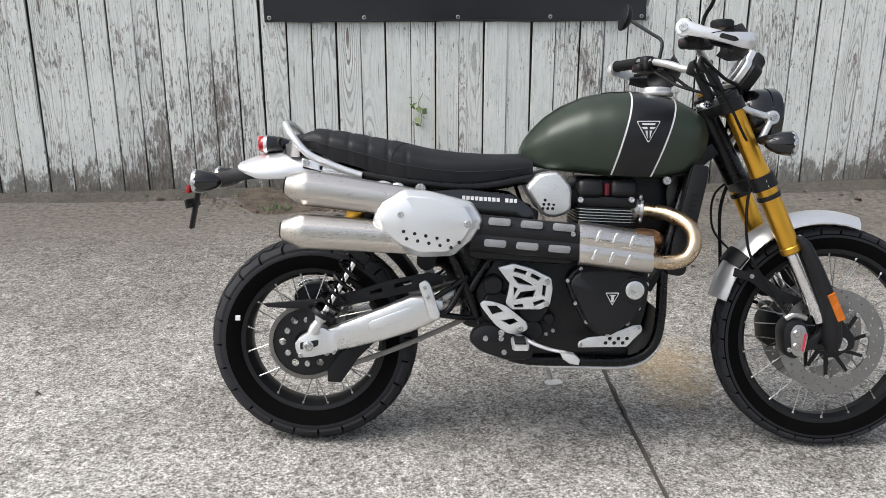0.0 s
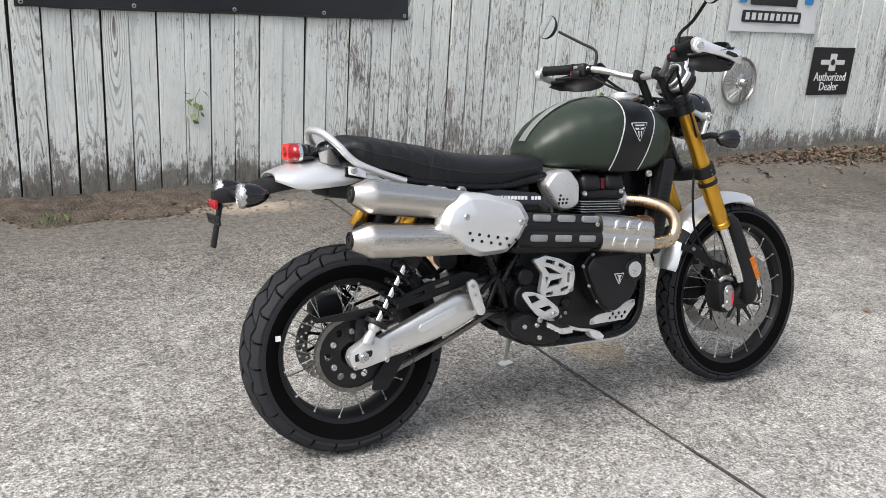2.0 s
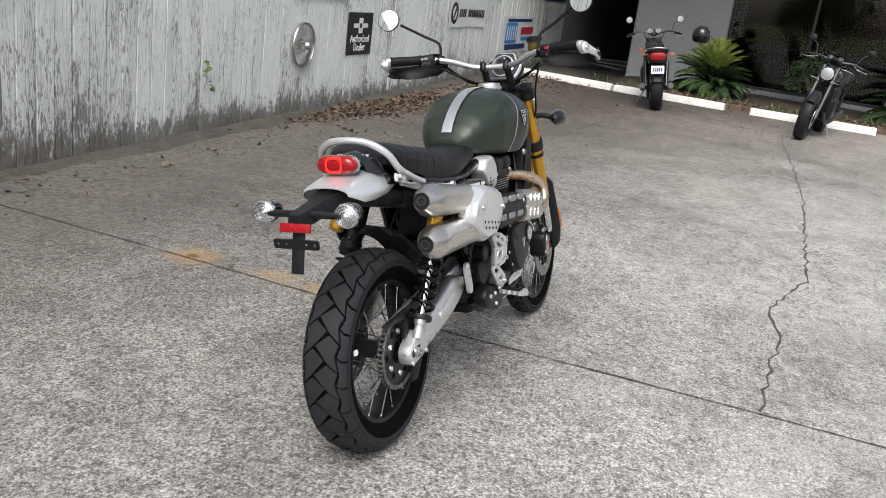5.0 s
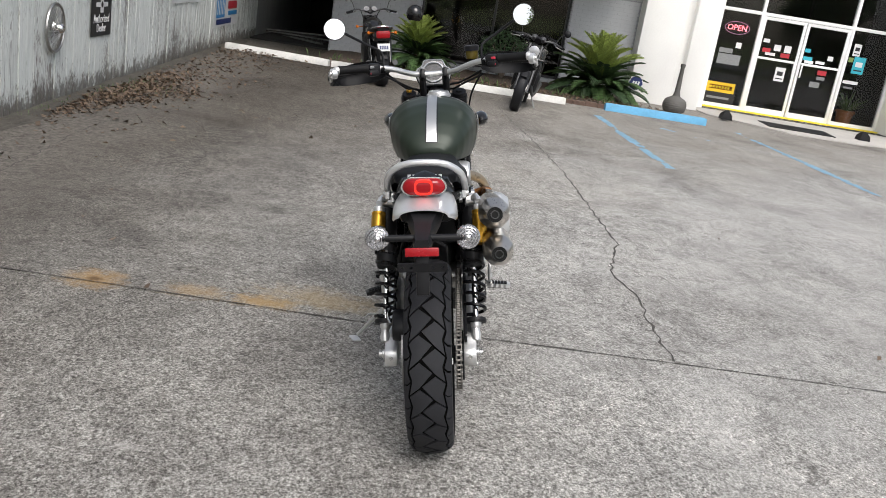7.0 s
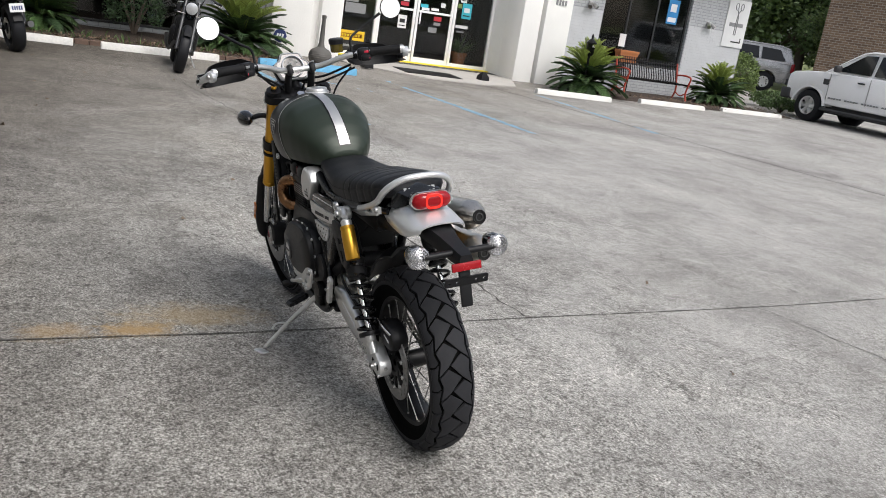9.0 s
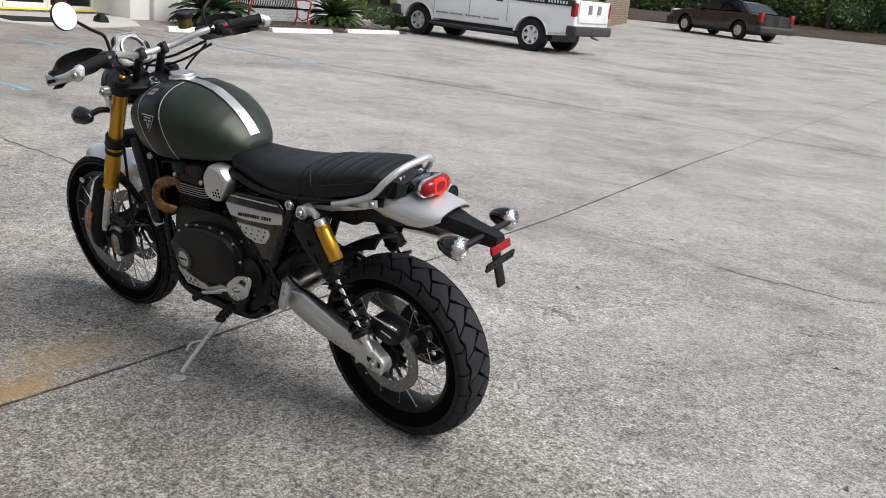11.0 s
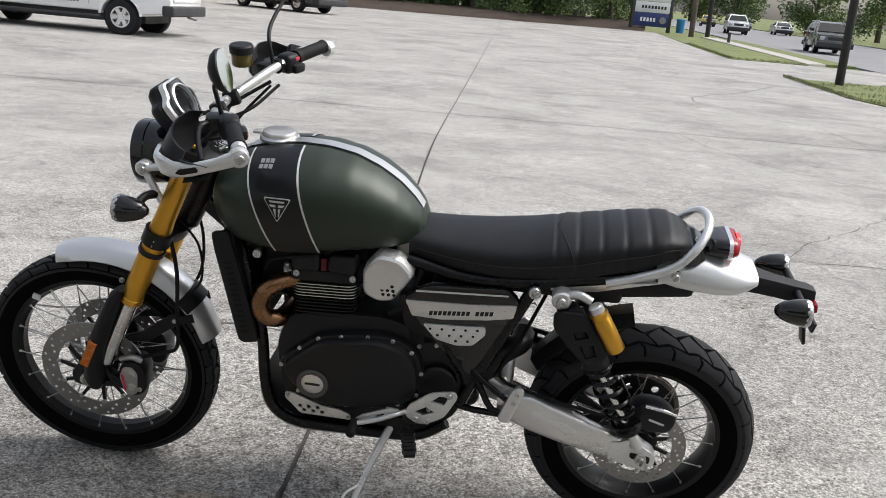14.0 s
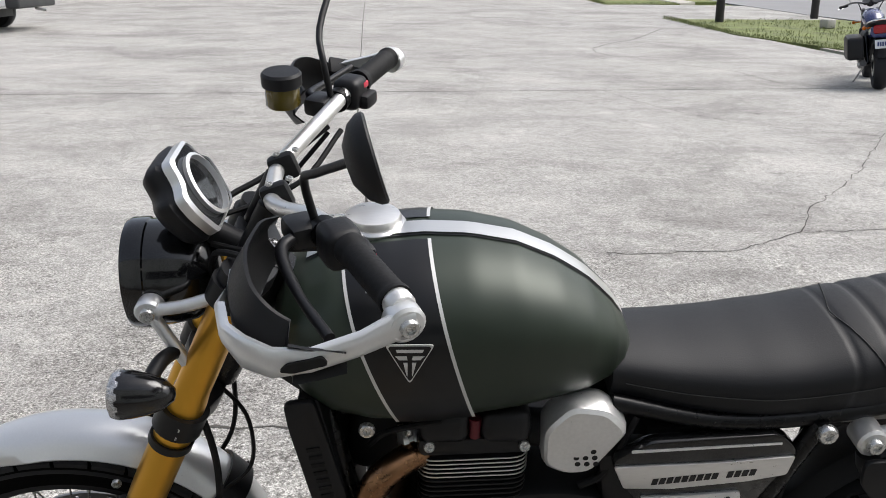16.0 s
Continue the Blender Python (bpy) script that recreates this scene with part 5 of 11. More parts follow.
def tank_band(name, x0, slope0, x1, slope1, a0, a1, out, material, na=24, nx=8):
    """A band on the tank between two slanting lines."""
    bm = bmesh.new()
    rows = []
    for a in np.linspace(a0, a1, na):
        row = []
        for u in np.linspace(0, 1, nx):
            x = x0 + (x1 - x0) * u
            for _ in range(4):
                z = tank_point(x, a).z
                x = (x0 + slope0 * (z - 0.8)) * (1 - u) + (x1 + slope1 * (z - 0.8)) * u
            row.append(bm.verts.new(tank_point(x, a, out)))
        rows.append(row)
    for p, q in zip(rows, rows[1:]):
        for i in range(nx - 1):
            bm.faces.new((p[i], p[i + 1], q[i + 1], q[i]))
    return part(name, bm, material, TANK, sharp=75)


for s in (1, -1):
    tank_band("black_panel", 0.872, 0.28, 0.982, 0.36, s * 0.07, s * 0.985, 0.0015, TANK_BLACK)
    tank_band("pinstripe", 0.8685, 0.28, 0.8735, 0.28, s * 0.07, s * 0.985, 0.0024, SILVER_LINE, nx=2)
    tank_band("pinstripe", 0.9800, 0.36, 0.985, 0.36, s * 0.07, s * 0.985, 0.0024, SILVER_LINE, nx=2)


def tank_strip(x0, x1, half, out, material, name):
    bm = bmesh.new()
    rows = []
    for x in np.linspace(x0, x1, 26):
        zt = float(np.interp(x, TX, T_TOP))
        w = float(np.interp(x, TX, T_HALF))
        da = 0.62 * 2 / math.pi * min(1.4, math.asin(min(1, (half / (w)) ** (1 / 0.92))))
        rows.append([bm.verts.new(tank_point(x, u * da, out) if u else Vector((x, 0, zt + out))) for u in (-1, -0.5, 0, 0.5, 1)])
    for p, q in zip(rows, rows[1:]):
        for i in range(4):
            bm.faces.new((p[i], p[i + 1], q[i + 1], q[i]))
    return part(name, bm, material, TANK, sharp=75)


tank_strip(0.637, 1.12, 0.0235, 0.0018, TANK_BLACK, "strap_edge")
tank_strip(0.638, 1.12, 0.0185, 0.0034, STRIPE, "metal_strap")
cap = solid("fuel_cap", [(0, 0), (0.047, 0), (0.05, 0.004), (0.05, 0.010), (0.046, 0.014), (0.043, 0.014), (0.043, 0.02), (0.040, 0.025), (0.02, 0.028), (0, 0.028)], (1.022, -0.022, 1.034), (1.022, -0.022, 2), BRUSHED, TANK, 32, "brushed alloy fuel cap")
bm = bmesh.new()
box(bm, (1.075, -0.022, 1.05), (0.03, 0.02, 0.008), bevel=0.003)
part("cap_hinge", bm, BRUSHED, TANK)
for s in (1, -1):
    # triangular badge: plain shapes
    c = tank_point(0.972, s * 0.60, 0.003)
    nrm = (tank_point(0.972, s * 0.66, 0.003) - tank_point(0.972, s * 0.54, 0.003)).cross(Vector((1, 0, 0)))
    nrm = nrm if nrm.y * s > 0 else -nrm
    nrm.normalize()
    upv = (Vector((0, 0, 1)) - nrm * nrm.z).normalized()
    m = Matrix.Translation(Vector((0.968, c.y, 0.935)) + nrm * 0.0015) @ Matrix((( -s * 1.0, upv.x, nrm.x, 0), (0, upv.y, nrm.y, 0), (0, upv.z, nrm.z, 0), (0, 0, 0, 1)))
    tri = [(-0.034, 0.026), (0.034, 0.026), (0.0, -0.036)]
    for nm, k, mat_, dz in (("badge_edge", 1.0, SILVER_LINE, 0.0), ("badge_field", 0.90, TANK_BLACK, 0.001)):
        bm = bmesh.new()
        plate(bm, rounded([(x * k, y * k) for x, y in tri], 0.006), 0.0016, m @ Matrix.Translation((0, 0, dz)))
        part(nm, bm, mat_, TANK)
    for quad in ([(-0.020, 0.009), (-0.004, 0.009), (-0.003, 0.003), (-0.014, 0.003)], [(0.020, 0.009), (0.004, 0.009), (0.003, 0.003), (0.014, 0.003)], [(-0.009, -0.001), (-0.003, -0.001), (-0.003, -0.022), (-0.004, -0.022)], [(0.009, -0.001), (0.003, -0.001), (0.003, -0.022), (0.004, -0.022)],
                 [(-0.019, 0.019), (0.019, 0.019), (0.017, 0.0145), (-0.017, 0.0145)]):
        bm = bmesh.new()
        plate(bm, quad, 0.0012, m @ Matrix.Translation((0, 0, 0.002)))
        part("badge_mark", bm, SILVER_LINE, TANK)
# printed notice on the left of the tank top
for k in range(6):
    p = tank_point(1.0 + 0.012 * (k % 3), 0.24 + 0.05 * (k // 3), 0.003)
    bm = bmesh.new()
    box(bm, (0, 0, 0), (0.009, 0.014, 0.0006))
    o = part("notice_mark", bm, GREY_PAD, TANK)
    o.matrix_local = Matrix.Translation(p) @ pose(0, 0, 0, -28, 0, 0)

# frame
for s in (1, -1):
    bar("frame_tube", [(0.34, s * 0.125, 0.775), (0.41, s * 0.13, 0.62), (0.475, s * 0.13, 0.47), (0.50, s * 0.125, 0.40)], 0.016, FRAME, n=4)
    bar("frame_tube", [(0.60, s * 0.12, 0.66), (0.53, s * 0.13, 0.56), (0.478, s * 0.13, 0.475)], 0.014, FRAME, n=4)
    bar("frame_tube", [(0.66, s * 0.10, 0.80), (0.5, s * 0.115, 0.775), (0.34, s * 0.118, 0.785), (0.15, s * 0.105, 0.815), (0.0, s * 0.085, 0.84)], 0.014, FRAME)
    bar("cradle_tube", [(1.13, s * 0.045, 0.88), (1.08, s * 0.10, 0.72), (1.038, s * 0.118, 0.55), (1.032, s * 0.12, 0.40), (1.012, s * 0.12, 0.315), (0.95, s * 0.12, 0.272), (0.82, s * 0.12, 0.268), (0.62, s * 0.12, 0.275), (0.53, s * 0.12, 0.33)], 0.0155, FRAME)
    bar("skid_edge", [(1.046, s * 0.115, 0.375), (1.022, s * 0.115, 0.298), (0.955, s * 0.115, 0.252), (0.82, s * 0.115, 0.248), (0.66, s * 0.115, 0.254)], 0.006, BRUSHED)
    prism("gusset", [(1.05, 0.80), (1.12, 0.81), (1.19, 0.87), (1.17, 0.90), (1.10, 0.85)], s * 0.075, s * 0.095, FRAME, bevel=0.003)
    bolt((0.338, s * 0.142, 0.772), (0, s, 0), 0.016, BIKE)
    bolt((1.03, s * 0.152, 0.795), (0, s, 0), 0.012, BIKE)
    prism("seat_bracket", [(0.06, 0.84), (0.20, 0.80), (0.30, 0.785), (0.30, 0.765), (0.19, 0.775), (0.05, 0.815)], s * 0.10, s * 0.112, CAST, bevel=0.002)
    # grab rail feet
    prism("rail_foot", [(0.0, 0.858), (0.03, 0.852), (0.17, 0.815), (0.17, 0.80), (0.07, 0.815), (0.0, 0.835)], s * 0.112, s * 0.124, SATIN, holes=[[(0.05, 0.836), (0.11, 0.822), (0.11, 0.816), (0.05, 0.824)]], bevel=0.002)
    bolt((0.012, s * 0.124, 0.846), (0, s, 0), 0.010, BIKE)
bm = bmesh.new()
box(bm, (0.33, 0, 0.765), (0.42, 0.17, 0.07), bevel=0.015)
box(bm, (0.50, 0, 0.66), (0.20, 0.19, 0.17), bevel=0.02)
part("airbox", bm, PLASTIC, BIKE, "black plastic airbox under the seat")
bm = bmesh.new()
box(bm, (0.1, 0, 0.775), (0.30, 0.16, 0.05), (0, 8, 0), bevel=0.015)
part("under_tray", bm, PLASTIC, BIKE)
for s in (1, -1):
    prism("frame_plate", [(0.39, 0.66), (0.60, 0.66), (0.57, 0.55), (0.53, 0.43), (0.50, 0.385), (0.455, 0.42), (0.46, 0.50)], s * 0.085, s * 0.10, FRAME, bevel=0.003)
bm = bmesh.new()
box(bm, (0.565, 0, 0.47), (0.19, 0.17, 0.26), (0, 12, 0), 0.03, 3)
part("gearbox_case", bm, ENGINE, BIKE)
bm = bmesh.new()
box(bm, (0.985, 0, 0.73), (0.15, 0.13, 0.22), (0, -8, 0), 0.03, 3)
part("coolant_tank", bm, PLASTIC, BIKE)
bar("head_tube", [(1.165, 0, 1.0), (1.275, 0, 0.79)], 0.034, FRAME, n=1, seg=18)
bar("grab_rail", [(0.17, -0.122, 0.808), (0.10, -0.122, 0.832), (0.02, -0.12, 0.868), (-0.025, -0.108, 0.915), (-0.052, -0.066, 0.948), (-0.062, 0, 0.957), (-0.052, 0.066, 0.948), (-0.025, 0.108, 0.915), (0.02, 0.12, 0.868), (0.10, 0.122, 0.832), (0.17, 0.122, 0.808)], 0.0105, SATIN, label="satin alloy grab rail", seg=12)
bm = bmesh.new()
loft(bm, [[(x, y, z) for y, z in ((-w, zl), (-w * 0.8, zl + (zt - zl) * 0.7), (0, zt), (w * 0.8, zl + (zt - zl) * 0.7), (w, zl))] for x, zt, zl, w in ((-0.062, 0.905, 0.87, 0.06), (-0.035, 0.925, 0.86, 0.085), (-0.012, 0.925, 0.86, 0.09))])
part("seat_cowl", bm, GLOSS, BIKE, "black panel behind the seat")

# rear mudguard and tail
bm = bmesh.new()
rows_o, rows_i = [], []
for x, zt, zl, w in ((0.05, 0.868, 0.815, 0.085), (0.0, 0.880, 0.806, 0.093), (-0.05, 0.883, 0.803, 0.097), (-0.10, 0.876, 0.800, 0.097), (-0.14, 0.866, 0.803, 0.094), (-0.17, 0.856, 0.815, 0.088), (-0.195, 0.846, 0.826, 0.072)):
    ring = [(x, w * math.sin(a), zl + (zt - zl) * max(0, math.cos(a)) ** 0.8) for a in np.linspace(-math.pi / 2, math.pi / 2, 17)]
    inner = [(x, y * 0.965, z - 0.004) for _, y, z in ring]
    rows_o.append(ring + inner[::-1])
loft(bm, rows_o)
MUD = part("rear_mudguard", bm, SATIN, BIKE, "satin silver rear mudguard", sharp=60)
bm = bmesh.new()
loft(bm, [[(x, w * sx, z + h * sz) for sx, sz in ((-1, -1), (1, -1), (1.05, 0), (0.8, 1), (-0.8, 1), (-1.05, 0))] for x, z, w, h in ((-0.10, 0.822, 0.055, 0.018), (-0.18, 0.812, 0.046, 0.02), (-0.25, 0.797, 0.03, 0.02), (-0.30, 0.788, 0.026, 0.02), (-0.335, 0.785, 0.024, 0.018), (-0.352, 0.784, 0.02, 0.014))])
TAIL = part("tail_arm", bm, PLASTIC, BIKE, "black plastic tail arm carrying lights and plate bracket")
bar("indicator_bar", [(-0.305, -0.115, 0.792), (-0.305, 0.115, 0.792)], 0.010, PLASTIC, TAIL, n=1)


def indicator(x, y, z, back, parent):
    """A bullet-shaped indicator with a clear ribbed lens."""
    p, q = Vector((x, y, z)), Vector((x + (1 if not back else -1), y, z))
    shell = solid("indicator", [(0, -0.068), (0.009, -0.066), (0.020, -0.053), (0.028, -0.033), (0.0325, -0.012), (0.0335, 0.0), (0.0335, 0.004), (0, 0.004)], p, q, GLOSS, parent, 24, "gloss black bullet indicator")
    solid("lens", [(0.034, 0.0), (0.0345, 0.008), (0.0325, 0.013), (0.029, 0.0155), (0.028, 0.0115), (0.0215, 0.0175), (0.0205, 0.0135), (0.013, 0.019), (0.012, 0.015), (0.006, 0.0205), (0, 0.021)], p, q, CLEAR, shell, 12, "clear ribbed lens")
    return shell


for s in (1, -1):
    indicator(-0.297, s * 0.125, 0.792, True, BIKE)
    indicator(1.348, s * 0.203, 0.899, False, BIKE)
    bar("indicator_stalk", [(1.300, s * 0.11, 0.905), (1.312, s * 0.145, 0.912), (1.322, s * 0.182, 0.902)], 0.011, PLASTIC, BIKE)
bm = bmesh.new()
box(bm, (-0.352, 0, 0.765), (0.010, 0.092, 0.024), (0, 8, 0), 0.003)
part("reflector", bm, RED_LENS, TAIL, "red reflector")
bm = bmesh.new()
box(bm, (-0.345, 0, 0.705), (0.010, 0.036, 0.125), (0, 12, 0), 0.004)
part("plate_bracket", bm, PLASTIC, TAIL)
bm = bmesh.new()
plate(bm, rounded([(-0.068, -0.013), (0.068, -0.013), (0.068, 0.013), (-0.068, 0.013)], 0.005), 0.006, pose(-0.352, 0, 0.722, 78, 0, 90), [disc_points(x, 0, 0.0045, 8) for x in (-0.055, -0.03, 0.03, 0.055)])
part("plate_bracket", bm, PLASTIC, TAIL)
# tail light
bm = bmesh.new()
outline = rounded([(-0.068, -0.004), (-0.05, -0.026), (0.05, -0.026), (0.068, -0.004), (0.052, 0.024), (-0.052, 0.024)], 0.018, 5)
loft(bm, [[(x, y * k, 0.898 + z * k + lift) for y, z in outline] for x, k, lift in ((-0.045, 0.35, -0.004), (-0.055, 0.62, -0.003), (-0.075, 0.88, -0.002), (-0.108, 0.99, 0.0), (-0.112, 1.0, 0.0))])
LAMP = part("tail_light", bm, GLOSS, BIKE, "lit red tail light in a black shell with chrome rim", sharp=50)
bm = bmesh.new()
loft(bm, [[(x, y * k, 0.898 + z * k) for y, z in outline] for x, k in ((-0.112, 1.0), (-0.112, 1.05), (-0.122, 1.05), (-0.122, 0.97))], cap=False)
part("rim", bm, CHROME, LAMP)
bm = bmesh.new()
loft(bm, [[(x, y * k, 0.898 + z * k) for y, z in outline] for x, k in ((-0.114, 0.99), (-0.128, 0.96), (-0.138, 0.86), (-0.143, 0.55), (-0.144, 0.1))])
part("lens", bm, TAIL_LENS, LAMP, "red lens", sharp=60)
bm = bmesh.new()
loft(bm, [[(-0.1445 - d, math.copysign(abs(math.cos(a)) ** 0.6, math.cos(a)) * ry, 0.898 + math.copysign(abs(math.sin(a)) ** 0.6, math.sin(a)) * rz) for a in np.linspace(0, 2 * math.pi, 28, endpoint=False)] for ry, rz, d in ((0.029, 0.0235, -0.010), (0.027, 0.0225, 0.0), (0.021, 0.0155, 0.0), (0.020, 0.0145, -0.006))], cap=False)
part("light_ring", bm, TAIL_RING, LAMP)
for s in (1, -1):
    bar("lamp_bracket", [(-0.05, s * 0.035, 0.885), (-0.075, s * 0.03, 0.88), (-0.085, s * 0.03, 0.895)], 0.006, SATIN, MUD)

# inner mudguard
bm = bmesh.new()
loft(bm, [[(0.0 + r * math.cos(a), y, 0.318 + r * math.sin(a)) for r, y in ((0.352, -0.06), (0.372, -0.03), (0.376, 0.03), (0.352, 0.06), (0.346, 0.055), (0.368, 0.02), (0.366, -0.02), (0.346, -0.055))] for a in np.linspace(radians(30), radians(78), 10)])
part("inner_mudguard", bm, PLASTIC, BIKE)


# exhaust
def octagon(r, corner=0.14):
    return rounded([(r * math.cos(math.pi / 8 + k * math.pi / 4), r * math.sin(math.pi / 8 + k * math.pi / 4)) for k in range(8)], r * corner, 3)


def silencer(a, b, r0, r1):
    """Facetted steel silencer with a tapering end and an outlet face painted black."""
    m = frame_to(a, b)
    L = (Vector(b) - Vector(a)).length
    bm = bmesh.new()
    rings = []
    for k, h, rnd in ((r0 * 0.40, 0.002, 1.0), (r0 * 0.50, 0.0, 1.0), (r0 * 0.55, 0.003, 1.0), (r0 * 0.93, 0.044, 0.9), (r0 * 0.985, 0.053, 0.7), (r0, 0.058, 0.5), (r0, 0.066, 0.3), (r0 * 0.99, 0.072, 0.2), (r1, L, 0.0)):
        rings.append([m @ Vector((x * k * (1 - rnd + rnd * 0.97 / math.hypot(x, y)), y * k * (1 - rnd + rnd * 0.97 / math.hypot(x, y)), h)) for x, y in octagon(1.0)])
    loft(bm, rings)
    ob = part("silencer", bm, STAINLESS, BIKE, "brushed steel silencer", sharp=28)
    solid("outlet", [(0.0, -0.0005), (0.0200, -0.0005), (0.0205, -0.004), (0.0235, -0.004), (0.024, 0.006)], a, b, HOLE_SHADE, ob, 20, "silencer outlet, its inner shade painted as a black face")
    solid("baffle", [(0.0105, -0.001), (0.0105, -0.004), (0.0135, -0.004), (0.0135, -0.001)], a, b, STEEL_DARK, ob, 18)
    return ob


silencer((-0.030, -0.210, 0.786), (0.34, -0.205, 0.732), 0.052, 0.045)
silencer((-0.042, -0.222, 0.664), (0.36, -0.215, 0.636), 0.052, 0.045)


def domed(name, outline, rings, material, parent, label="", sharp=30, back=None):
    """A pressed cover: the outline shrunk about its middle at several depths; rings of (scale, y)."""
    cx, cz = sum(p[0] for p in outline) / len(outline), sum(p[1] for p in outline) / len(outline)
    bm = bmesh.new()
    loft(bm, [[(cx + (x - cx) * k, y, cz + (z - cz) * k) for x, z in outline] for k, y in rings])
    return part(name, bm, material, parent, label, sharp)


shield = domed("heat_shield", rounded([(0.208, 0.694), (0.231, 0.742), (0.297, 0.777), (0.366, 0.771), (0.482, 0.741), (0.513, 0.691), (0.481, 0.636), (0.430, 0.593), (0.338, 0.589), (0.273, 0.617), (0.217, 0.664)], 0.012, 3),
               [(0.98, -0.215), (1.0, -0.224), (0.99, -0.242), (0.965, -0.249), (0.845, -0.262), (0.825, -0.267), (0.79, -0.269), (0.4, -0.272), (0.05, -0.273)], SATIN, BIKE, "satin alloy heat shield with two rows of holes", 24)
for k in range(6):
    hole((0.296 + 0.030 * k, -0.2730, 0.664 - 0.006 * k), (0, -1, 0), 0.0048, shield)
    hole((0.304 + 0.030 * k, -0.2720, 0.644 - 0.006 * k), (0, -1, 0), 0.0048, shield)
for p in ((0.288, 0.710), (0.468, 0.684)):
    bolt((p[0], -0.268, p[1]), (0, -1, 0), 0.0095, shield)


def twin_cover(name, x0, x1, z0, z1, material, label, y=-0.236, r=0.046, n=10):
    """A cover that wraps two pipes lying one above the other: z = (upper, lower) middle at each end."""
    bm = bmesh.new()
    rows = []
    for i in range(n + 1):
        u = i / n
        x = x0 + (x1 - x0) * u
        zu, zl = z0[0] + (z1[0] - z0[0]) * u, z0[1] + (z1[1] - z0[1]) * u
        outer = []
        for a in np.linspace(80, -90, 10):
            outer.append((x, y + r - r * math.cos(radians(a)) * 1.0 - 0.0, zu + r * math.sin(radians(a)) if a > -50 else (zu + zl) / 2 + 0.004))
        outer = outer[:8]
        low = []
        for a in np.linspace(40, -80, 7):
            low.append((x, y + r - r * math.cos(radians(a)), zl + r * math.sin(radians(a))))
        ring = outer + low
        back = [(px, y + r * 1.1, pz) for px, py, pz in (ring[-1], ring[0])]
        k = 0.97 if i in (0, n) else 1
        rows.append([(px, y + r + (py - y - r) * k, pz) for px, py, pz in ring] + back)
    loft(bm, rows)
    return part(name, bm, material, BIKE, label, 35)


cover = twin_cover("pipe_cover", 0.475, 0.80, (0.672, 0.638), (0.642, 0.608), PLASTIC, "black pipe cover with grey mesh inserts", y=-0.243, r=0.036)
for k in range(3):
    for up in (0, 1):
        x = 0.555 + 0.088 * k - 0.012 * (1 - up)
        z = (0.694 if up else 0.634) - (x - 0.5) * 0.088
        prism("mesh_insert", [(x - 0.030, z - 0.0095), (x + 0.030, z - 0.0145), (x + 0.033, z + 0.0055), (x - 0.027, z + 0.0105)], -0.2455, -0.236, GREY_PAD, cover, rnd=0.007, bevel=0.001)
bolt((0.757, -0.243, 0.654), (0, -1, 0), 0.007, cover)
bolt((0.497, -0.243, 0.672), (0, -1, 0), 0.006, cover)
cover2 = twin_cover("pipe_cover", 0.775, 0.978, (0.648, 0.606), (0.617, 0.580), STAINLESS, "slotted steel pipe cover", y=-0.252, r=0.040)
for k in range(3):
    for up in (0, 1):
        x = 0.825 + 0.046 * k - 0.010 * (1 - up)
        z = (0.662 if up else 0.607) - (x - 0.77) * 0.15
        prism("slot", [(x - 0.010, z - 0.017), (x + 0.0, z - 0.018), (x + 0.013, z + 0.012), (x + 0.003, z + 0.013)], -0.2545, -0.246, BRUSHED, cover2, rnd=0.005, bevel=0.002)
bar("exhaust_header", [(0.93, -0.075, 0.712), (0.985, -0.095, 0.708), (1.04, -0.145, 0.700), (1.085, -0.19, 0.672), (1.097, -0.212, 0.630), (1.075, -0.220, 0.586), (1.02, -0.218, 0.572), (0.95, -0.216, 0.580)], 0.0205, HEADER, label="heat-tinted steel exhaust header", seg=16, n=8)
bar("exhaust_header", [(0.93, 0.085, 0.705), (0.975, 0.118, 0.704), (1.012, 0.140, 0.688), (1.030, 0.146, 0.645), (1.018, 0.138, 0.606), (0.985, 0.10, 0.590), (0.985, -0.05, 0.575), (1.0, -0.16, 0.62), (0.98, -0.21, 0.64), (0.93, -0.216, 0.645)], 0.0235, HEADER_BROWN, label="bronze heat-tinted exhaust header", seg=16, n=8)
for s in (1, -1):
    cl = solid("header_clamp", [(0.0, -0.012), (0.027, -0.012), (0.030, -0.008), (0.030, -0.002), (0.026, 0.0), (0.026, 0.006), (0.030, 0.008), (0.030, 0.016), (0.024, 0.018), (0, 0.018)], (0.965, s * 0.083, 0.711), (1.2, s * 0.14, 0.70), CAST, BIKE, 16)
    for dz in (-0.032, 0.034):
        bolt((0.968, s * 0.098, 0.711 + dz), (0.9, s * 0.4, 0), 0.009, cl)
bm = bmesh.new()
box(bm, (0.62, -0.17, 0.60), (0.30, 0.08, 0.06), (0, 4, 0), 0.02)
part("collector_cover", bm, PLASTIC, BIKE)

# engine
bm = bmesh.new()
plate(bm, rounded([(0.50, 0.36), (0.49, 0.50), (0.56, 0.60), (0.72, 0.64), (0.96, 0.62), (1.0, 0.52), (0.985, 0.38), (0.93, 0.295), (0.60, 0.285)], 0.04), 0.25, side_at(0), bevel=0.012)
ENG = part("crankcase", bm, ENGINE, BIKE, "satin black twin-cylinder engine")
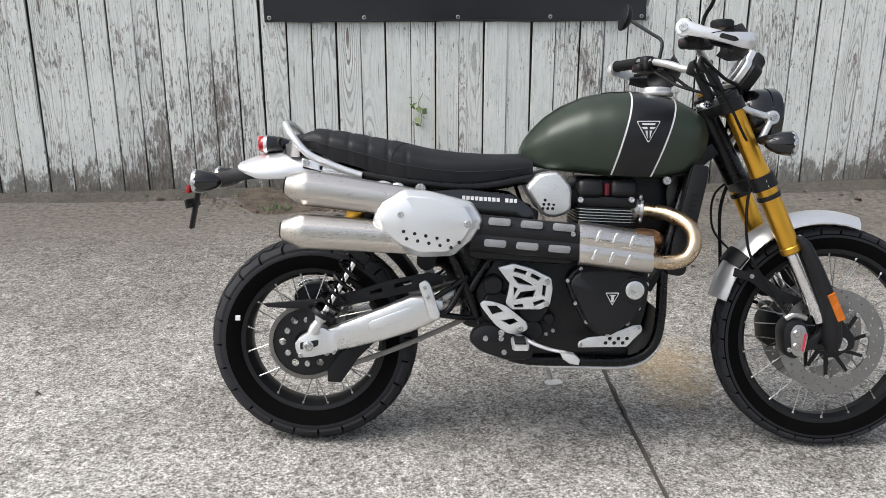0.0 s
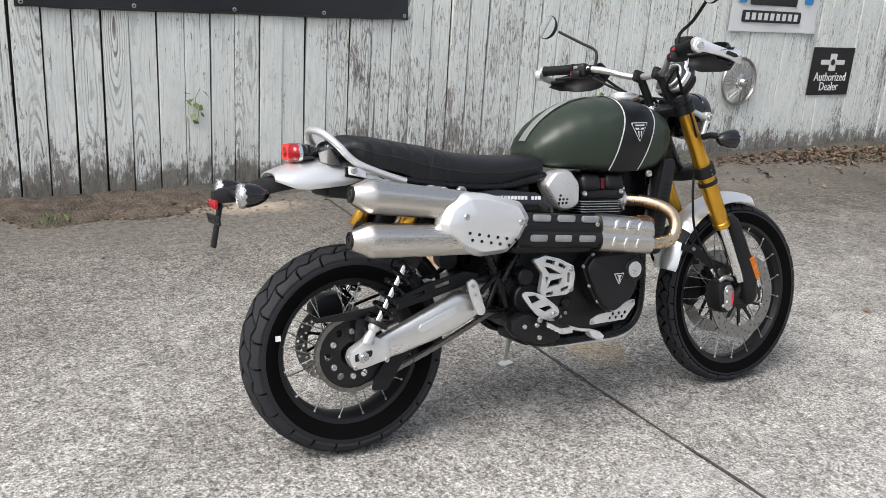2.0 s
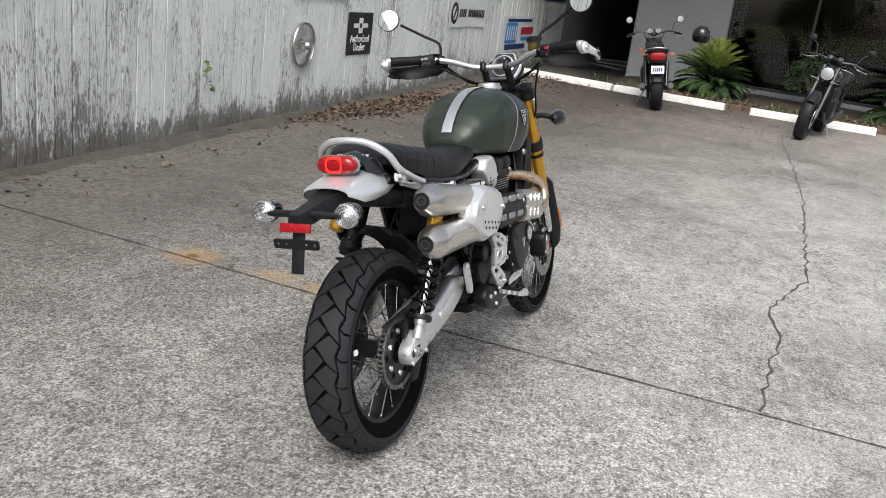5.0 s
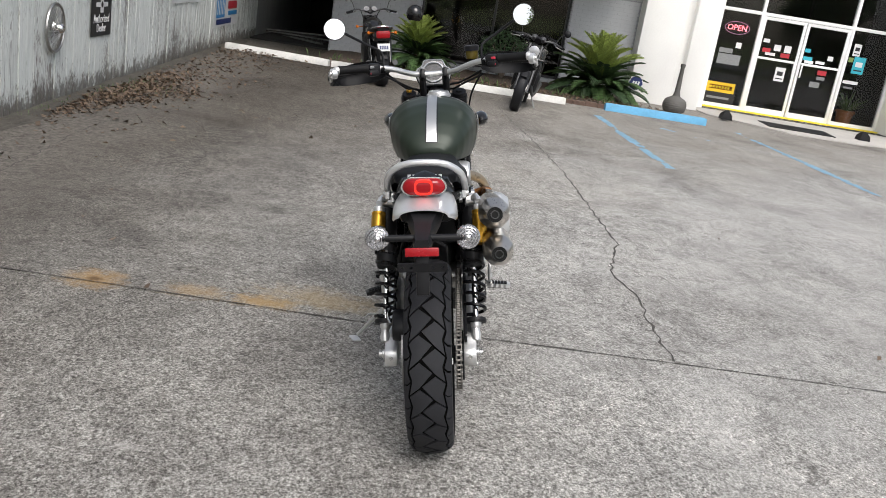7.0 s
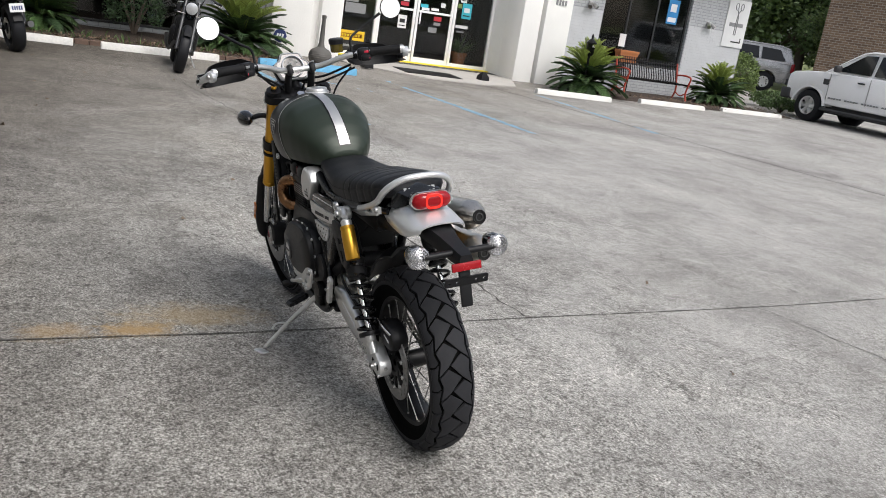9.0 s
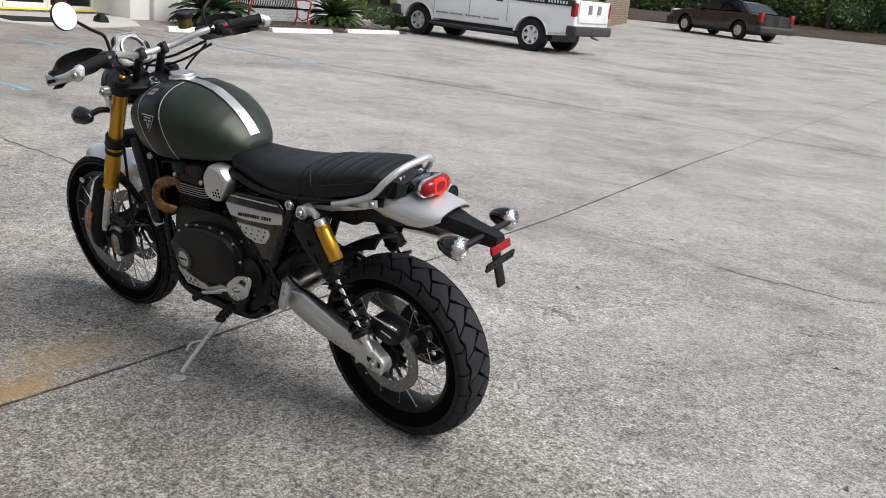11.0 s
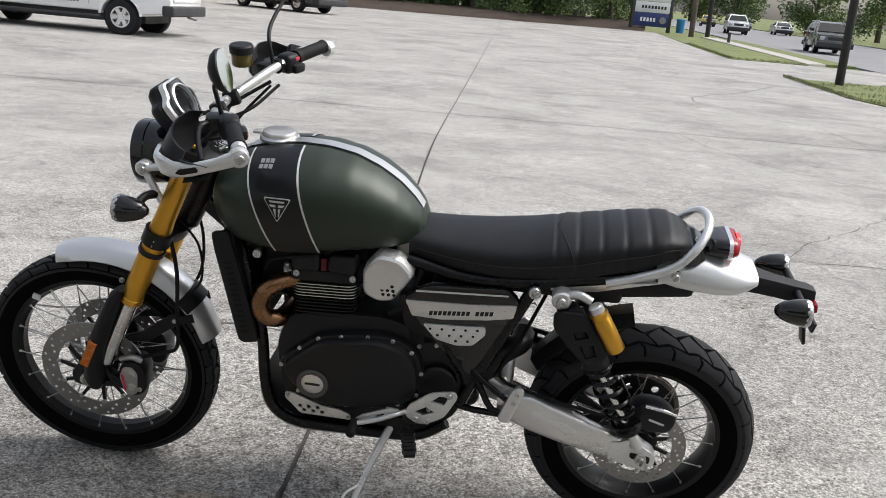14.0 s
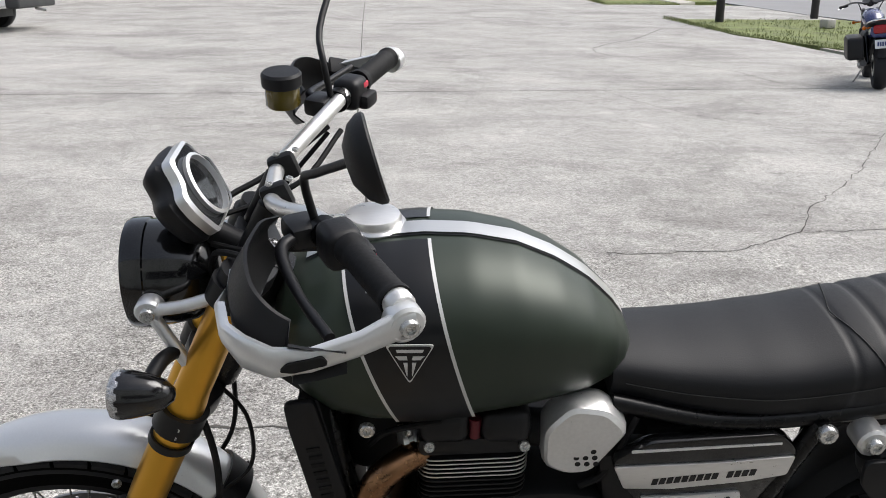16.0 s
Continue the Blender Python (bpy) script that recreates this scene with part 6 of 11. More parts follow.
left = domed("left_engine_cover", rounded([(0.985, 0.475), (0.966, 0.503), (0.88, 0.575), (0.818, 0.588), (0.71, 0.601), (0.648, 0.586), (0.606, 0.542), (0.593, 0.477), (0.604, 0.428), (0.649, 0.392), (0.785, 0.366), (0.891, 0.367), (0.965, 0.432)], 0.03, 4), [(1.0, 0.12), (1.0, 0.148), (0.985, 0.153), (0.93, 0.155), (0.91, 0.170), (0.86, 0.176), (0.4, 0.179), (0.03, 0.179)], ENGINE, ENG, sharp=35)
right = domed("right_engine_cover", rounded([(0.747, 0.513), (0.766, 0.542), (0.79, 0.556), (0.862, 0.558), (0.937, 0.552), (0.976, 0.538), (0.986, 0.50), (0.965, 0.439), (0.948, 0.401), (0.915, 0.380), (0.881, 0.356), (0.855, 0.352), (0.825, 0.370), (0.80, 0.395), (0.771, 0.454)], 0.02, 4), [(1.0, -0.12), (1.0, -0.172), (0.985, -0.177), (0.93, -0.179), (0.91, -0.193), (0.86, -0.198), (0.4, -0.201), (0.03, -0.201)], ENGINE, ENG, sharp=35)
for pts, y, d, par, c, r in ((((0.975, 0.475), (0.925, 0.533), (0.875, 0.568), (0.815, 0.582), (0.745, 0.590), (0.68, 0.588), (0.63, 0.56), (0.602, 0.50), (0.612, 0.432), (0.66, 0.396), (0.73, 0.382), (0.80, 0.371), (0.93, 0.398)), 0.153, 1, left, None, 0.0062),
                             (((0.753, 0.515), (0.79, 0.549), (0.862, 0.551), (0.935, 0.545), (0.977, 0.505), (0.955, 0.436), (0.925, 0.392), (0.868, 0.36), (0.808, 0.396), (0.776, 0.45)), -0.177, -1, right, None, 0.0062)):
    for x, z in pts:
        bolt((x, y, z), (0, d, 0), r, par)
solid("badge_disc", [(0, 0), (0.030, 0), (0.030, 0.004), (0.028, 0.005), (0, 0.0045)], (0.884, 0.178, 0.444), (0.884, 2, 0.444), BRUSHED, left, 32, "round brushed alloy engine badge")
solid("badge_ring", [(0.030, 0.0), (0.043, 0), (0.043, 0.005), (0.041, 0.007), (0.031, 0.007), (0.030, 0.003)], (0.884, 0.178, 0.444), (0.884, 2, 0.444), STEEL_DARK, left, 32, "dark grey badge ring")
prism("badge_bar", [(0.864, 0.441), (0.904, 0.441), (0.904, 0.447), (0.864, 0.447)], 0.1825, 0.184, ENGINE, left)
solid("oil_cap_ring", [(0, 0), (0.038, 0), (0.038, 0.006), (0.036, 0.008), (0.029, 0.008), (0.029, 0.005), (0, 0.005)], (0.938, -0.197, 0.492), (0.938, -2, 0.492), ENGINE, right, 32)
solid("oil_cap", [(0, 0.004), (0.026, 0.004), (0.026, 0.009), (0.022, 0.011), (0.012, 0.010), (0, 0.010)], (0.938, -0.197, 0.492), (0.938, -2, 0.492), BRUSHED, right, 32, "turned alloy cap")
for k, mat_, dy in ((1.0, SILVER_LINE, 0.0), (0.82, ENGINE, 0.0008)):
    prism("badge_triangle", [(0.876 + x * k, 0.470 + z * k) for x, z in ((-0.02, 0.015), (0.02, 0.015), (0, -0.022))], -0.201 - dy, -0.2035 - dy, mat_, right, rnd=0.004)
prism("badge_mark", [(0.866, 0.479), (0.886, 0.479), (0.880, 0.473), (0.879, 0.458), (0.873, 0.458), (0.872, 0.473)], -0.2035, -0.2048, SILVER_LINE, right)
# barrel, fins, head
bm = bmesh.new()
box(bm, (0.865, 0, 0.665), (0.155, 0.23, 0.13), bevel=0.01)
BARREL = part("cylinder_barrel", bm, ENGINE, ENG)
fin_out = rounded([(-0.086, -0.125), (0.086, -0.125), (0.086, 0.125), (-0.086, 0.125)], 0.03, 5)
for k in range(11):
    z = 0.618 + 0.0098 * k if k < 6 else 0.677 + 0.0084 * (k - 6)
    bm = bmesh.new()
    plate(bm, fin_out, 0.0036, pose(0.869, 0, z, 0, 2.5, 0), bevel=0.001)
    fin = part("fin", bm, ENGINE, BARREL)
    if k > 5:
        bm = bmesh.new()
        plate(bm, [(x * 1.012, y * 1.008) for x, y in fin_out], 0.0021, pose(0.869, 0, z, 0, 2.5, 0))
        part("machined_edge", bm, BRUSHED, BARREL, "bright machined fin edge")
bm = bmesh.new()
box(bm, (0.87, 0, 0.733), (0.172, 0.25, 0.034), (0, 2, 0), 0.01)
HEAD = part("cylinder_head", bm, ENGINE, ENG)
bm = bmesh.new()
box(bm, (0.868, 0, 0.765), (0.17, 0.20, 0.07), (0, 2, 0), 0.02)
for s in (1, -1):
    for dx in (-0.046, 0.048):
        box(bm, (0.868 + dx, s * 0.098, 0.768), (0.078, 0.07, 0.056), (s * 12, 0, 0), 0.018, 3)
part("cam_cover", bm, ENGINE, ENG, "black cam cover")
for s in (1, -1):
    bm = bmesh.new()
    rod(bm, (0.869, s * 0.118, 0.752), (0.869, s * 0.118, 0.786), 0.010, seg=12)
    part("plug_cap", bm, BRASS_RED, ENG, "dark red plug cap")
    for dx in (-0.075, 0.07):
        bolt((0.868 + dx, s * 0.126, 0.738), (0, s, 0.4), 0.009, ENG)
    # throttle body cover
    tb = domed("throttle_cover", rounded([(0.768, 0.776), (0.766, 0.706), (0.727, 0.688), (0.688, 0.692), (0.634, 0.776), (0.672, 0.816), (0.730, 0.822)], 0.016, 3), [(0.96, s * 0.085), (1.0, s * 0.10), (0.99, s * 0.126), (0.95, s * 0.137), (0.86, s * 0.1425), (0.5, s * 0.1445), (0.04, s * 0.145)], CAST, BIKE, "cast alloy throttle body cover")
    for i in range(3):
        for j in range(3):
            hole((0.718 - 0.014 * i - 0.003 * j, s * 0.1445, 0.740 - 0.012 * j), (0, s, 0), 0.0045, tb)
    bar("intake_rubber", [(0.72, s * 0.09, 0.74), (0.80, s * 0.08, 0.74)], 0.03, RUBBER, BIKE, n=1, seg=14)
    bm = bmesh.new()
    box(bm, (0.62, s * 0.10, 0.64), (0.09, 0.05, 0.16), (0, 10, 0), 0.015)
    part("throttle_linkage", bm, ENGINE, BIKE)
# sump detail, starter, front sprocket bulge
for x, z, r, y0, y1 in ((0.66, 0.365, 0.03, -0.125, -0.15), (0.705, 0.40, 0.018, -0.125, -0.16), (0.56, 0.43, 0.05, -0.12, -0.16), (0.545, 0.5, 0.028, -0.12, -0.175), (0.66, 0.43, 0.045, -0.12, -0.15), (0.56, 0.47, 0.05, 0.12, 0.15), (0.62, 0.36, 0.03, 0.12, 0.15)):
    bm = bmesh.new()
    rod(bm, (x, y0, z), (x, y1, z), r, seg=18, round_end=0.005)
    part("case_boss", bm, ENGINE, ENG)
for p in ((0.70, 0.35), (0.72, 0.36), (0.66, 0.33), (0.61, 0.37), (0.645, 0.565), (0.70, 0.57), (0.60, 0.575)):
    bolt((p[0], -0.126, p[1]), (0, -1, 0), 0.006, ENG)
    bolt((p[0] - 0.03, 0.126, p[1]), (0, 1, 0), 0.006, ENG)
prism("sprocket_cover", [(0.555, 0.554), (0.60, 0.566), (0.652, 0.551), (0.705, 0.524), (0.710, 0.494), (0.702, 0.448), (0.676, 0.435), (0.594, 0.435), (0.578, 0.452), (0.589, 0.509)], -0.178, -0.196, CAST, BIKE,
      holes=[[(0.604, 0.553), (0.637, 0.544), (0.632, 0.534), (0.600, 0.544)], [(0.651, 0.538), (0.676, 0.525), (0.669, 0.517), (0.647, 0.529)], [(0.682, 0.505), (0.692, 0.502), (0.688, 0.472), (0.680, 0.476)], [(0.655, 0.455), (0.683, 0.464), (0.690, 0.458), (0.659, 0.445)], [(0.601, 0.448), (0.626, 0.451), (0.628, 0.441), (0.604, 0.440)],
             [(0.597, 0.530), (0.617, 0.525), (0.658, 0.502), (0.614, 0.508)], [(0.600, 0.500), (0.611, 0.494), (0.602, 0.476)], [(0.607, 0.465), (0.620, 0.485), (0.662, 0.490), (0.655, 0.471)]], bevel=0.0025, label="cut-out alloy sprocket cover", rnd=0.005)
for p in ((0.694, 0.515), (0.692, 0.452)):
    bolt((p[0], -0.196, p[1]), (0, -1, 0), 0.008, BIKE)
bm = bmesh.new()
plate(bm, rounded([(0.472, 0.345), (0.488, 0.378), (0.522, 0.394), (0.60, 0.377), (0.66, 0.345), (0.66, 0.29), (0.59, 0.284), (0.505, 0.312)], 0.02), 0.05, side_at(-0.17), bevel=0.012)
LOWR = part("foot_rest_casting", bm, ENGINE, BIKE)
for p in ((0.522, 0.352), (0.566, 0.352), (0.575, 0.312)):
    bolt((p[0], -0.195, p[1]), (0, -1, 0), 0.008, LOWR)

# foot controls
heel = [(0.503, 0.453), (0.514, 0.464), (0.544, 0.460), (0.577, 0.449), (0.637, 0.401), (0.640, 0.380), (0.608, 0.367), (0.580, 0.371), (0.552, 0.391), (0.530, 0.417)]
cut = [[(0.525, 0.449), (0.551, 0.449), (0.570, 0.433), (0.540, 0.424)], [(0.566, 0.407), (0.600, 0.413), (0.612, 0.403), (0.589, 0.394)]]
prism("heel_plate", heel, -0.205, -0.213, CAST, BIKE, cut, 0.002, "cut-out alloy heel plate", rnd=0.012)
prism("heel_plate", [(0.498, 0.474), (0.508, 0.490), (0.570, 0.477), (0.626, 0.432), (0.633, 0.398), (0.598, 0.376), (0.566, 0.385), (0.530, 0.408)], 0.195, 0.203, CAST, BIKE, [[(0.566, 0.452), (0.546, 0.471), (0.521, 0.471), (0.533, 0.446)], [(0.606, 0.415), (0.579, 0.433), (0.557, 0.420), (0.586, 0.406)]], 0.002, "cut-out alloy heel plate", rnd=0.012)
for s, ps in ((-1, ((0.565, 0.372), (0.618, 0.385))), (1, ((0.605, 0.395), (0.575, 0.392), (0.52, 0.478)))):
    for p in ps:
        bolt((p[0], s * (0.213 if s < 0 else 0.203), p[1]), (0, s, 0), 0.009, BIKE)


def foot_peg(a, b, parent, wide=0.018, material=None):
    """A serrated alloy peg with a rubber pad."""
    m = frame_to(a, b)
    L = (Vector(b) - Vector(a)).length
    bm = bmesh.new()
    n = 9
    out = [(-wide, 0)] + [(-wide - (0.005 if k % 2 else 0), L * (k + 0.5) / n) for k in range(n)] + [(-wide, L), (wide, L)] + [(wide + (0.005 if k % 2 else 0), L * (n - k - 0.5) / n) for k in range(n)] + [(wide, 0)]
    plate(bm, out, 0.014, m @ Matrix(((1, 0, 0, 0), (0, 0, 1, 0), (0, 1, 0, 0), (0, 0, 0, 1))))
    p = part("foot_peg", bm, material or CAST, parent, "serrated alloy foot peg with rubber pad")
    for k in range(6):
        bm = bmesh.new()
        box(bm, (0, 0, L * (k + 1) / 7.5), (wide * 1.7, 0.022, L / 9))
        bmesh.ops.transform(bm, matrix=m, verts=bm.verts)
        part("pad", bm, RUBBER, p)
    return p


foot_peg((0.615, -0.20, 0.352), (0.615, -0.29, 0.346), BIKE)
foot_peg((0.625, 0.19, 0.345), (0.605, 0.27, 0.325), BIKE, 0.014, ENGINE)
bar("brake_lever", [(0.60, -0.19, 0.372), (0.65, -0.215, 0.345), (0.70, -0.225, 0.328), (0.745, -0.23, 0.320)], [0.009, 0.008, 0.007, 0.007], CAST, label="alloy brake lever", flat=0.7)
prism("brake_pad", [(0.725, 0.325), (0.765, 0.318), (0.782, 0.303), (0.778, 0.288), (0.755, 0.292), (0.735, 0.305)], -0.215, -0.25, CAST, bevel=0.003)
bar("shift_lever", [(0.62, 0.16, 0.39), (0.66, 0.2, 0.395), (0.70, 0.205, 0.378), (0.755, 0.21, 0.36)], 0.007, CAST, label="alloy gear lever")
prism("shift_arm", [(0.65, 0.405), (0.67, 0.408), (0.75, 0.374), (0.765, 0.36), (0.74, 0.352), (0.68, 0.372)], 0.186, 0.194, CAST, holes=[[(0.69, 0.388), (0.712, 0.379), (0.708, 0.374), (0.688, 0.380)]], bevel=0.002)
bm = bmesh.new()
rod(bm, (0.765, 0.19, 0.352), (0.768, 0.245, 0.345), 0.012, seg=14, round_end=0.003)
part("shift_peg", bm, RUBBER, BIKE)
# passenger peg hangers
for s in (1, -1):
    prism("peg_hanger", [(0.332, 0.505), (0.352, 0.517), (0.365, 0.505), (0.395, 0.415), (0.385, 0.402), (0.365, 0.405)], s * 0.172, s * 0.186, CAST, BIKE, bevel=0.003, label="folded alloy passenger peg", rnd=0.008)
    bolt((0.35, s * 0.186, 0.495), (0, s, 0), 0.006, BIKE)
    bolt((0.358, s * 0.186, 0.468), (0, s, 0), 0.006, BIKE)
    bar("hanger_tube", [(0.47, s * 0.135, 0.52), (0.42, s * 0.155, 0.43), (0.385, s * 0.165, 0.415)], 0.009, FRAME)
    bar("hanger_tube", [(0.39, s * 0.165, 0.415), (0.46, s * 0.14, 0.40), (0.50, s * 0.13, 0.40)], 0.009, FRAME)
    bar("hanger_tube", [(0.375, s * 0.165, 0.46), (0.44, s * 0.15, 0.50), (0.47, s * 0.135, 0.52)], 0.008, FRAME)
# side stand
bar("side_stand", [(0.665, 0.12, 0.325), (0.69, 0.155, 0.285), (0.73, 0.235, 0.20), (0.772, 0.335, 0.088)], [0.012, 0.011, 0.009, 0.008], CAST, label="alloy side stand, extended")
bm = bmesh.new()
plate(bm, rounded([(-0.03, -0.018), (0.028, -0.020), (0.035, 0.0), (0.028, 0.02), (-0.03, 0.018)], 0.01), 0.007, pose(0.783, 0.349, 0.0675, 10.3, 0, 25), bevel=0.002)
part("stand_foot", bm, CAST, BIKE)
bar("stand_tang", [(0.735, 0.245, 0.19), (0.77, 0.28, 0.18), (0.775, 0.30, 0.16)], 0.004, CAST)
bm = bmesh.new()
box(bm, (0.655, 0.125, 0.315), (0.07, 0.04, 0.06), (0, 0, 0), 0.01)
part("stand_bracket", bm, FRAME, BIKE)
# lower guard plates
for s in (1, -1):
    prism("sump_plate", [(0.786, 0.32), (0.789, 0.337), (0.816, 0.349), (0.868, 0.355), (0.913, 0.372), (0.943, 0.384), (0.967, 0.386), (0.969, 0.368), (0.946, 0.345), (0.926, 0.322)], s * 0.146 - (0.02 if s < 0 else 0), s * 0.151 - (0.02 if s < 0 else 0), CAST, BIKE, [disc_points(0.866 + 0.0245 * (k // 2) + (0.012 if k % 2 else 0), 0.333 + 0.013 * (k % 2), 0.0058, 8) for k in range(6)], bevel=0.001, label="drilled alloy sump plate", rnd=0.006)
    for p in ((0.795, 0.328), (0.958, 0.378)):
        bolt((p[0], s * 0.151 - (0.02 if s < 0 else 0), p[1]), (0, s, 0), 0.006, BIKE)
bm = bmesh.new()
loft(bm, [[(x, y, z) for y, z in ((-0.11, zc + 0.004), (-0.09, zc - 0.008), (0.09, zc - 0.008), (0.11, zc + 0.004), (0.09, zc + 0.003), (-0.09, zc + 0.003))] for x, zc in ((1.045, 0.40), (1.03, 0.32), (0.98, 0.268), (0.92, 0.256), (0.70, 0.258))])
part("sump_guard", bm, ENGINE, BIKE)
bm = bmesh.new()
box(bm, (0.77, 0, 0.28), (0.36, 0.18, 0.05), bevel=0.015)
part("sump", bm, ENGINE, ENG)

# side panels
lp = prism("side_panel", [(0.66, 0.712), (0.604, 0.752), (0.403, 0.768), (0.370, 0.735), (0.383, 0.671), (0.43, 0.575), (0.482, 0.50), (0.546, 0.56), (0.623, 0.647)], 0.115, 0.140, GLOSS, BIKE, bevel=0.006, label="gloss black side panel with silver strip", rnd=0.015)
prism("panel_strip", [(0.655, 0.708), (0.598, 0.711), (0.493, 0.716), (0.376, 0.728), (0.383, 0.691), (0.444, 0.678), (0.563, 0.664), (0.636, 0.666)], 0.140, 0.1455, BRUSHED, lp, bevel=0.001, rnd=0.005)
for k in range(14):
    if k != 9:
        x, z = 0.594 - 0.0116 * k, 0.6735 + 0.00133 * k
        prism("print_bar", [(x, z), (x - 0.0088, z + 0.001), (x - 0.0108, z + 0.013), (x - 0.002, z + 0.012)], 0.1455, 0.1465, TANK_BLACK, lp)
lp2 = prism("panel_insert", [(0.609, 0.647), (0.517, 0.651), (0.449, 0.657), (0.447, 0.634), (0.477, 0.599), (0.519, 0.593), (0.573, 0.605)], 0.1395, 0.1455, SATIN, lp, bevel=0.001, rnd=0.008)
for n_holes, x0, z0 in ((5, 0.588, 0.634), (4, 0.568, 0.618), (2, 0.521, 0.607)):
    for i in range(n_holes):
        hole((x0 - 0.030 * i, 0.1462, z0 + 0.0026 * i), (0, 1, 0), 0.0036, lp)
prism("panel_seam", [(0.63, 0.738), (0.40, 0.752), (0.40, 0.748), (0.63, 0.733)], 0.140, 0.1415, SATIN, lp, rnd=0.001)
rp = prism("side_panel", [(0.31, 0.762), (0.46, 0.772), (0.60, 0.755), (0.655, 0.715), (0.668, 0.66), (0.62, 0.64), (0.45, 0.66), (0.33, 0.70)], -0.13, -0.152, GLOSS, BIKE, bevel=0.005, label="gloss black side panel with white print", rnd=0.015)
for k in range(13):
    if k not in (9,):
        prism("print_bar", [(0.455 + 0.0122 * k, 0.742 - 0.0008 * k), (0.464 + 0.0122 * k, 0.742 - 0.0008 * k), (0.464 + 0.0122 * k, 0.753 - 0.0008 * k), (0.455 + 0.0122 * k, 0.753 - 0.0008 * k)], -0.152, -0.1535, WHITE_MARK, rp)

# radiator
bm = bmesh.new()
box(bm, (1.088, 0, 0.685), (0.034, 0.27, 0.30), (0, 11, 0), 0.006)
RAD = part("radiator", bm, PLASTIC, BIKE, "black radiator with side guards")
for s in (1, -1):
    prism("radiator_guard", [(1.105, 0.842), (1.15, 0.835), (1.145, 0.79), (1.092, 0.53), (1.075, 0.522), (1.038, 0.53), (1.05, 0.60)], s * 0.135, s * 0.15, PLASTIC, RAD, bevel=0.004, rnd=0.01)
    for k in range(14):
        z = 0.56 + 0.015 * k
        bm = bmesh.new()
        box(bm, (1.066 + (z - 0.53) * 0.195, s * 0.151, z), (0.020, 0.002, 0.006), (0, 11, 0))
        part("guard_rib", bm, RUBBER, RAD)
bar("radiator_hose", [(1.07, 0.10, 0.80), (1.02, 0.10, 0.81), (0.97, 0.08, 0.79)], 0.016, RUBBER)
bar("radiator_hose", [(1.06, -0.11, 0.56), (1.02, -0.12, 0.53), (0.99, -0.12, 0.48)], 0.014, RUBBER)
# front fork
FD = Vector((0.303, 0, -0.665)).normalized()
FT = Vector((1.202, 0, 1.03))


def on_fork(d, y, fwd=0.0):
    """A point at d metres down the fork."""
    n = Vector((-FD.z, 0, FD.x))
    return Vector((FT.x, y, FT.z)) + FD * d + n * fwd


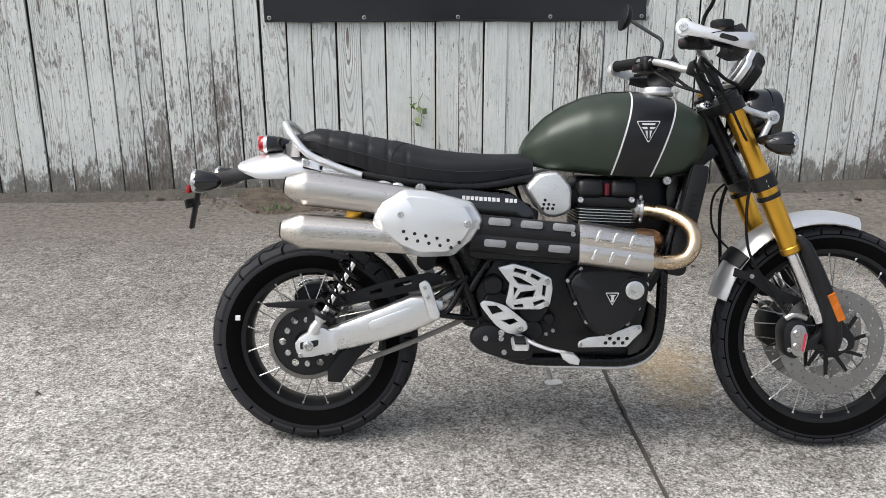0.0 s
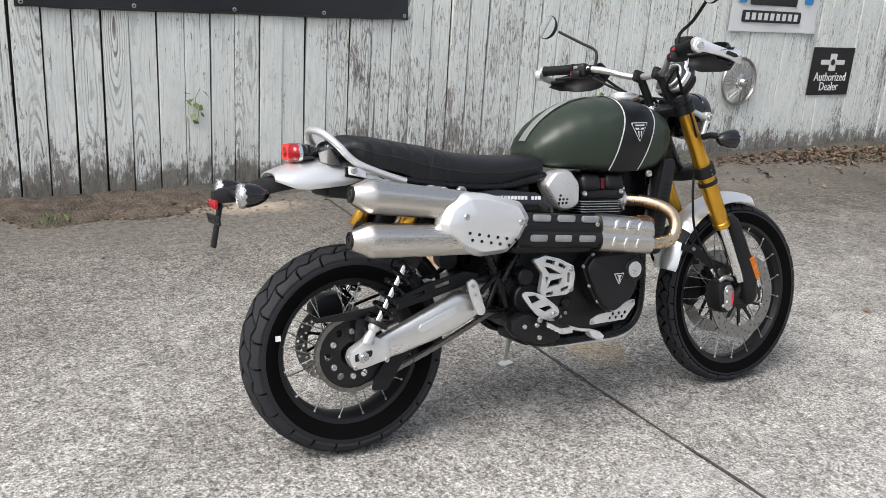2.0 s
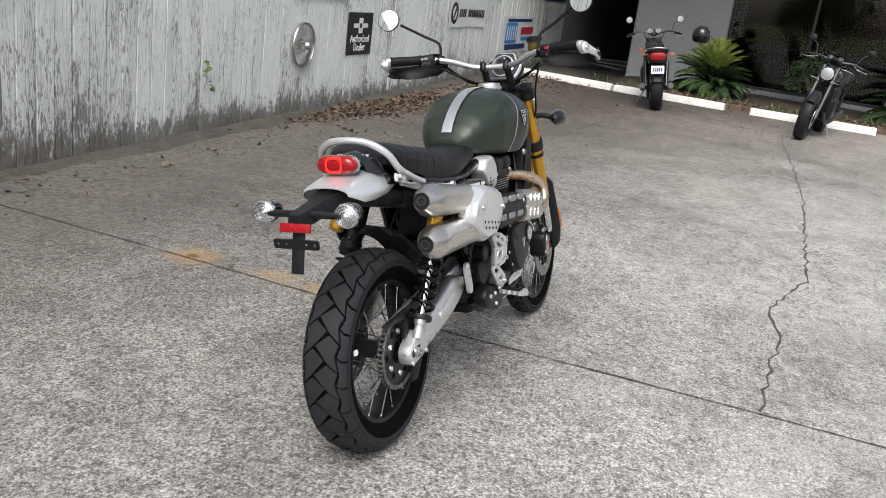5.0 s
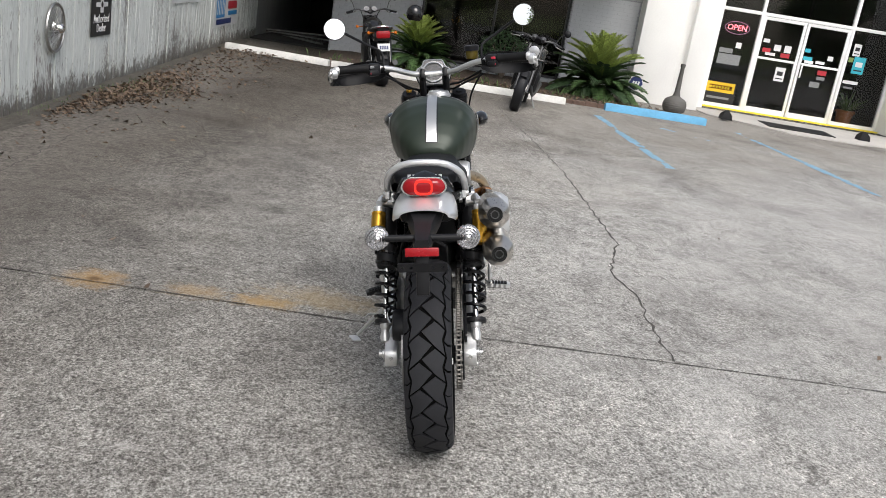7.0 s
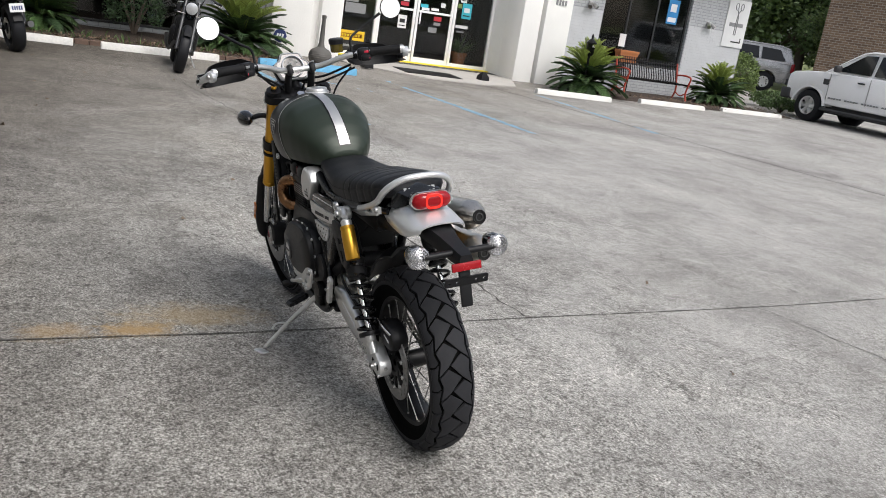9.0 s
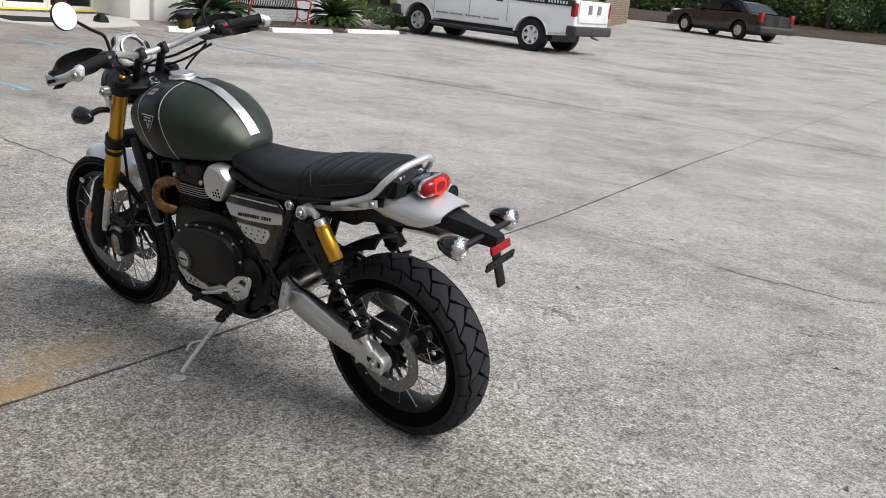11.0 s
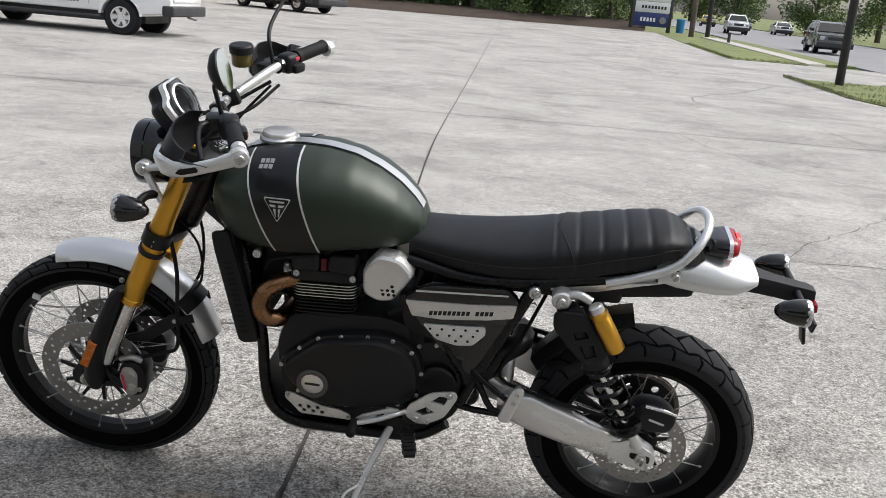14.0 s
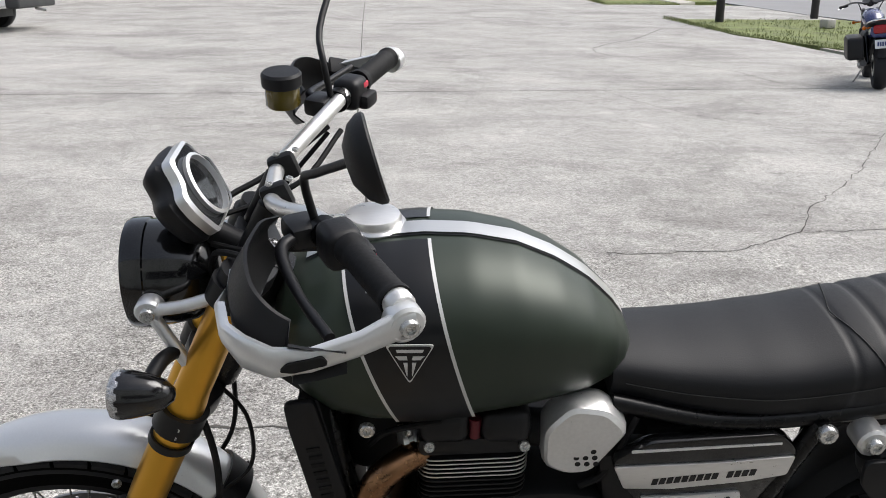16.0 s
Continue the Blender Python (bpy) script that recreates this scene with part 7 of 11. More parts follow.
for s in (1, -1):
    y = s * 0.108
    leg = solid("fork_leg", [(0, 0), (0.024, 0), (0.0275, 0.004), (0.0275, 0.03), (0.0262, 0.032), (0.0262, 0.21), (0.0285, 0.23), (0.0295, 0.26), (0.0295, 0.42), (0.0285, 0.45), (0.0285, 0.468), (0.0305, 0.470), (0.0305, 0.486), (0.027, 0.490), (0, 0.49)], on_fork(0, y), on_fork(1, y), GOLD, BIKE, 28, "gold anodised upside-down fork leg")
    solid("stanchion", [(0, 0.48), (0.0225, 0.48), (0.0225, 0.71), (0, 0.71)], on_fork(0, y), on_fork(1, y), CHROME, leg, 22, "polished lower tube")
    solid("fork_top", [(0.0, -0.014), (0.012, -0.014), (0.014, -0.007), (0.030, -0.007), (0.030, 0.02), (0, 0.02)], on_fork(0, y), on_fork(1, y), ENGINE, leg, 16)
    for d0, d1, r in ((0.012, 0.045, 0.036), (0.245, 0.285, 0.0375), (0.305, 0.318, 0.034)):
        solid("clamp_ring", [(0.027, d0), (r, d0), (r, d1), (0.027, d1)], on_fork(0, y), on_fork(1, y), ENGINE, leg, 24)
    # guard in front of the lower tube
    bm = bmesh.new()
    rows = []
    for d, fw, w, deep in ((0.455, 0.030, 0.018, 0.012), (0.48, 0.036, 0.032, 0.018), (0.56, 0.038, 0.034, 0.022), (0.66, 0.036, 0.036, 0.026), (0.72, 0.022, 0.040, 0.03), (0.775, 0.006, 0.034, 0.03), (0.80, 0.0, 0.02, 0.02)):
        c = on_fork(d, y + s * 0.012, fw)
        n = Vector((-FD.z, 0, FD.x))
        rows.append([c + Vector((0, 1, 0)) * (w * math.cos(a)) + n * (deep * math.sin(a)) for a in np.linspace(0, 2 * math.pi, 14, endpoint=False)])
    loft(bm, rows)
    guard = part("fork_guard", bm, PLASTIC, BIKE, "black plastic fork guard with amber reflector")
    m = Matrix.Translation(on_fork(0.675, y + s * 0.047, 0.040)) @ FD.to_track_quat("Z", "Y").to_matrix().to_4x4()
    bm = bmesh.new()
    for v in bmesh.ops.create_cube(bm, size=1.0)["verts"]:
        v.co = m @ Vector((v.co.x * 0.008, v.co.y * 0.017, v.co.z * 0.08))
    bmesh.ops.bevel(bm, geom=bm.edges[:], offset=0.003, segments=2, profile=0.5, affect="EDGES")
    part("side_reflector", bm, AMBER, guard, "amber reflector")
    # axle lug and caliper
    prism("axle_lug", [(1.50, 0.41), (1.535, 0.42), (1.60, 0.335), (1.598, 0.300), (1.565, 0.290), (1.47, 0.30), (1.43, 0.285), (1.425, 0.31), (1.49, 0.345)], s * 0.088, s * 0.118, ENGINE, BIKE, bevel=0.005, rnd=0.012, label="black fork foot", holes=[[(1.50, 0.335), (1.535, 0.34), (1.53, 0.315), (1.49, 0.318)]])
    solid("axle_end", [(0, 0), (0.020, 0), (0.020, 0.008), (0.013, 0.010), (0.013, 0.003), (0, 0.003)], (1.553, s * 0.118, 0.318), (1.553, s, 0.318), BOLT, BIKE, 14)
    bm = bmesh.new()
    plate(bm, rounded([(1.392, 0.285), (1.385, 0.36), (1.405, 0.39), (1.45, 0.385), (1.468, 0.345), (1.455, 0.285), (1.425, 0.268)], 0.018), 0.07, side_at(s * 0.082), bevel=0.01)
    cal = part("brake_caliper", bm, ENGINE, BIKE, "black and grey radial brake caliper")
    prism("caliper_face", [(1.412, 0.288), (1.405, 0.352), (1.42, 0.376), (1.446, 0.372), (1.458, 0.34), (1.448, 0.288), (1.43, 0.278)], s * 0.117, s * 0.123, STEEL, cal, rnd=0.01, bevel=0.003)
    for dz in (-0.026, 0.012):
        bm = bmesh.new()
        rod(bm, (1.424, s * 0.12, 0.337 + dz), (1.424, s * 0.128, 0.337 + dz), 0.012, seg=16, round_end=0.003)
        part("piston_boss", bm, STEEL, cal)
    prism("print_bar", [(1.440, 0.297), (1.446, 0.296), (1.452, 0.348), (1.446, 0.35)], s * 0.123, s * 0.1245, RED_BUTTON, cal)
    bar("caliper_bridge", [(1.395, s * 0.105, 0.39), (1.42, s * 0.11, 0.402), (1.455, s * 0.105, 0.39)], 0.009, STEEL, cal)
    bolt((1.405, s * 0.117, 0.30), (0, s, 0), 0.007, cal)
    # fender stay
    prism("fender_stay", [(1.285, 0.525), (1.315, 0.53), (1.40, 0.465), (1.47, 0.44), (1.47, 0.425), (1.39, 0.43), (1.30, 0.495), (1.25, 0.51), (1.255, 0.535)], s * 0.064, s * 0.070, PLASTIC, BIKE, bevel=0.002)
    bolt((1.305, s * 0.070, 0.51), (0, s, 0), 0.007, BIKE)
    bolt((1.44, s * 0.072, 0.625), (0, s, 0), 0.008, BIKE)
# yokes
for d, th, nm in ((0.028, 0.03, "top_yoke"), (0.265, 0.036, "lower_yoke")):
    c = on_fork(d, 0, -0.018)
    bm = bmesh.new()
    m = Matrix.Translation(c) @ pose(0, 0, 0, 0, math.degrees(math.atan2(FD.x, -FD.z)) * -1, 0)
    plate(bm, rounded([(-0.035, -0.05), (0.0, -0.135), (0.035, -0.135), (0.045, -0.06), (0.03, 0), (0.045, 0.06), (0.035, 0.135), (0.0, 0.135), (-0.035, 0.05)], 0.02), th, m, bevel=0.004)
    part(nm, bm, ENGINE, BIKE)
solid("fork_adjuster", [(0, 0), (0.012, 0), (0.012, 0.008), (0.008, 0.011), (0, 0.011)], on_fork(-0.014, 0.108), on_fork(-1, 0.108), GOLD, BIKE, 6, "gold fork adjuster")
solid("stem_nut", [(0, 0), (0.022, 0), (0.022, 0.010), (0.018, 0.016), (0.010, 0.016), (0, 0.012)], on_fork(0.012, 0, -0.04), on_fork(-1, 0, -0.04), CHROME, BIKE, 20)
for s in (1, -1):
    for d in (0.262, 0.278):
        bolt(on_fork(d, s * 0.140, 0.0), (0.3, s, 0.1), 0.006, BIKE)
# front mudguard
bm = bmesh.new()
rows = []
for a in np.linspace(radians(76), radians(160), 26):
    e = min(1, (a - radians(72)) / 0.22, (radians(166) - a) / 0.16)
    w = 0.060 * (0.72 + 0.28 * e)
    R0 = 0.372 + 0.018 * math.sin((a - radians(76)) / radians(84) * math.pi)
    ring = [(R0 - 0.034 * abs(u) ** 2.6, w * u) for u in np.linspace(-1, 1, 13)]
    ring += [(r - 0.0035, y * 0.97) for r, y in ring[::-1]]
    rows.append([(1.553 + r * math.cos(a), y, 0.318 + r * math.sin(a)) for r, y in ring])
loft(bm, rows)
part("front_mudguard", bm, SATIN, BIKE, "satin silver front mudguard", sharp=60)
bm = bmesh.new()
rows = []
for a in np.linspace(radians(136), radians(143), 5):
    R0 = 0.394
    ring = [(R0 - 0.036 * abs(u) ** 2.6, 0.064 * u) for u in np.linspace(-1, 1, 13)]
    ring += [(r - 0.006, y * 0.97) for r, y in ring[::-1]]
    rows.append([(1.553 + r * math.cos(a), y, 0.318 + r * math.sin(a)) for r, y in ring])
loft(bm, rows)
part("mudguard_band", bm, PLASTIC, BIKE)
# headlight
hl = solid("headlight", [(0, -0.110), (0.030, -0.107), (0.056, -0.094), (0.073, -0.07), (0.0795, -0.035), (0.0805, -0.012), (0.083, -0.010), (0.084, 0.012), (0.081, 0.020), (0.0745, 0.020), (0.072, 0.012), (0, 0.012)], (1.356, 0.008, 0.976), (2.356, 0.06, 0.944), GLOSS, BIKE, 40, "gloss black round headlight")
solid("lens", [(0.073, 0.013), (0.05, 0.022), (0.02, 0.027), (0, 0.028)], (1.356, 0.008, 0.976), (2.356, 0.06, 0.944), CLEAR, hl, 32)
for s in (1, -1):
    bar("headlight_bracket", [on_fork(0.045, s * 0.112, 0.022), (1.285, s * 0.108, 0.982), (1.335, s * 0.098, 0.970)], 0.0095, SATIN, BIKE, label="cast alloy headlight bracket")
    bar("headlight_bracket", [on_fork(0.165, s * 0.112, 0.022), (1.312, s * 0.106, 0.928), (1.335, s * 0.098, 0.968)], 0.0095, SATIN, BIKE)
    solid("bracket_boss", [(0, -0.016), (0.019, -0.016), (0.020, 0.006), (0.017, 0.010), (0, 0.010)], (1.335, s * 0.098, 0.970), (1.335, s, 0.970), SATIN, BIKE, 18)
    bolt((1.335, s * 0.108, 0.970), (0, s, 0), 0.011, BIKE)
# dial
DD = Vector((-0.86, 0, 0.51)).normalized()
dc = Vector((1.270, 0.004, 1.110))
bm = bmesh.new()
m = frame_to(dc, dc + DD) @ pose(0, 0, 0, 0, 0, 90)
dial_out = rounded([(-0.055, -0.055), (0.055, -0.055), (0.074, -0.012), (0.076, 0.018), (0.052, 0.030), (0.042, 0.062), (-0.042, 0.062), (-0.052, 0.030), (-0.076, 0.018), (-0.074, -0.012)], 0.012, 4)
if abs((m.to_3x3() @ Vector((1, 0, 0))).y) < 0.7:
    m = m @ pose(0, 0, 0, 0, 0, 90)
up_in = m.to_3x3() @ Vector((0, 1, 0))
if up_in.z < 0:
    m = m @ pose(0, 0, 0, 0, 0, 180)
loft(bm, [[m @ Vector((x * k, y * k, h)) for x, y in dial_out] for k, h in ((0.55, -0.05), (0.88, -0.044), (1.03, -0.03), (1.06, -0.012), (1.0, -0.008), (0.97, 0.010))])
DIAL = part("instrument_dial", bm, PLASTIC, BIKE, "round digital instrument in a black shell with silver rim", sharp=50)
bm = bmesh.new()
loft(bm, [[m @ Vector((x * k, y * k, h)) for x, y in dial_out] for k, h in ((1.01, -0.004), (1.01, 0.010), (0.93, 0.014), (0.90, 0.006))], cap=False)
part("rim", bm, SATIN, DIAL)
solid("dial_ring", [(0.046, 0.008), (0.0485, 0.019), (0.0435, 0.021), (0.042, 0.010)], dc, dc + DD, SATIN, DIAL, 36)
solid("dial_glass", [(0, 0.012), (0.040, 0.012)], dc, dc + DD, SCREEN, DIAL, 36)
bm = bmesh.new()
plate(bm, [(x * 0.9, y * 0.9) for x, y in dial_out], 0.003, m @ Matrix.Translation((0, 0, 0.0105)))
part("dial_face", bm, SCREEN, DIAL)
bar("dial_bracket", [(1.22, 0.0, 1.02), (1.27, 0, 1.05), dc - DD * 0.04], 0.02, PLASTIC)
# the front end is turned a little to the near side
STEER = Matrix.Translation((1.165, 0, 1.0)) @ Matrix.Rotation(radians(2.2), 4, Vector((-0.11, 0, 0.21)).normalized()) @ Matrix.Translation((-1.165, 0, -1.0))
TURNED = ("front_wheel", "fork_leg", "fork_guard", "axle_lug", "axle_end", "brake_caliper", "fender_stay", "top_yoke", "lower_yoke", "fork_adjuster", "stem_nut", "front_mudguard", "mudguard_band", "headlight_bracket", "bracket_boss")
for ob in BIKE.children:
    kind = ob.name.split(".")[0]
    if kind in TURNED or (kind == "bolt" and ob.matrix_basis.translation.x > 1.22):
        ob.matrix_basis = STEER @ ob.matrix_basis
# handlebar
BARPTS = [(0.992, -0.388, 1.155), (1.055, -0.25, 1.150), (1.092, -0.17, 1.137), (1.135, -0.105, 1.112), (1.158, -0.06, 1.102), (1.162, 0, 1.100), (1.158, 0.06, 1.102), (1.135, 0.105, 1.112), (1.092, 0.17, 1.137), (1.055, 0.25, 1.150), (0.992, 0.388, 1.155)]
HB = bar("handlebar", BARPTS, 0.0118, BRUSHED, label="wide brushed alloy handlebar", seg=14, n=6)
for s in (1, -1):
    a, b = Vector((0.992, s * 0.388, 1.155)), Vector((1.045, s * 0.270, 1.151))
    L = (b - a).length
    solid("grip", [(0, 0.004), (0.019, 0.004), (0.0195, 0.010)] + [(0.0172 + 0.0008 * (k % 2), 0.014 + k * (L - 0.03) / 22) for k in range(23)] + [(0.020, L - 0.01), (0.020, L), (0, L)], a, b, RUBBER, HB, 20, "black ribbed rubber grip")
    solid("bar_end", [(0, -0.012), (0.014, -0.012), (0.0165, -0.008), (0.0165, 0.006), (0, 0.006)], a, b, CAST, HB, 18)
    # switch block with red keys
    bm = bmesh.new()
    c = Vector((1.058, s * 0.246, 1.143))
    turn = math.degrees(math.atan2(b.y - a.y, b.x - a.x))
    box(bm, c, (0.046, 0.052, 0.052), (0, 0, turn - 90), 0.013, 3)
    box(bm, c + Vector((-0.024, 0, -0.012)), (0.03, 0.042, 0.026), (0, 0, turn - 90), 0.008, 2)
    sw = part("switch_block", bm, PLASTIC, HB, "black switch block with red keys")
    for dx, dz in ((-0.036, -0.012), (-0.022, 0.012)):
        bm = bmesh.new()
        box(bm, c + Vector((dx, s * 0.004, dz)), (0.010, 0.018, 0.010), (0, 0, turn - 90), 0.002)
        part("switch_key", bm, RED_BUTTON if dz < 0 or s < 0 else GREY_PAD, sw)
    for k in range(2):
        solid("lever_clamp", [(0.0118, 0.0), (0.019, 0.0), (0.019, 0.016), (0.0118, 0.016)], Vector((1.074, s * 0.222, 1.142)), Vector((1.09, s * 0.18, 1.138)), ENGINE, HB, 16)
    # lever
    bar("brake_lever" if s < 0 else "clutch_lever", [(1.10, s * 0.215, 1.140), (1.125, s * 0.25, 1.138), (1.10, s * 0.33, 1.130), (1.062, s * 0.41, 1.128)], [0.008, 0.008, 0.006, 0.0065], ENGINE, HB, "black hand lever")
    bm = bmesh.new()
    box(bm, (1.105, s * 0.205, 1.138), (0.04, 0.05, 0.03), (0, 0, turn - 90), 0.008)
    part("lever_perch", bm, ENGINE, HB)
    # clamp on the yoke
    bm = bmesh.new()
    box(bm, (1.152, s * 0.048, 1.102), (0.042, 0.022, 0.042), (0, 20, 0), 0.008)
    tube(bm, [(1.165, s * 0.048, 1.09), (1.185, s * 0.05, 1.05), (1.205, s * 0.05, 1.01)], 0.015, 12)
    cl = part("bar_clamp", bm, ENGINE, HB)
    for d in (-0.014, 0.014):
        bolt((1.148 + d, s * 0.048, 1.124 - d * 0.3), (-0.2, 0, 1), 0.0055, cl)
    # mirror
    mx = 1.019 if s > 0 else 1.071
    bar("mirror_stem", [(1.088, s * 0.205, 1.150), (1.098, s * 0.21, 1.208), ((mx + 1.12) / 2 + 0.01, s * 0.262, 1.242), (mx + 0.016, s * 0.345, 1.296)], 0.0055, PLASTIC, HB, seg=10, n=3)
    mc, md = Vector((mx, s * 0.385, 1.316)), Vector((-1, -s * 0.10, 0.27 if s > 0 else 0.10)).normalized()
    mir = solid("mirror", [(0, -0.022), (0.02, -0.020), (0.037, -0.010), (0.044, 0.0), (0.0445, 0.006), (0.0425, 0.008), (0, 0.008)], mc, mc + md, PLASTIC, HB, 36, "round black bar mirror")
    solid("mirror_glass", [(0.042, 0.0085), (0.02, 0.0088), (0, 0.0088)], mc, mc + md, MIRROR, mir, 36)
    # hand guard
    bm = bmesh.new()
    rows = []
    prof = [(0.00, 1.128, 1.100), (0.18, 1.140, 1.085), (0.38, 1.158, 1.078), (0.6, 1.170, 1.078), (0.8, 1.174, 1.085), (1.0, 1.160, 1.105)]
    line = smooth_line([(1.045, s * 0.416, 0), (1.098, s * 0.416, 0), (1.138, s * 0.398, 0), (1.163, s * 0.362, 0), (1.174, s * 0.30, 0), (1.162, s * 0.235, 0), (1.146, s * 0.20, 0)], 5)
    for i, q in enumerate(line):
        u = i / (len(line) - 1)
        zt, zl = (float(np.interp(u, [p[0] for p in prof], [p[k] for p in prof])) for k in (1, 2))
        d = (line[min(i + 1, len(line) - 1)] - line[max(i - 1, 0)]).normalized()
        nv = Vector((d.y, -d.x, 0)) * (1 if s > 0 else -1)
        nv = nv if nv.x > 0 or abs(nv.x) < 0.2 else -nv
        zs = [zl, zl + (zt - zl) * 0.3, zl + (zt - zl) * 0.62, zt]
        offs = [-0.012, 0.004, 0.004, -0.016]
        front = [q + nv * o + Vector((0, 0, z)) for z, o in zip(zs, offs)]
        back = [p - nv * 0.004 for p in front[::-1]]
        rows.append(front + back)
    loft(bm, rows)
    hg = part("hand_guard", bm, PLASTIC, HB, "black hand guard on an alloy bow", sharp=45)
    bm = bmesh.new()
    rows = []
    strip = [(0.975, 0.410, 1.144, 0.016), (0.995, 0.413, 1.143, 0.018), (1.03, 0.424, 1.131, 0.0145), (1.08, 0.431, 1.117, 0.0145), (1.120, 0.428, 1.112, 0.019), (1.150, 0.410, 1.113, 0.021), (1.172, 0.382, 1.117, 0.013), (1.184, 0.335, 1.119, 0.006), (1.178, 0.27, 1.121, 0.004)]
    for i, (x, y, z, h) in enumerate(strip):
        p, q = strip[max(i - 1, 0)], strip[min(i + 1, len(strip) - 1)]
        d = Vector((q[0] - p[0], s * (q[1] - p[1]), 0)).normalized()
        n = Vector((d.y, -d.x, 0)) * s
        n = n if n.y * s > 0 or n.x > 0.5 else -n
        rows.append([Vector((x, s * y, z)) + n * a + Vector((0, 0, b)) for a, b in ((0.005, -h * 0.8), (0.007, 0), (0.005, h * 0.8), (0.001, h), (-0.005, h * 0.9), (-0.005, -h * 0.9), (0.001, -h))])
    loft(bm, rows)
    bo = part("guard_bow", bm, SATIN, HB, "alloy hand guard bow", sharp=50)
    solid("bow_end", [(0, -0.014), (0.020, -0.014), (0.0215, -0.010), (0.0215, 0.006), (0.018, 0.009), (0, 0.009)], (0.986, s * 0.406, 1.144), (0.95, s * 0.50, 1.144), SATIN, bo, 20)
    bolt((0.982, s * 0.414, 1.144), (-0.35, s, 0), 0.011, bo)
    prism("bow_slot", [(1.062, 1.117), (1.098, 1.107), (1.112, 1.109), (1.104, 1.118), (1.068, 1.127)], s * 0.432, s * 0.4395, HOLE_SHADE, bo, rnd=0.004)
HB.matrix_local = Matrix.Translation((1.16, 0, 1.118)) @ pose(0, 0, 0, -2.9, 0, 1.6) @ Matrix.Translation((-1.16, 0, -1.10))
# fluid pots and cables
solid("fluid_pot", [(0, 0), (0.024, 0), (0.027, 0.004), (0.027, 0.034), (0, 0.034)], (1.160, -0.168, 1.150), (1.166, -0.168, 2), FLUID, HB, 20, "amber brake fluid pot with black lid")
solid("pot_lid", [(0, 0.034), (0.031, 0.034), (0.0315, 0.038), (0.0315, 0.052), (0.028, 0.056), (0, 0.056)], (1.160, -0.168, 1.150), (1.166, -0.168, 2), PLASTIC, HB, 24)
for pts, r in (([(1.10, 0.20, 1.13), (1.17, 0.12, 1.06), (1.24, 0.07, 1.04), (1.25, 0.03, 0.95), (1.2, 0.02, 0.85)], 0.005), ([(1.10, -0.20, 1.13), (1.19, -0.12, 1.08), (1.26, -0.05, 1.05), (1.26, -0.02, 0.95), (1.21, -0.02, 0.86)], 0.005),
               ([(1.07, 0.20, 1.12), (1.12, 0.12, 1.075), (1.19, 0.08, 1.05), (1.25, 0.04, 1.04)], 0.0045), ([(1.08, -0.21, 1.12), (1.13, -0.12, 1.075), (1.2, -0.08, 1.05), (1.25, -0.03, 1.05)], 0.0045),
               ([(1.10, -0.2, 1.12), (1.18, -0.16, 1.03), (1.24, -0.14, 0.93), (1.29, -0.10, 0.86), (1.30, -0.08, 0.80)], 0.004),
               ([(1.29, -0.09, 0.81), (1.275, -0.10, 0.70), (1.29, -0.10, 0.58), (1.36, -0.10, 0.47), (1.41, -0.10, 0.40)], 0.0045),
               ([(1.29, 0.09, 0.81), (1.265, 0.11, 0.70), (1.27, 0.115, 0.57), (1.28, 0.11, 0.46), (1.32, 0.10, 0.425), (1.39, 0.10, 0.40)], 0.0055),
               ([(1.28, 0.03, 0.80), (1.225, 0.05, 0.74), (1.225, 0.05, 0.64), (1.28, 0.04, 0.57)], 0.0035),
               ([(0.30, 0.02, 0.72), (0.36, 0.10, 0.60), (0.40, 0.12, 0.5), (0.28, 0.13, 0.46), (0.12, 0.12, 0.42), (0.05, 0.11, 0.40)], 0.005),
               ([(0.62, -0.11, 0.74), (0.58, -0.13, 0.70), (0.60, -0.12, 0.64)], 0.006), ([(0.62, 0.11, 0.78), (0.66, 0.12, 0.68), (0.70, 0.12, 0.65)], 0.006), ([(0.92, 0.13, 0.79), (1.0, 0.13, 0.77), (1.03, 0.10, 0.72)], 0.005)):
    bar("cable", pts, r, RUBBER, BIKE, seg=7)
# rear caliper
bm = bmesh.new()
plate(bm, rounded([(-0.055, 0.385), (-0.07, 0.43), (-0.03, 0.465), (0.03, 0.47), (0.06, 0.44), (0.05, 0.40), (0.0, 0.38)], 0.02), 0.06, side_at(0.088), bevel=0.01)
rc = part("rear_caliper", bm, ENGINE, BIKE, "black rear brake caliper")
prism("print_bar", [(-0.035, 0.410), (0.005, 0.422), (0.004, 0.428), (-0.036, 0.416)], 0.118, 0.1192, WHITE_MARK, rc)
bar("brake_hose_union", [(-0.06, 0.12, 0.45), (-0.03, 0.13, 0.465), (0.02, 0.125, 0.47)], 0.005, CHROME, rc)


# ---- things on the fence ----
BANNER_BLACK = surface("black_vinyl_banner", (0.012, 0.013, 0.017), 0.42, vary=0.25, grain=200, patch=5)
VINYL_WHITE = surface("white_vinyl_banner", (0.66, 0.67, 0.67), 0.5, vary=0.06, grain=200, patch=4)
PRINT_BLACK = surface("black_print", (0.014, 0.014, 0.015), 0.5)
PRINT_BLUE = surface("blue_print", (0.03, 0.22, 0.50), 0.5)
PRINT_NAVY = surface("navy_print", (0.015, 0.03, 0.13), 0.5)
PRINT_RED = surface("red_print", (0.45, 0.025, 0.04), 0.5)
PRINT_YELLOW = surface("yellow_print", (0.75, 0.47, 0.02), 0.5)
PRINT_TEAL = surface("teal_print", (0.04, 0.42, 0.52), 0.5)


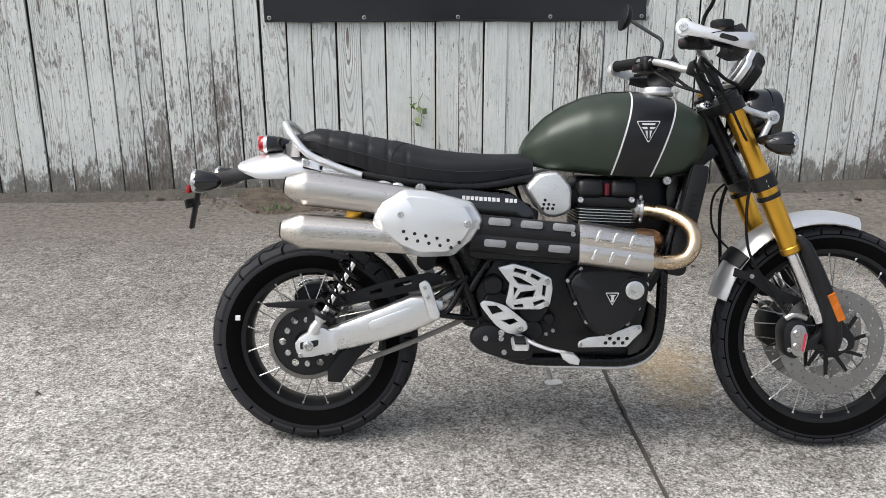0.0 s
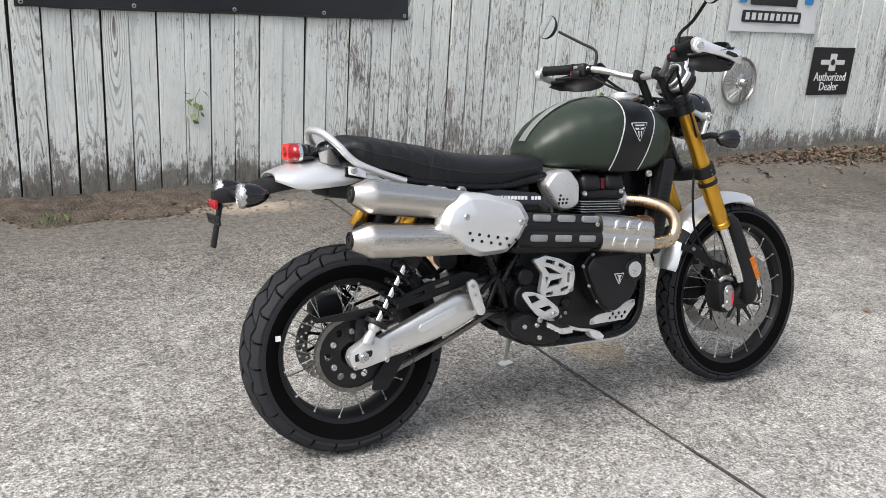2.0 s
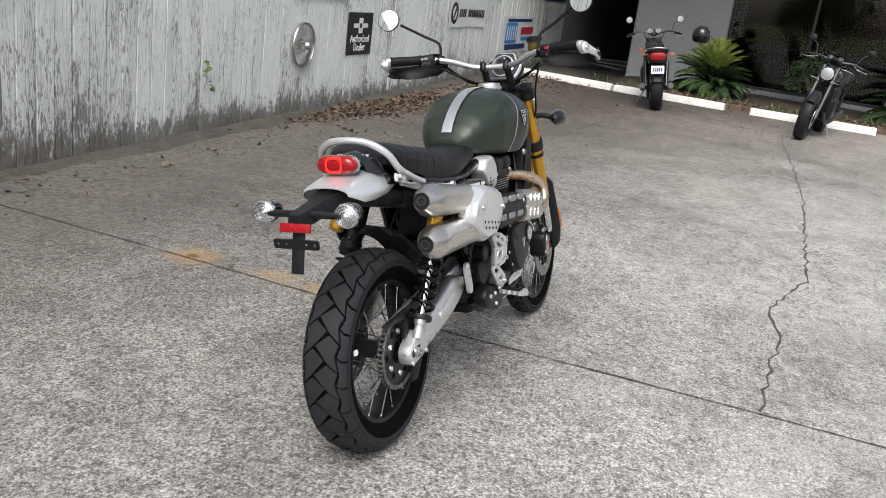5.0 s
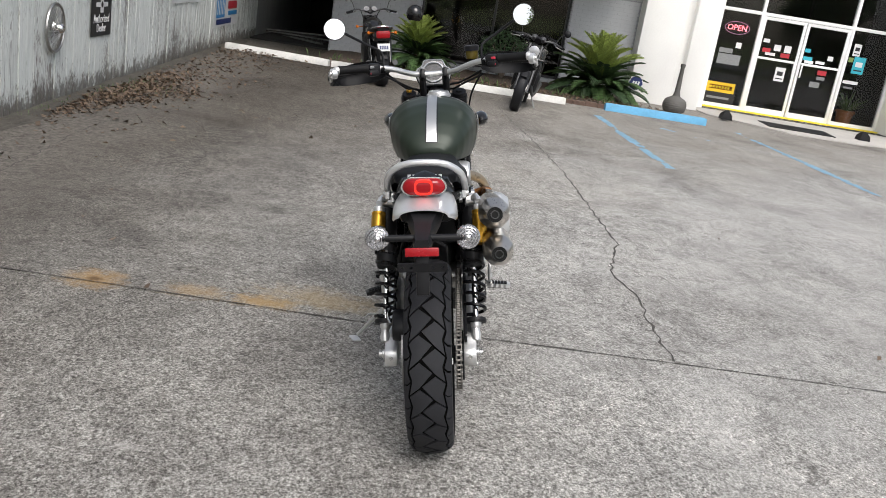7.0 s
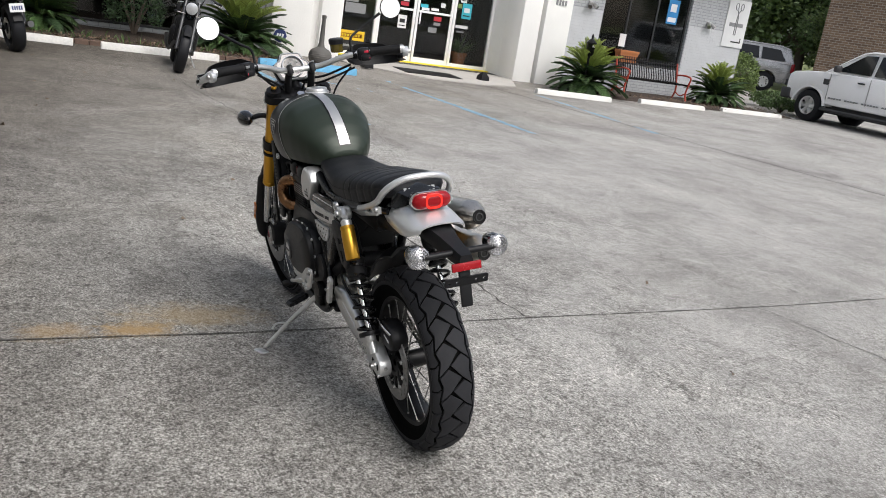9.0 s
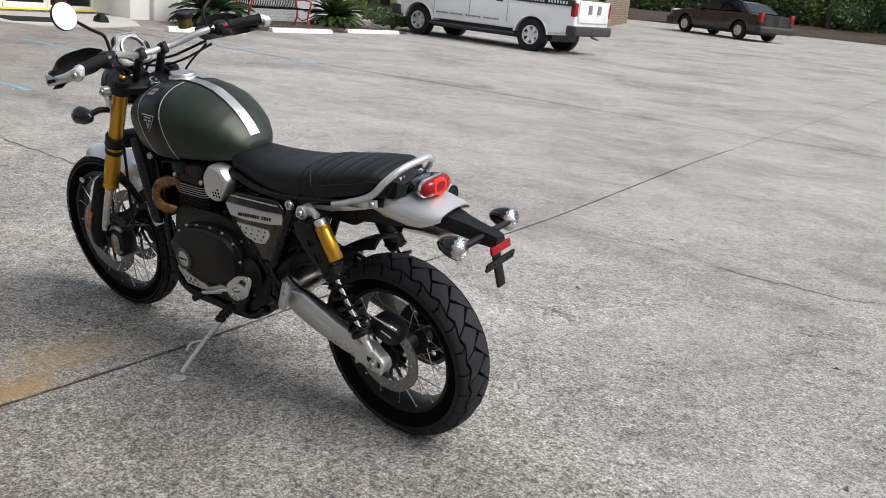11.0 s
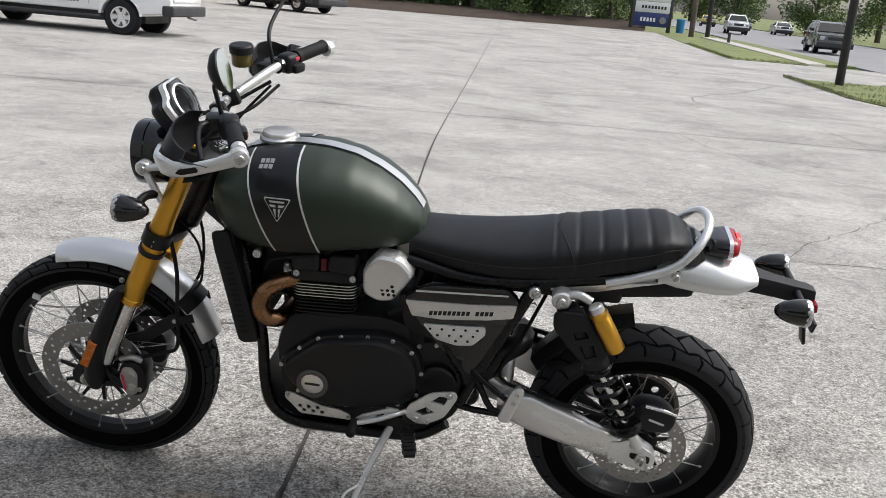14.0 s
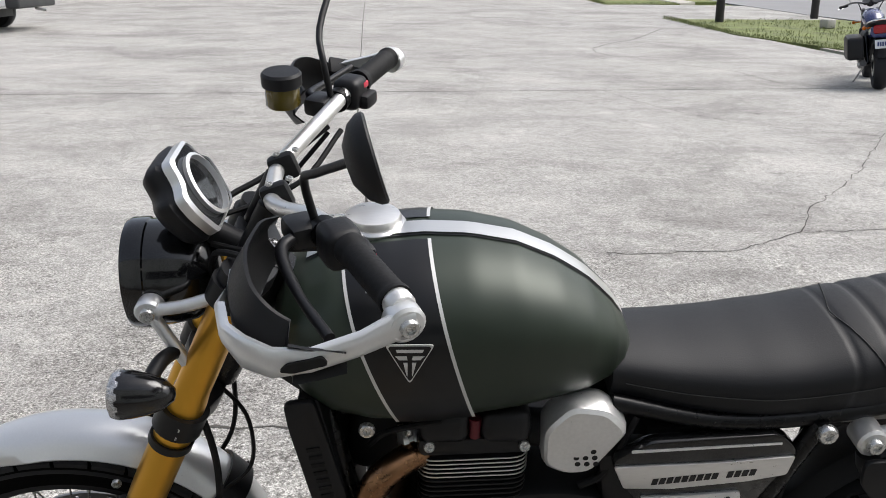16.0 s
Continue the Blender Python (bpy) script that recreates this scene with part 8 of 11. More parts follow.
def on_fence(x, z, proud=0.0):
    """The pose of something flat on the fence: x along it, y up, z towards the lot."""
    n = Matrix.Translation((x, fence_y(x) - 0.002 - proud, z))
    return n @ pose(0, 0, 0, 90, 0, TURN)


def fence_sign(name, label, category, x0, x1, z0, z1, material, wave=0.0, thick=0.003):
    """A sign or banner, slightly wavy, hung on the boards."""
    L = (x1 - x0) * math.sqrt(1 + 0.075 ** 2)
    bm = bmesh.new()
    nx, nz = 24, 6
    rows = []
    for j in range(nz + 1):
        rows.append([bm.verts.new((L * (i / nx - 0.5), (z1 - z0) * (j / nz - 0.5) + (0.012 * math.sin(i * 1.7) * wave * 20 if j == 0 else 0), 0.004 + wave * (1 + math.sin(i * 0.9 + j * 0.7) * 0.6 + math.sin(i * 0.37 + 2 * j)) / 2)) for i in range(nx + 1)])
    for p, q in zip(rows, rows[1:]):
        for i in range(nx):
            bm.faces.new((p[i], p[i + 1], q[i + 1], q[i]))
    ext = bmesh.ops.extrude_face_region(bm, geom=bm.faces[:])
    bmesh.ops.translate(bm, verts=[g for g in ext["geom"] if isinstance(g, bmesh.types.BMVert)], vec=(0, 0, thick))
    bmesh.ops.recalc_face_normals(bm, faces=bm.faces)
    ob = part(name, bm, material)
    ob.matrix_world = on_fence((x0 + x1) / 2, (z0 + z1) / 2, 0.002)
    return tagged(ob, label, category)


def mark(sign, name, outline, material, lift=0.02, thick=0.001):
    """A flat printed shape on a sign, in the sign's own x and y."""
    bm = bmesh.new()
    plate(bm, outline, thick, Matrix.Translation((0, 0, lift)))
    return part(name, bm, material, sign)


def rect(x, y, w, h):
    return [(x - w / 2, y - h / 2), (x + w / 2, y - h / 2), (x + w / 2, y + h / 2), (x - w / 2, y + h / 2)]


ban = fence_sign("banner", "black vinyl banner with eyelets hung on the fence", "banner", -0.72, 1.655, 1.085, 1.95, BANNER_BLACK, 0.016)
for k in range(5):
    bm = bmesh.new()
    lathe(bm, [(0.006, 0.002), (0.012, 0.0), (0.013, 0.002), (0.006, 0.004)], seg=14, closed=True)
    e = part("eyelet", bm, STEEL, ban)
    e.matrix_local = Matrix.Translation((-1.16 + 0.58 * k, -0.405, 0.024))
tube_bm = bmesh.new()
tube(tube_bm, [(-1.19, -0.42, 0.014), (-0.6, -0.428, 0.018), (0, -0.424, 0.02), (0.6, -0.43, 0.016), (1.19, -0.42, 0.014)], 0.007, 6)
part("hem", tube_bm, BANNER_BLACK, ban)
drag = fence_sign("banner", "white vinyl banner with blue and black print", "banner", 4.77, 5.92, 1.09, 1.95, VINYL_WHITE, 0.012)
for i, (x, y, w, h, mt) in enumerate(((-0.05, -0.30, 0.78, 0.10, PRINT_BLACK), (-0.05, -0.12, 0.62, 0.17, PRINT_BLACK), (0.42, -0.10, 0.12, 0.16, PRINT_BLUE), (-0.45, -0.08, 0.10, 0.22, PRINT_BLUE), (0.0, 0.12, 0.8, 0.12, PRINT_BLUE))):
    mark(drag, "print_bar", rounded(rect(x, y, w, h), 0.02), mt, 0.022)
for k in range(9):
    mark(drag, "print_bar", rect(-0.37 + 0.08 * k, -0.30, 0.05, 0.06), VINYL_WHITE, 0.0235)
auth = fence_sign("dealer_sign", "black plastic sign with white lettering on the fence", "sign", 5.98, 6.60, 0.525, 0.97, PRINT_BLACK)
for txt, y in (("Authorized", -0.055), ("Dealer", -0.145)):
    o = letters(txt, 0.115, WHITE_MARK, auth, Matrix.Translation((0, y, 0.0095)), squeeze=0.92)
for sh in (rect(0, 0.085, 0.36, 0.045), rect(0, 0.085, 0.10, 0.16)):
    mark(auth, "emblem", rounded(sh, 0.012), WHITE_MARK, 0.0085 + 0.001 * len(sh) / 4)
mark(auth, "emblem", disc_points(0, 0.085, 0.03, 16), PRINT_BLACK, 0.0108)
zero = fence_sign("banner", "white vinyl banner with black print and a round emblem", "banner", 9.16, 10.93, 0.80, 1.19, VINYL_WHITE, 0.01)
mark(zero, "emblem", disc_points(-0.68, 0.0, 0.15, 24), PRINT_BLACK, 0.019)
mark(zero, "emblem", disc_points(-0.68, 0.0, 0.09, 24), VINYL_WHITE, 0.0205)
mark(zero, "emblem", [(-0.75, -0.06), (-0.70, -0.08), (-0.60, 0.06), (-0.66, 0.08)], PRINT_BLACK, 0.022)
for k in range(15):
    if k != 4:
        mark(zero, "print_bar", rect(-0.44 + 0.082 * k, 0.0, 0.058, 0.11), PRINT_BLACK, 0.019)
cus = fence_sign("banner", "white vinyl banner with blue and red print", "banner", 11.98, 14.25, 0.36, 0.97, VINYL_WHITE, 0.01)
for x, y, w, h, mt in ((-0.55, 0.02, 0.75, 0.34, PRINT_BLUE), (0.55, 0.05, 0.9, 0.13, PRINT_RED), (0.0, 0.235, 1.7, 0.05, PRINT_NAVY), (-0.2, -0.22, 1.4, 0.09, PRINT_NAVY), (0.6, -0.09, 0.9, 0.07, PRINT_BLUE)):
    mark(cus, "print_bar", rounded(rect(x, y, w, h), 0.02), mt, 0.0195)
for k in range(5):
    mark(cus, "print_bar", rect(-0.82 + 0.14 * k, 0.02, 0.05, 0.24), VINYL_WHITE, 0.021)
nav = fence_sign("banner", "dark blue vinyl banner on the fence", "banner", 14.65, 16.75, 1.28, 1.9, PRINT_NAVY, 0.01)
mark(nav, "print_bar", rounded(rect(0, -0.1, 1.5, 0.2), 0.02), VINYL_WHITE, 0.0195)

# wire wheel hung on the boards
WW = thing("wire_wheel", "old chromed wire wheel trim hung on the fence", "wheel trim", at=on_fence(5.0, 0.66, 0.03))
bm = bmesh.new()
lathe(bm, [(0.185, -0.01), (0.198, 0.012), (0.21, 0.012), (0.215, 0.0), (0.21, -0.012), (0.195, -0.012)], seg=48, closed=True)
part("rim", bm, STEEL, WW)
bm = bmesh.new()
lathe(bm, [(0, 0.075), (0.03, 0.07), (0.04, 0.055), (0.045, 0.03), (0.07, 0.02), (0.075, 0.0)], seg=24)
part("hub_cap", bm, CHROME, WW)
sp = bmesh.new()
rod(sp, (0, 0, 0), (0, 0, 1), 0.0032, seg=5)
WSP = mesh_of("spoke", sp, STEEL)
for k in range(48):
    a = 2 * math.pi * k / 48
    b = a + (0.35 if k % 2 else -0.35)
    p, q = Vector((0.05 * math.cos(b), 0.05 * math.sin(b), 0.045 if k % 2 else 0.02)), Vector((0.19 * math.cos(a), 0.19 * math.sin(a), 0.004))
    o = new("spoke", WSP)
    o.parent = WW
    o.matrix_local = frame_to(p, q) @ Matrix.Diagonal((1, 1, (q - p).length, 1))


# ---- plants and litter ----
def leaf_quad(bm, m, w, h, bend=0.15):
    """A pointed leaf of two bent faces."""
    pts = [(0, 0, 0), (w / 2, h * 0.45, bend * h * 0.3), (0, h, -bend * h * 0.3), (-w / 2, h * 0.45, bend * h * 0.3), (0, h * 0.45, 0)]
    v = [bm.verts.new(m @ Vector(p)) for p in pts]
    for a, b, c in ((0, 1, 4), (1, 2, 4), (2, 3, 4), (3, 0, 4)):
        bm.faces.new((v[a], v[b], v[c]))


def scatter(name, label, spots, seed, material, size, kind="stuff", category="leaf litter", lift=0.006):
    """Loose leaves lying about: spots of (x, y, spread x, spread y, count)."""
    rng = random.Random(seed)
    bm = bmesh.new()
    for x0, y0, sx, sy, n in spots:
        for _ in range(n):
            x, y = rng.gauss(x0, sx), rng.gauss(y0, sy)
            if y > fence_y(x) - 0.03:
                continue
            heap = 0.06 * math.exp(-((x - x0) / sx) ** 2 - ((y - y0) / sy) ** 2) if n > 300 else 0
            s = size * rng.uniform(0.5, 1.4)
            leaf_quad(bm, pose(x, y, ground_z(x, y) + lift + heap * rng.random(), rng.uniform(-35, 35), rng.uniform(-35, 35), rng.uniform(0, 360)), s * rng.uniform(0.3, 0.7), s, rng.uniform(-0.5, 0.8))
    return tagged(part(name, bm, material), label, category, "", kind)


scatter("leaf_litter", "dry brown leaves blown along the fence", [(6.3, 3.28, 0.75, 0.16, 1500), (7.6, 3.4, 0.6, 0.18, 500), (5.0, 3.35, 0.5, 0.08, 260), (9.5, 3.4, 1.4, 0.3, 500), (12.3, 3.4, 0.7, 0.5, 700), (8.0, 3.0, 1.8, 0.3, 260), (5.5, 2.6, 2.0, 0.5, 70), (3.0, 3.1, 1.8, 0.2, 90), (0.0, 3.0, 1.2, 0.12, 120), (6.8, 2.85, 0.35, 0.1, 160), (9, 1.2, 2.5, 1.0, 40)], 3, DRY_LEAF, 0.055)
scatter("fallen_leaves", "few pale dry leaves on the concrete", [(1.0, 2.5, 2.2, 0.4, 28), (3.5, -1.0, 3, 2, 26), (-1.5, 1.5, 1.5, 0.8, 20)], 4, DRY_LEAF, 0.035)


def tufts(name, label, spots, seed, material, high, category="weeds"):
    """Blades of grass in clumps: spots of (x, y, spread, count)."""
    rng = random.Random(seed)
    bm = bmesh.new()
    for x0, y0, sx, sy, n in spots:
        for _ in range(n):
            x, y = rng.gauss(x0, sx), rng.gauss(y0, sy)
            h = high * rng.uniform(0.4, 1.3)
            d, lean = rng.uniform(0, 6.3), rng.uniform(0.1, 0.7)
            w = 0.004
            z = ground_z(x, y)
            dx, dy = math.cos(d), math.sin(d)
            v = [bm.verts.new(p) for p in ((x - dy * w, y + dx * w, z), (x + dy * w, y - dx * w, z), (x + dx * lean * h * 0.4 + dy * w * 0.7, y + dy * lean * h * 0.4 - dx * w * 0.7, z + h * 0.7), (x + dx * lean * h, y + dy * lean * h, z + h))]
            bm.faces.new((v[0], v[1], v[2]))
            bm.faces.new((v[0], v[2], v[3]))
    return tagged(part(name, bm, material), label, category, "", "stuff")


tufts("weeds", "low green weeds at the foot of the fence", [(x, fence_y(x) - 0.06, 0.16, 0.03, int(2 + 8 * (math.sin(x * 3.1) + 1) * (math.sin(x * 1.3 + 1) + 1))) for x in np.arange(-3, 9, 0.3)] + [(6.6, 3.35, 0.4, 0.12, 260), (-0.62, 2.66, 0.05, 0.04, 40)], 8, LEAF, 0.04)
# earth ridge at the foot of the fence
bm = bmesh.new()
rng = random.Random(12)
rows = []
for i in range(120):
    x = -4.0 + i * 0.16
    w = 0.16 + 0.10 * noise.noise((x * 0.8, 0, 0)) + rng.uniform(-0.02, 0.02)
    h = 0.035 + 0.02 * noise.noise((x * 1.4, 5, 0))
    y = fence_y(x)
    rows.append([bm.verts.new((x, y - k * w + rng.uniform(-0.01, 0.01), ground_z(x, y) + zz)) for k, zz in ((0.0, h), (0.35, h * 0.8), (0.7, h * 0.3), (1.0, -0.004))])
for p, q in zip(rows, rows[1:]):
    for i in range(3):
        bm.faces.new((p[i], p[i + 1], q[i + 1], q[i]))
bmesh.ops.recalc_face_normals(bm, faces=bm.faces)
tagged(part("earth_bank", bm, SOIL), "thin ridge of dark earth along the fence", "earth", "", "structure")


EARTH = surface("brown_loose_earth", (0.105, 0.082, 0.061), 0.95, vary=0.95, grain=60, patch=9, relief=1.0, depth=0.03)
bm = bmesh.new()
rows = []
for i in range(41):
    u = i / 40
    x = -0.95 + 1.35 * u
    y1 = fence_y(x) - 0.004
    reach = 0.52 * min(1, (u * 7) ** 0.6, ((1 - u) * 3.2) ** 0.8) * (1 + 0.22 * noise.noise((x * 4, 1, 0)))
    row = []
    for j in range(15):
        v = j / 14
        y = y1 - reach * v
        h = 0.035 * (1 - v) ** 0.7 * (1 + 0.5 * noise.noise((x * 6, y * 6, 2))) + 0.010 * noise.noise((x * 19, y * 19, 5)) * (1 - v)
        row.append(bm.verts.new((x, y, ground_z(x, y) + max(h, 0.0) + (0.002 if j < 14 else -0.004))))
    rows.append(row)
for p, q in zip(rows, rows[1:]):
    for i in range(14):
        bm.faces.new((p[i], p[i + 1], q[i + 1], q[i]))
bmesh.ops.recalc_face_normals(bm, faces=bm.faces)
tagged(part("earth_mound", bm, EARTH, sharp=80), "low mound of loose brown earth and litter against the fence", "earth", "", "structure")
scatter("wood_chips", "dry chips and leaf scraps on the loose earth", [(-0.35, 2.85, 0.36, 0.16, 290), (-0.3, 2.75, 0.36, 0.08, 290), (-0.4, 3.0, 0.4, 0.08, 280), (0.1, 2.85, 0.2, 0.1, 160)], 31, DRY_LEAF, 0.030)


def vine(x, z, seed):
    """A small sprig that grows through the boards."""
    rng = random.Random(seed)
    v = thing("vine_sprig", "small green vine sprig growing through the boards", "vine", at=Matrix.Translation((x, fence_y(x) - 0.02, z)))
    bm = bmesh.new()
    tube(bm, [(0, 0, -0.10), (0.01, -0.02, -0.03), (-0.01, -0.03, 0.05), (0.02, -0.03, 0.12)], 0.0022, 5)
    part("stem", bm, LEAF_LIGHT, v)
    me = bmesh.new()
    leaf_quad(me, Matrix(), 0.045, 0.06)
    leaf_mesh = mesh_of("leaf", me, LEAF_LIGHT)
    for k in range(9):
        o = new("leaf", leaf_mesh)
        o.parent = v
        o.matrix_local = pose(rng.uniform(-0.03, 0.03), -0.02 - 0.02 * rng.random(), -0.09 + 0.025 * k, rng.uniform(-60, 60), rng.uniform(-60, 60), rng.uniform(0, 360))


vine(0.23, 0.53, 1)
vine(3.42, 0.46, 2)

# cycads
_fronds = []
for k in range(5):
    bm = bmesh.new()
    rng = random.Random(40 + k)
    L = 1.0
    pts = [Vector((L * u, 0, 0.42 * u * (1.25 - u * (0.95 + 0.1 * k)))) for u in np.linspace(0, 1, 24)]
    tube(bm, pts, 0.006, 4, 1)
    for i in range(3, 24):
        u = i / 23
        ll = 0.17 * math.sin(math.pi * min(1, u * 0.9 + 0.12)) ** 0.6 + 0.02
        for s in (-1, 1):
            d = Vector((0.55, s * 0.8, 0.28 - 0.1 * rng.random())).normalized() * ll
            for off in (0.0, 0.33, 0.66):
                p = pts[i].lerp(pts[min(23, i + 1)], off)
                v = [bm.verts.new(c) for c in (p + Vector((-0.006, 0, 0)), p + Vector((0.006, 0, 0)), p + d * 0.6 + Vector((0.006, 0, 0.004)), p + d + Vector((0, 0, -0.012)), p + d * 0.6 + Vector((-0.005, 0, 0.004)))]
                bm.faces.new(v)
    _fronds.append(mesh_of("frond", bm, (PALM_DARK, PALM, PALM, PALM_LIGHT, PALM_LIGHT)[k]))


def cycad(x, y, size, seed, n=110):
    """Cycad > trunk and each frond."""
    c = thing("cycad", "spreading dark green cycad palm in the planting bed", "palm", "cycads by the shop", at=Matrix.Translation((x, y, 0.02)))
    bm = bmesh.new()
    lathe(bm, [(0, 0), (0.11, 0), (0.13, 0.08), (0.11, 0.2), (0.06, 0.3), (0, 0.32)], seg=14)
    part("trunk", bm, BARK, c)
    rng = random.Random(seed)
    for k in range(n):
        u = k / n
        upper = u > 0.52
        o = new("frond", _fronds[3 + k % 2 if upper else k % 3])
        o.parent = c
        w = (u - 0.52) / 0.48 if upper else u / 0.52
        pitch = -36 - 50 * w if upper else 34 - 62 * w
        s = size * rng.uniform(0.85, 1.08) * (1.0 if upper else 1.12 - 0.12 * w)
        o.matrix_local = pose(0, 0, 0.25 + 0.06 * u, rng.uniform(-14, 14), pitch + rng.uniform(-6, 6), k * 137.5) @ Matrix.Diagonal((s, s, s, 1))
    return c


cycad(14.35, -2.75, 0.95, 1)
cycad(14.2, 0.75, 0.72, 2)
cycad(14.4, -10.8, 0.92, 3)
cycad(15.0, -15.35, 0.80, 4)


def bush(name, label, x, y, r, h, seed, n, material, category="bush", leaf=1.0):
    """A clipped bush of small leaves on twigs."""
    rng = random.Random(seed)
    b = thing(name, label, category, at=Matrix.Translation((x, y, ground_z(x, y))))
    bm = bmesh.new()
    for k in range(7):
        a = k * 0.9
        tube(bm, [(0, 0, 0), (0.25 * r * math.cos(a), 0.25 * r * math.sin(a), h * 0.4), (0.6 * r * math.cos(a), 0.6 * r * math.sin(a), h * 0.8)], [0.03, 0.02, 0.006], 5, 3)
    part("twigs", bm, BARK, b)
    bm = bmesh.new()
    for _ in range(n):
        a, u = rng.uniform(0, 6.283), rng.uniform(-0.5, 1)
        q = math.acos(u) if u > 0 else math.pi / 2 + rng.uniform(0, 0.5)
        k = rng.uniform(0.72, 1.02) * (1 + 0.12 * noise.noise((math.cos(a) * 2 + seed, math.sin(a) * 2, u * 3)))
        p = (r * k * math.sin(q) * math.cos(a), r * k * math.sin(q) * math.sin(a), h * 0.5 + h * 0.5 * k * math.cos(q))
        leaf_quad(bm, pose(*p, rng.uniform(0, 360), rng.uniform(0, 360), rng.uniform(0, 360)), 0.05 * leaf, 0.08 * leaf)
    tagged(part("crown", bm, material, b), kind="stuff")
    return b


bush("bush", "round clipped light green bush at the wall corner", 16.9, -17.9, 0.55, 1.45, 5, 5200, LEAF_LIGHT, leaf=0.8)
bush("hedge_bush", "low clipped hedge bush beside the kerb", 16.3, -19.0, 0.8, 0.5, 6, 2200, LEAF)
bush("hedge_bush", "low clipped hedge bush beside the kerb", 15.2, -18.0, 0.6, 0.4, 7, 1600, LEAF)
# darker leaf colour than the hedge, standing in for shade by the window
bush("hedge_bush", "bush under the shop window, shade put into its leaf colour", 15.2, -0.95, 0.55, 1.0, 9, 2000, PALM_DARK, leaf=0.6)
# planting beds
for y0, y1, x0 in ((2.6, -3.55, 12.75), (-10.85, -17.3, 13.7)):
    bm = bmesh.new()
    rng = random.Random(int(y0 * 10))
    n, k = 14, 6
    g = [[bm.verts.new((x0 + (16.0 - x0) * j / k, y0 + (y1 - y0) * i / n, 0.03 + (0.02 if 0 < i < n and 0 < j else -0.02) + rng.uniform(0, 0.02))) for j in range(k + 1)] for i in range(n + 1)]
    for i in range(n):
        for j in range(k):
            bm.faces.new((g[i][j], g[i][j + 1], g[i + 1][j + 1], g[i + 1][j]))
    bmesh.ops.recalc_face_normals(bm, faces=bm.faces)
    tagged(part("planting_bed", bm, MULCH), "brown mulched planting bed by the shop wall", "planting bed", "", "structure")


# litter on the beds and brick edging before them
scatter("bed_litter", "brown leaf scraps and twigs over the planting bed", [(13.3, 1.2 - 0.9 * k, 0.28, 0.4, 170) for k in range(6)] + [(14.4, -12.0 - 1.1 * k, 0.35, 0.5, 120) for k in range(5)], 41, DRY_LEAF, 0.06, lift=0.075)
tufts("bed_weeds", "sparse green weeds in the planting bed", [(13.4, 2.2 - 0.7 * k, 0.3, 0.2, 30) for k in range(8)], 42, LEAF, 0.16)
EDGING = surface("brown_edging_brick", (0.13, 0.085, 0.065), 0.9, vary=0.35, grain=40, patch=6)
bm = bmesh.new()
box(bm, (0, 0, 0.035), (0.10, 0.205, 0.09), bevel=0.008, seg=1)
edge_mesh = mesh_of("brick", bm, EDGING)
edging = thing("bed_edging", "row of brown bricks edging the planting bed", "edging", kind="structure")
rng = random.Random(17)
for k in range(28):
    o = new("brick", edge_mesh)
    o.parent = edging
    y = 2.5 - 0.215 * k
    o.matrix_world = pose(12.76 + rng.uniform(-0.012, 0.012), y, rng.uniform(-0.01, 0.005), 0, rng.uniform(-2, 2), rng.uniform(-3, 3))
post = thing("garden_lamp", "black post lantern with a pointed cap standing in the cycad", "lamp post", at=Matrix.Translation((14.15, -10.55, 0.03)))
bm = bmesh.new()
rod(bm, (0, 0, 0), (0, 0, 0.85), 0.028, seg=10)
part("post", bm, FRAME, post)
bm = bmesh.new()
lathe(bm, [(0, 0.84), (0.06, 0.84), (0.085, 0.88), (0.105, 1.10), (0.12, 1.115), (0.12, 1.13), (0.05, 1.20), (0.022, 1.22), (0.03, 1.26), (0.02, 1.30), (0, 1.33)], seg=8)
part("lantern", bm, FRAME, post)
bm = bmesh.new()
box(bm, (-0.108, 0, 1.06), (0.012, 0.07, 0.05), bevel=0.003)
part("label_plate", bm, WHITE_MARK, post)


# ---- by the shop ----
BENCH_RED = surface("red_painted_cast_iron", (0.42, 0.055, 0.03), 0.45, vary=0.15)
TERRACOTTA = surface("orange_terracotta", (0.42, 0.16, 0.06), 0.8, vary=0.2)
NEON = glowing("lit_red_neon", (1.0, 0.20, 0.24), 2.2)
bench = thing("park_bench", "black metal slatted bench with red cast ends", "bench", at=pose(15.2, -13.35, 0.03, 0, 0, 0))
for s in (-1, 1):
    bm = bmesh.new()
    y = s * 0.98
    tube(bm, [(-0.26, y, 0.0), (-0.20, y, 0.20), (-0.25, y, 0.42), (-0.28, y, 0.60), (-0.05, y, 0.64), (0.22, y, 0.62)], 0.022, 8)
    tube(bm, [(-0.27, y, 0.42), (0.0, y, 0.40), (0.2, y, 0.42), (0.27, y, 0.65), (0.33, y, 0.90)], 0.022, 8)
    tube(bm, [(0.30, y, 0.0), (0.20, y, 0.2), (0.2, y, 0.42)], 0.022, 8)
    tube(bm, [(-0.20, y, 0.2), (0.0, y, 0.13), (0.2, y, 0.2)], 0.015, 8)
    part("bench_end", bm, BENCH_RED, bench)
sl = bmesh.new()
tube(sl, [(-0.28, 0, 0.43), (-0.1, 0, 0.42), (0.12, 0, 0.42), (0.21, 0, 0.46), (0.27, 0, 0.66), (0.33, 0, 0.88), (0.36, 0, 0.91)], 0.012, 6, 4)
SLAT = mesh_of("slat", sl, FRAME)
for k in range(34):
    o = new("slat", SLAT)
    o.parent = bench
    o.matrix_local = Matrix.Translation((0, -0.93 + 1.86 * k / 33, 0))
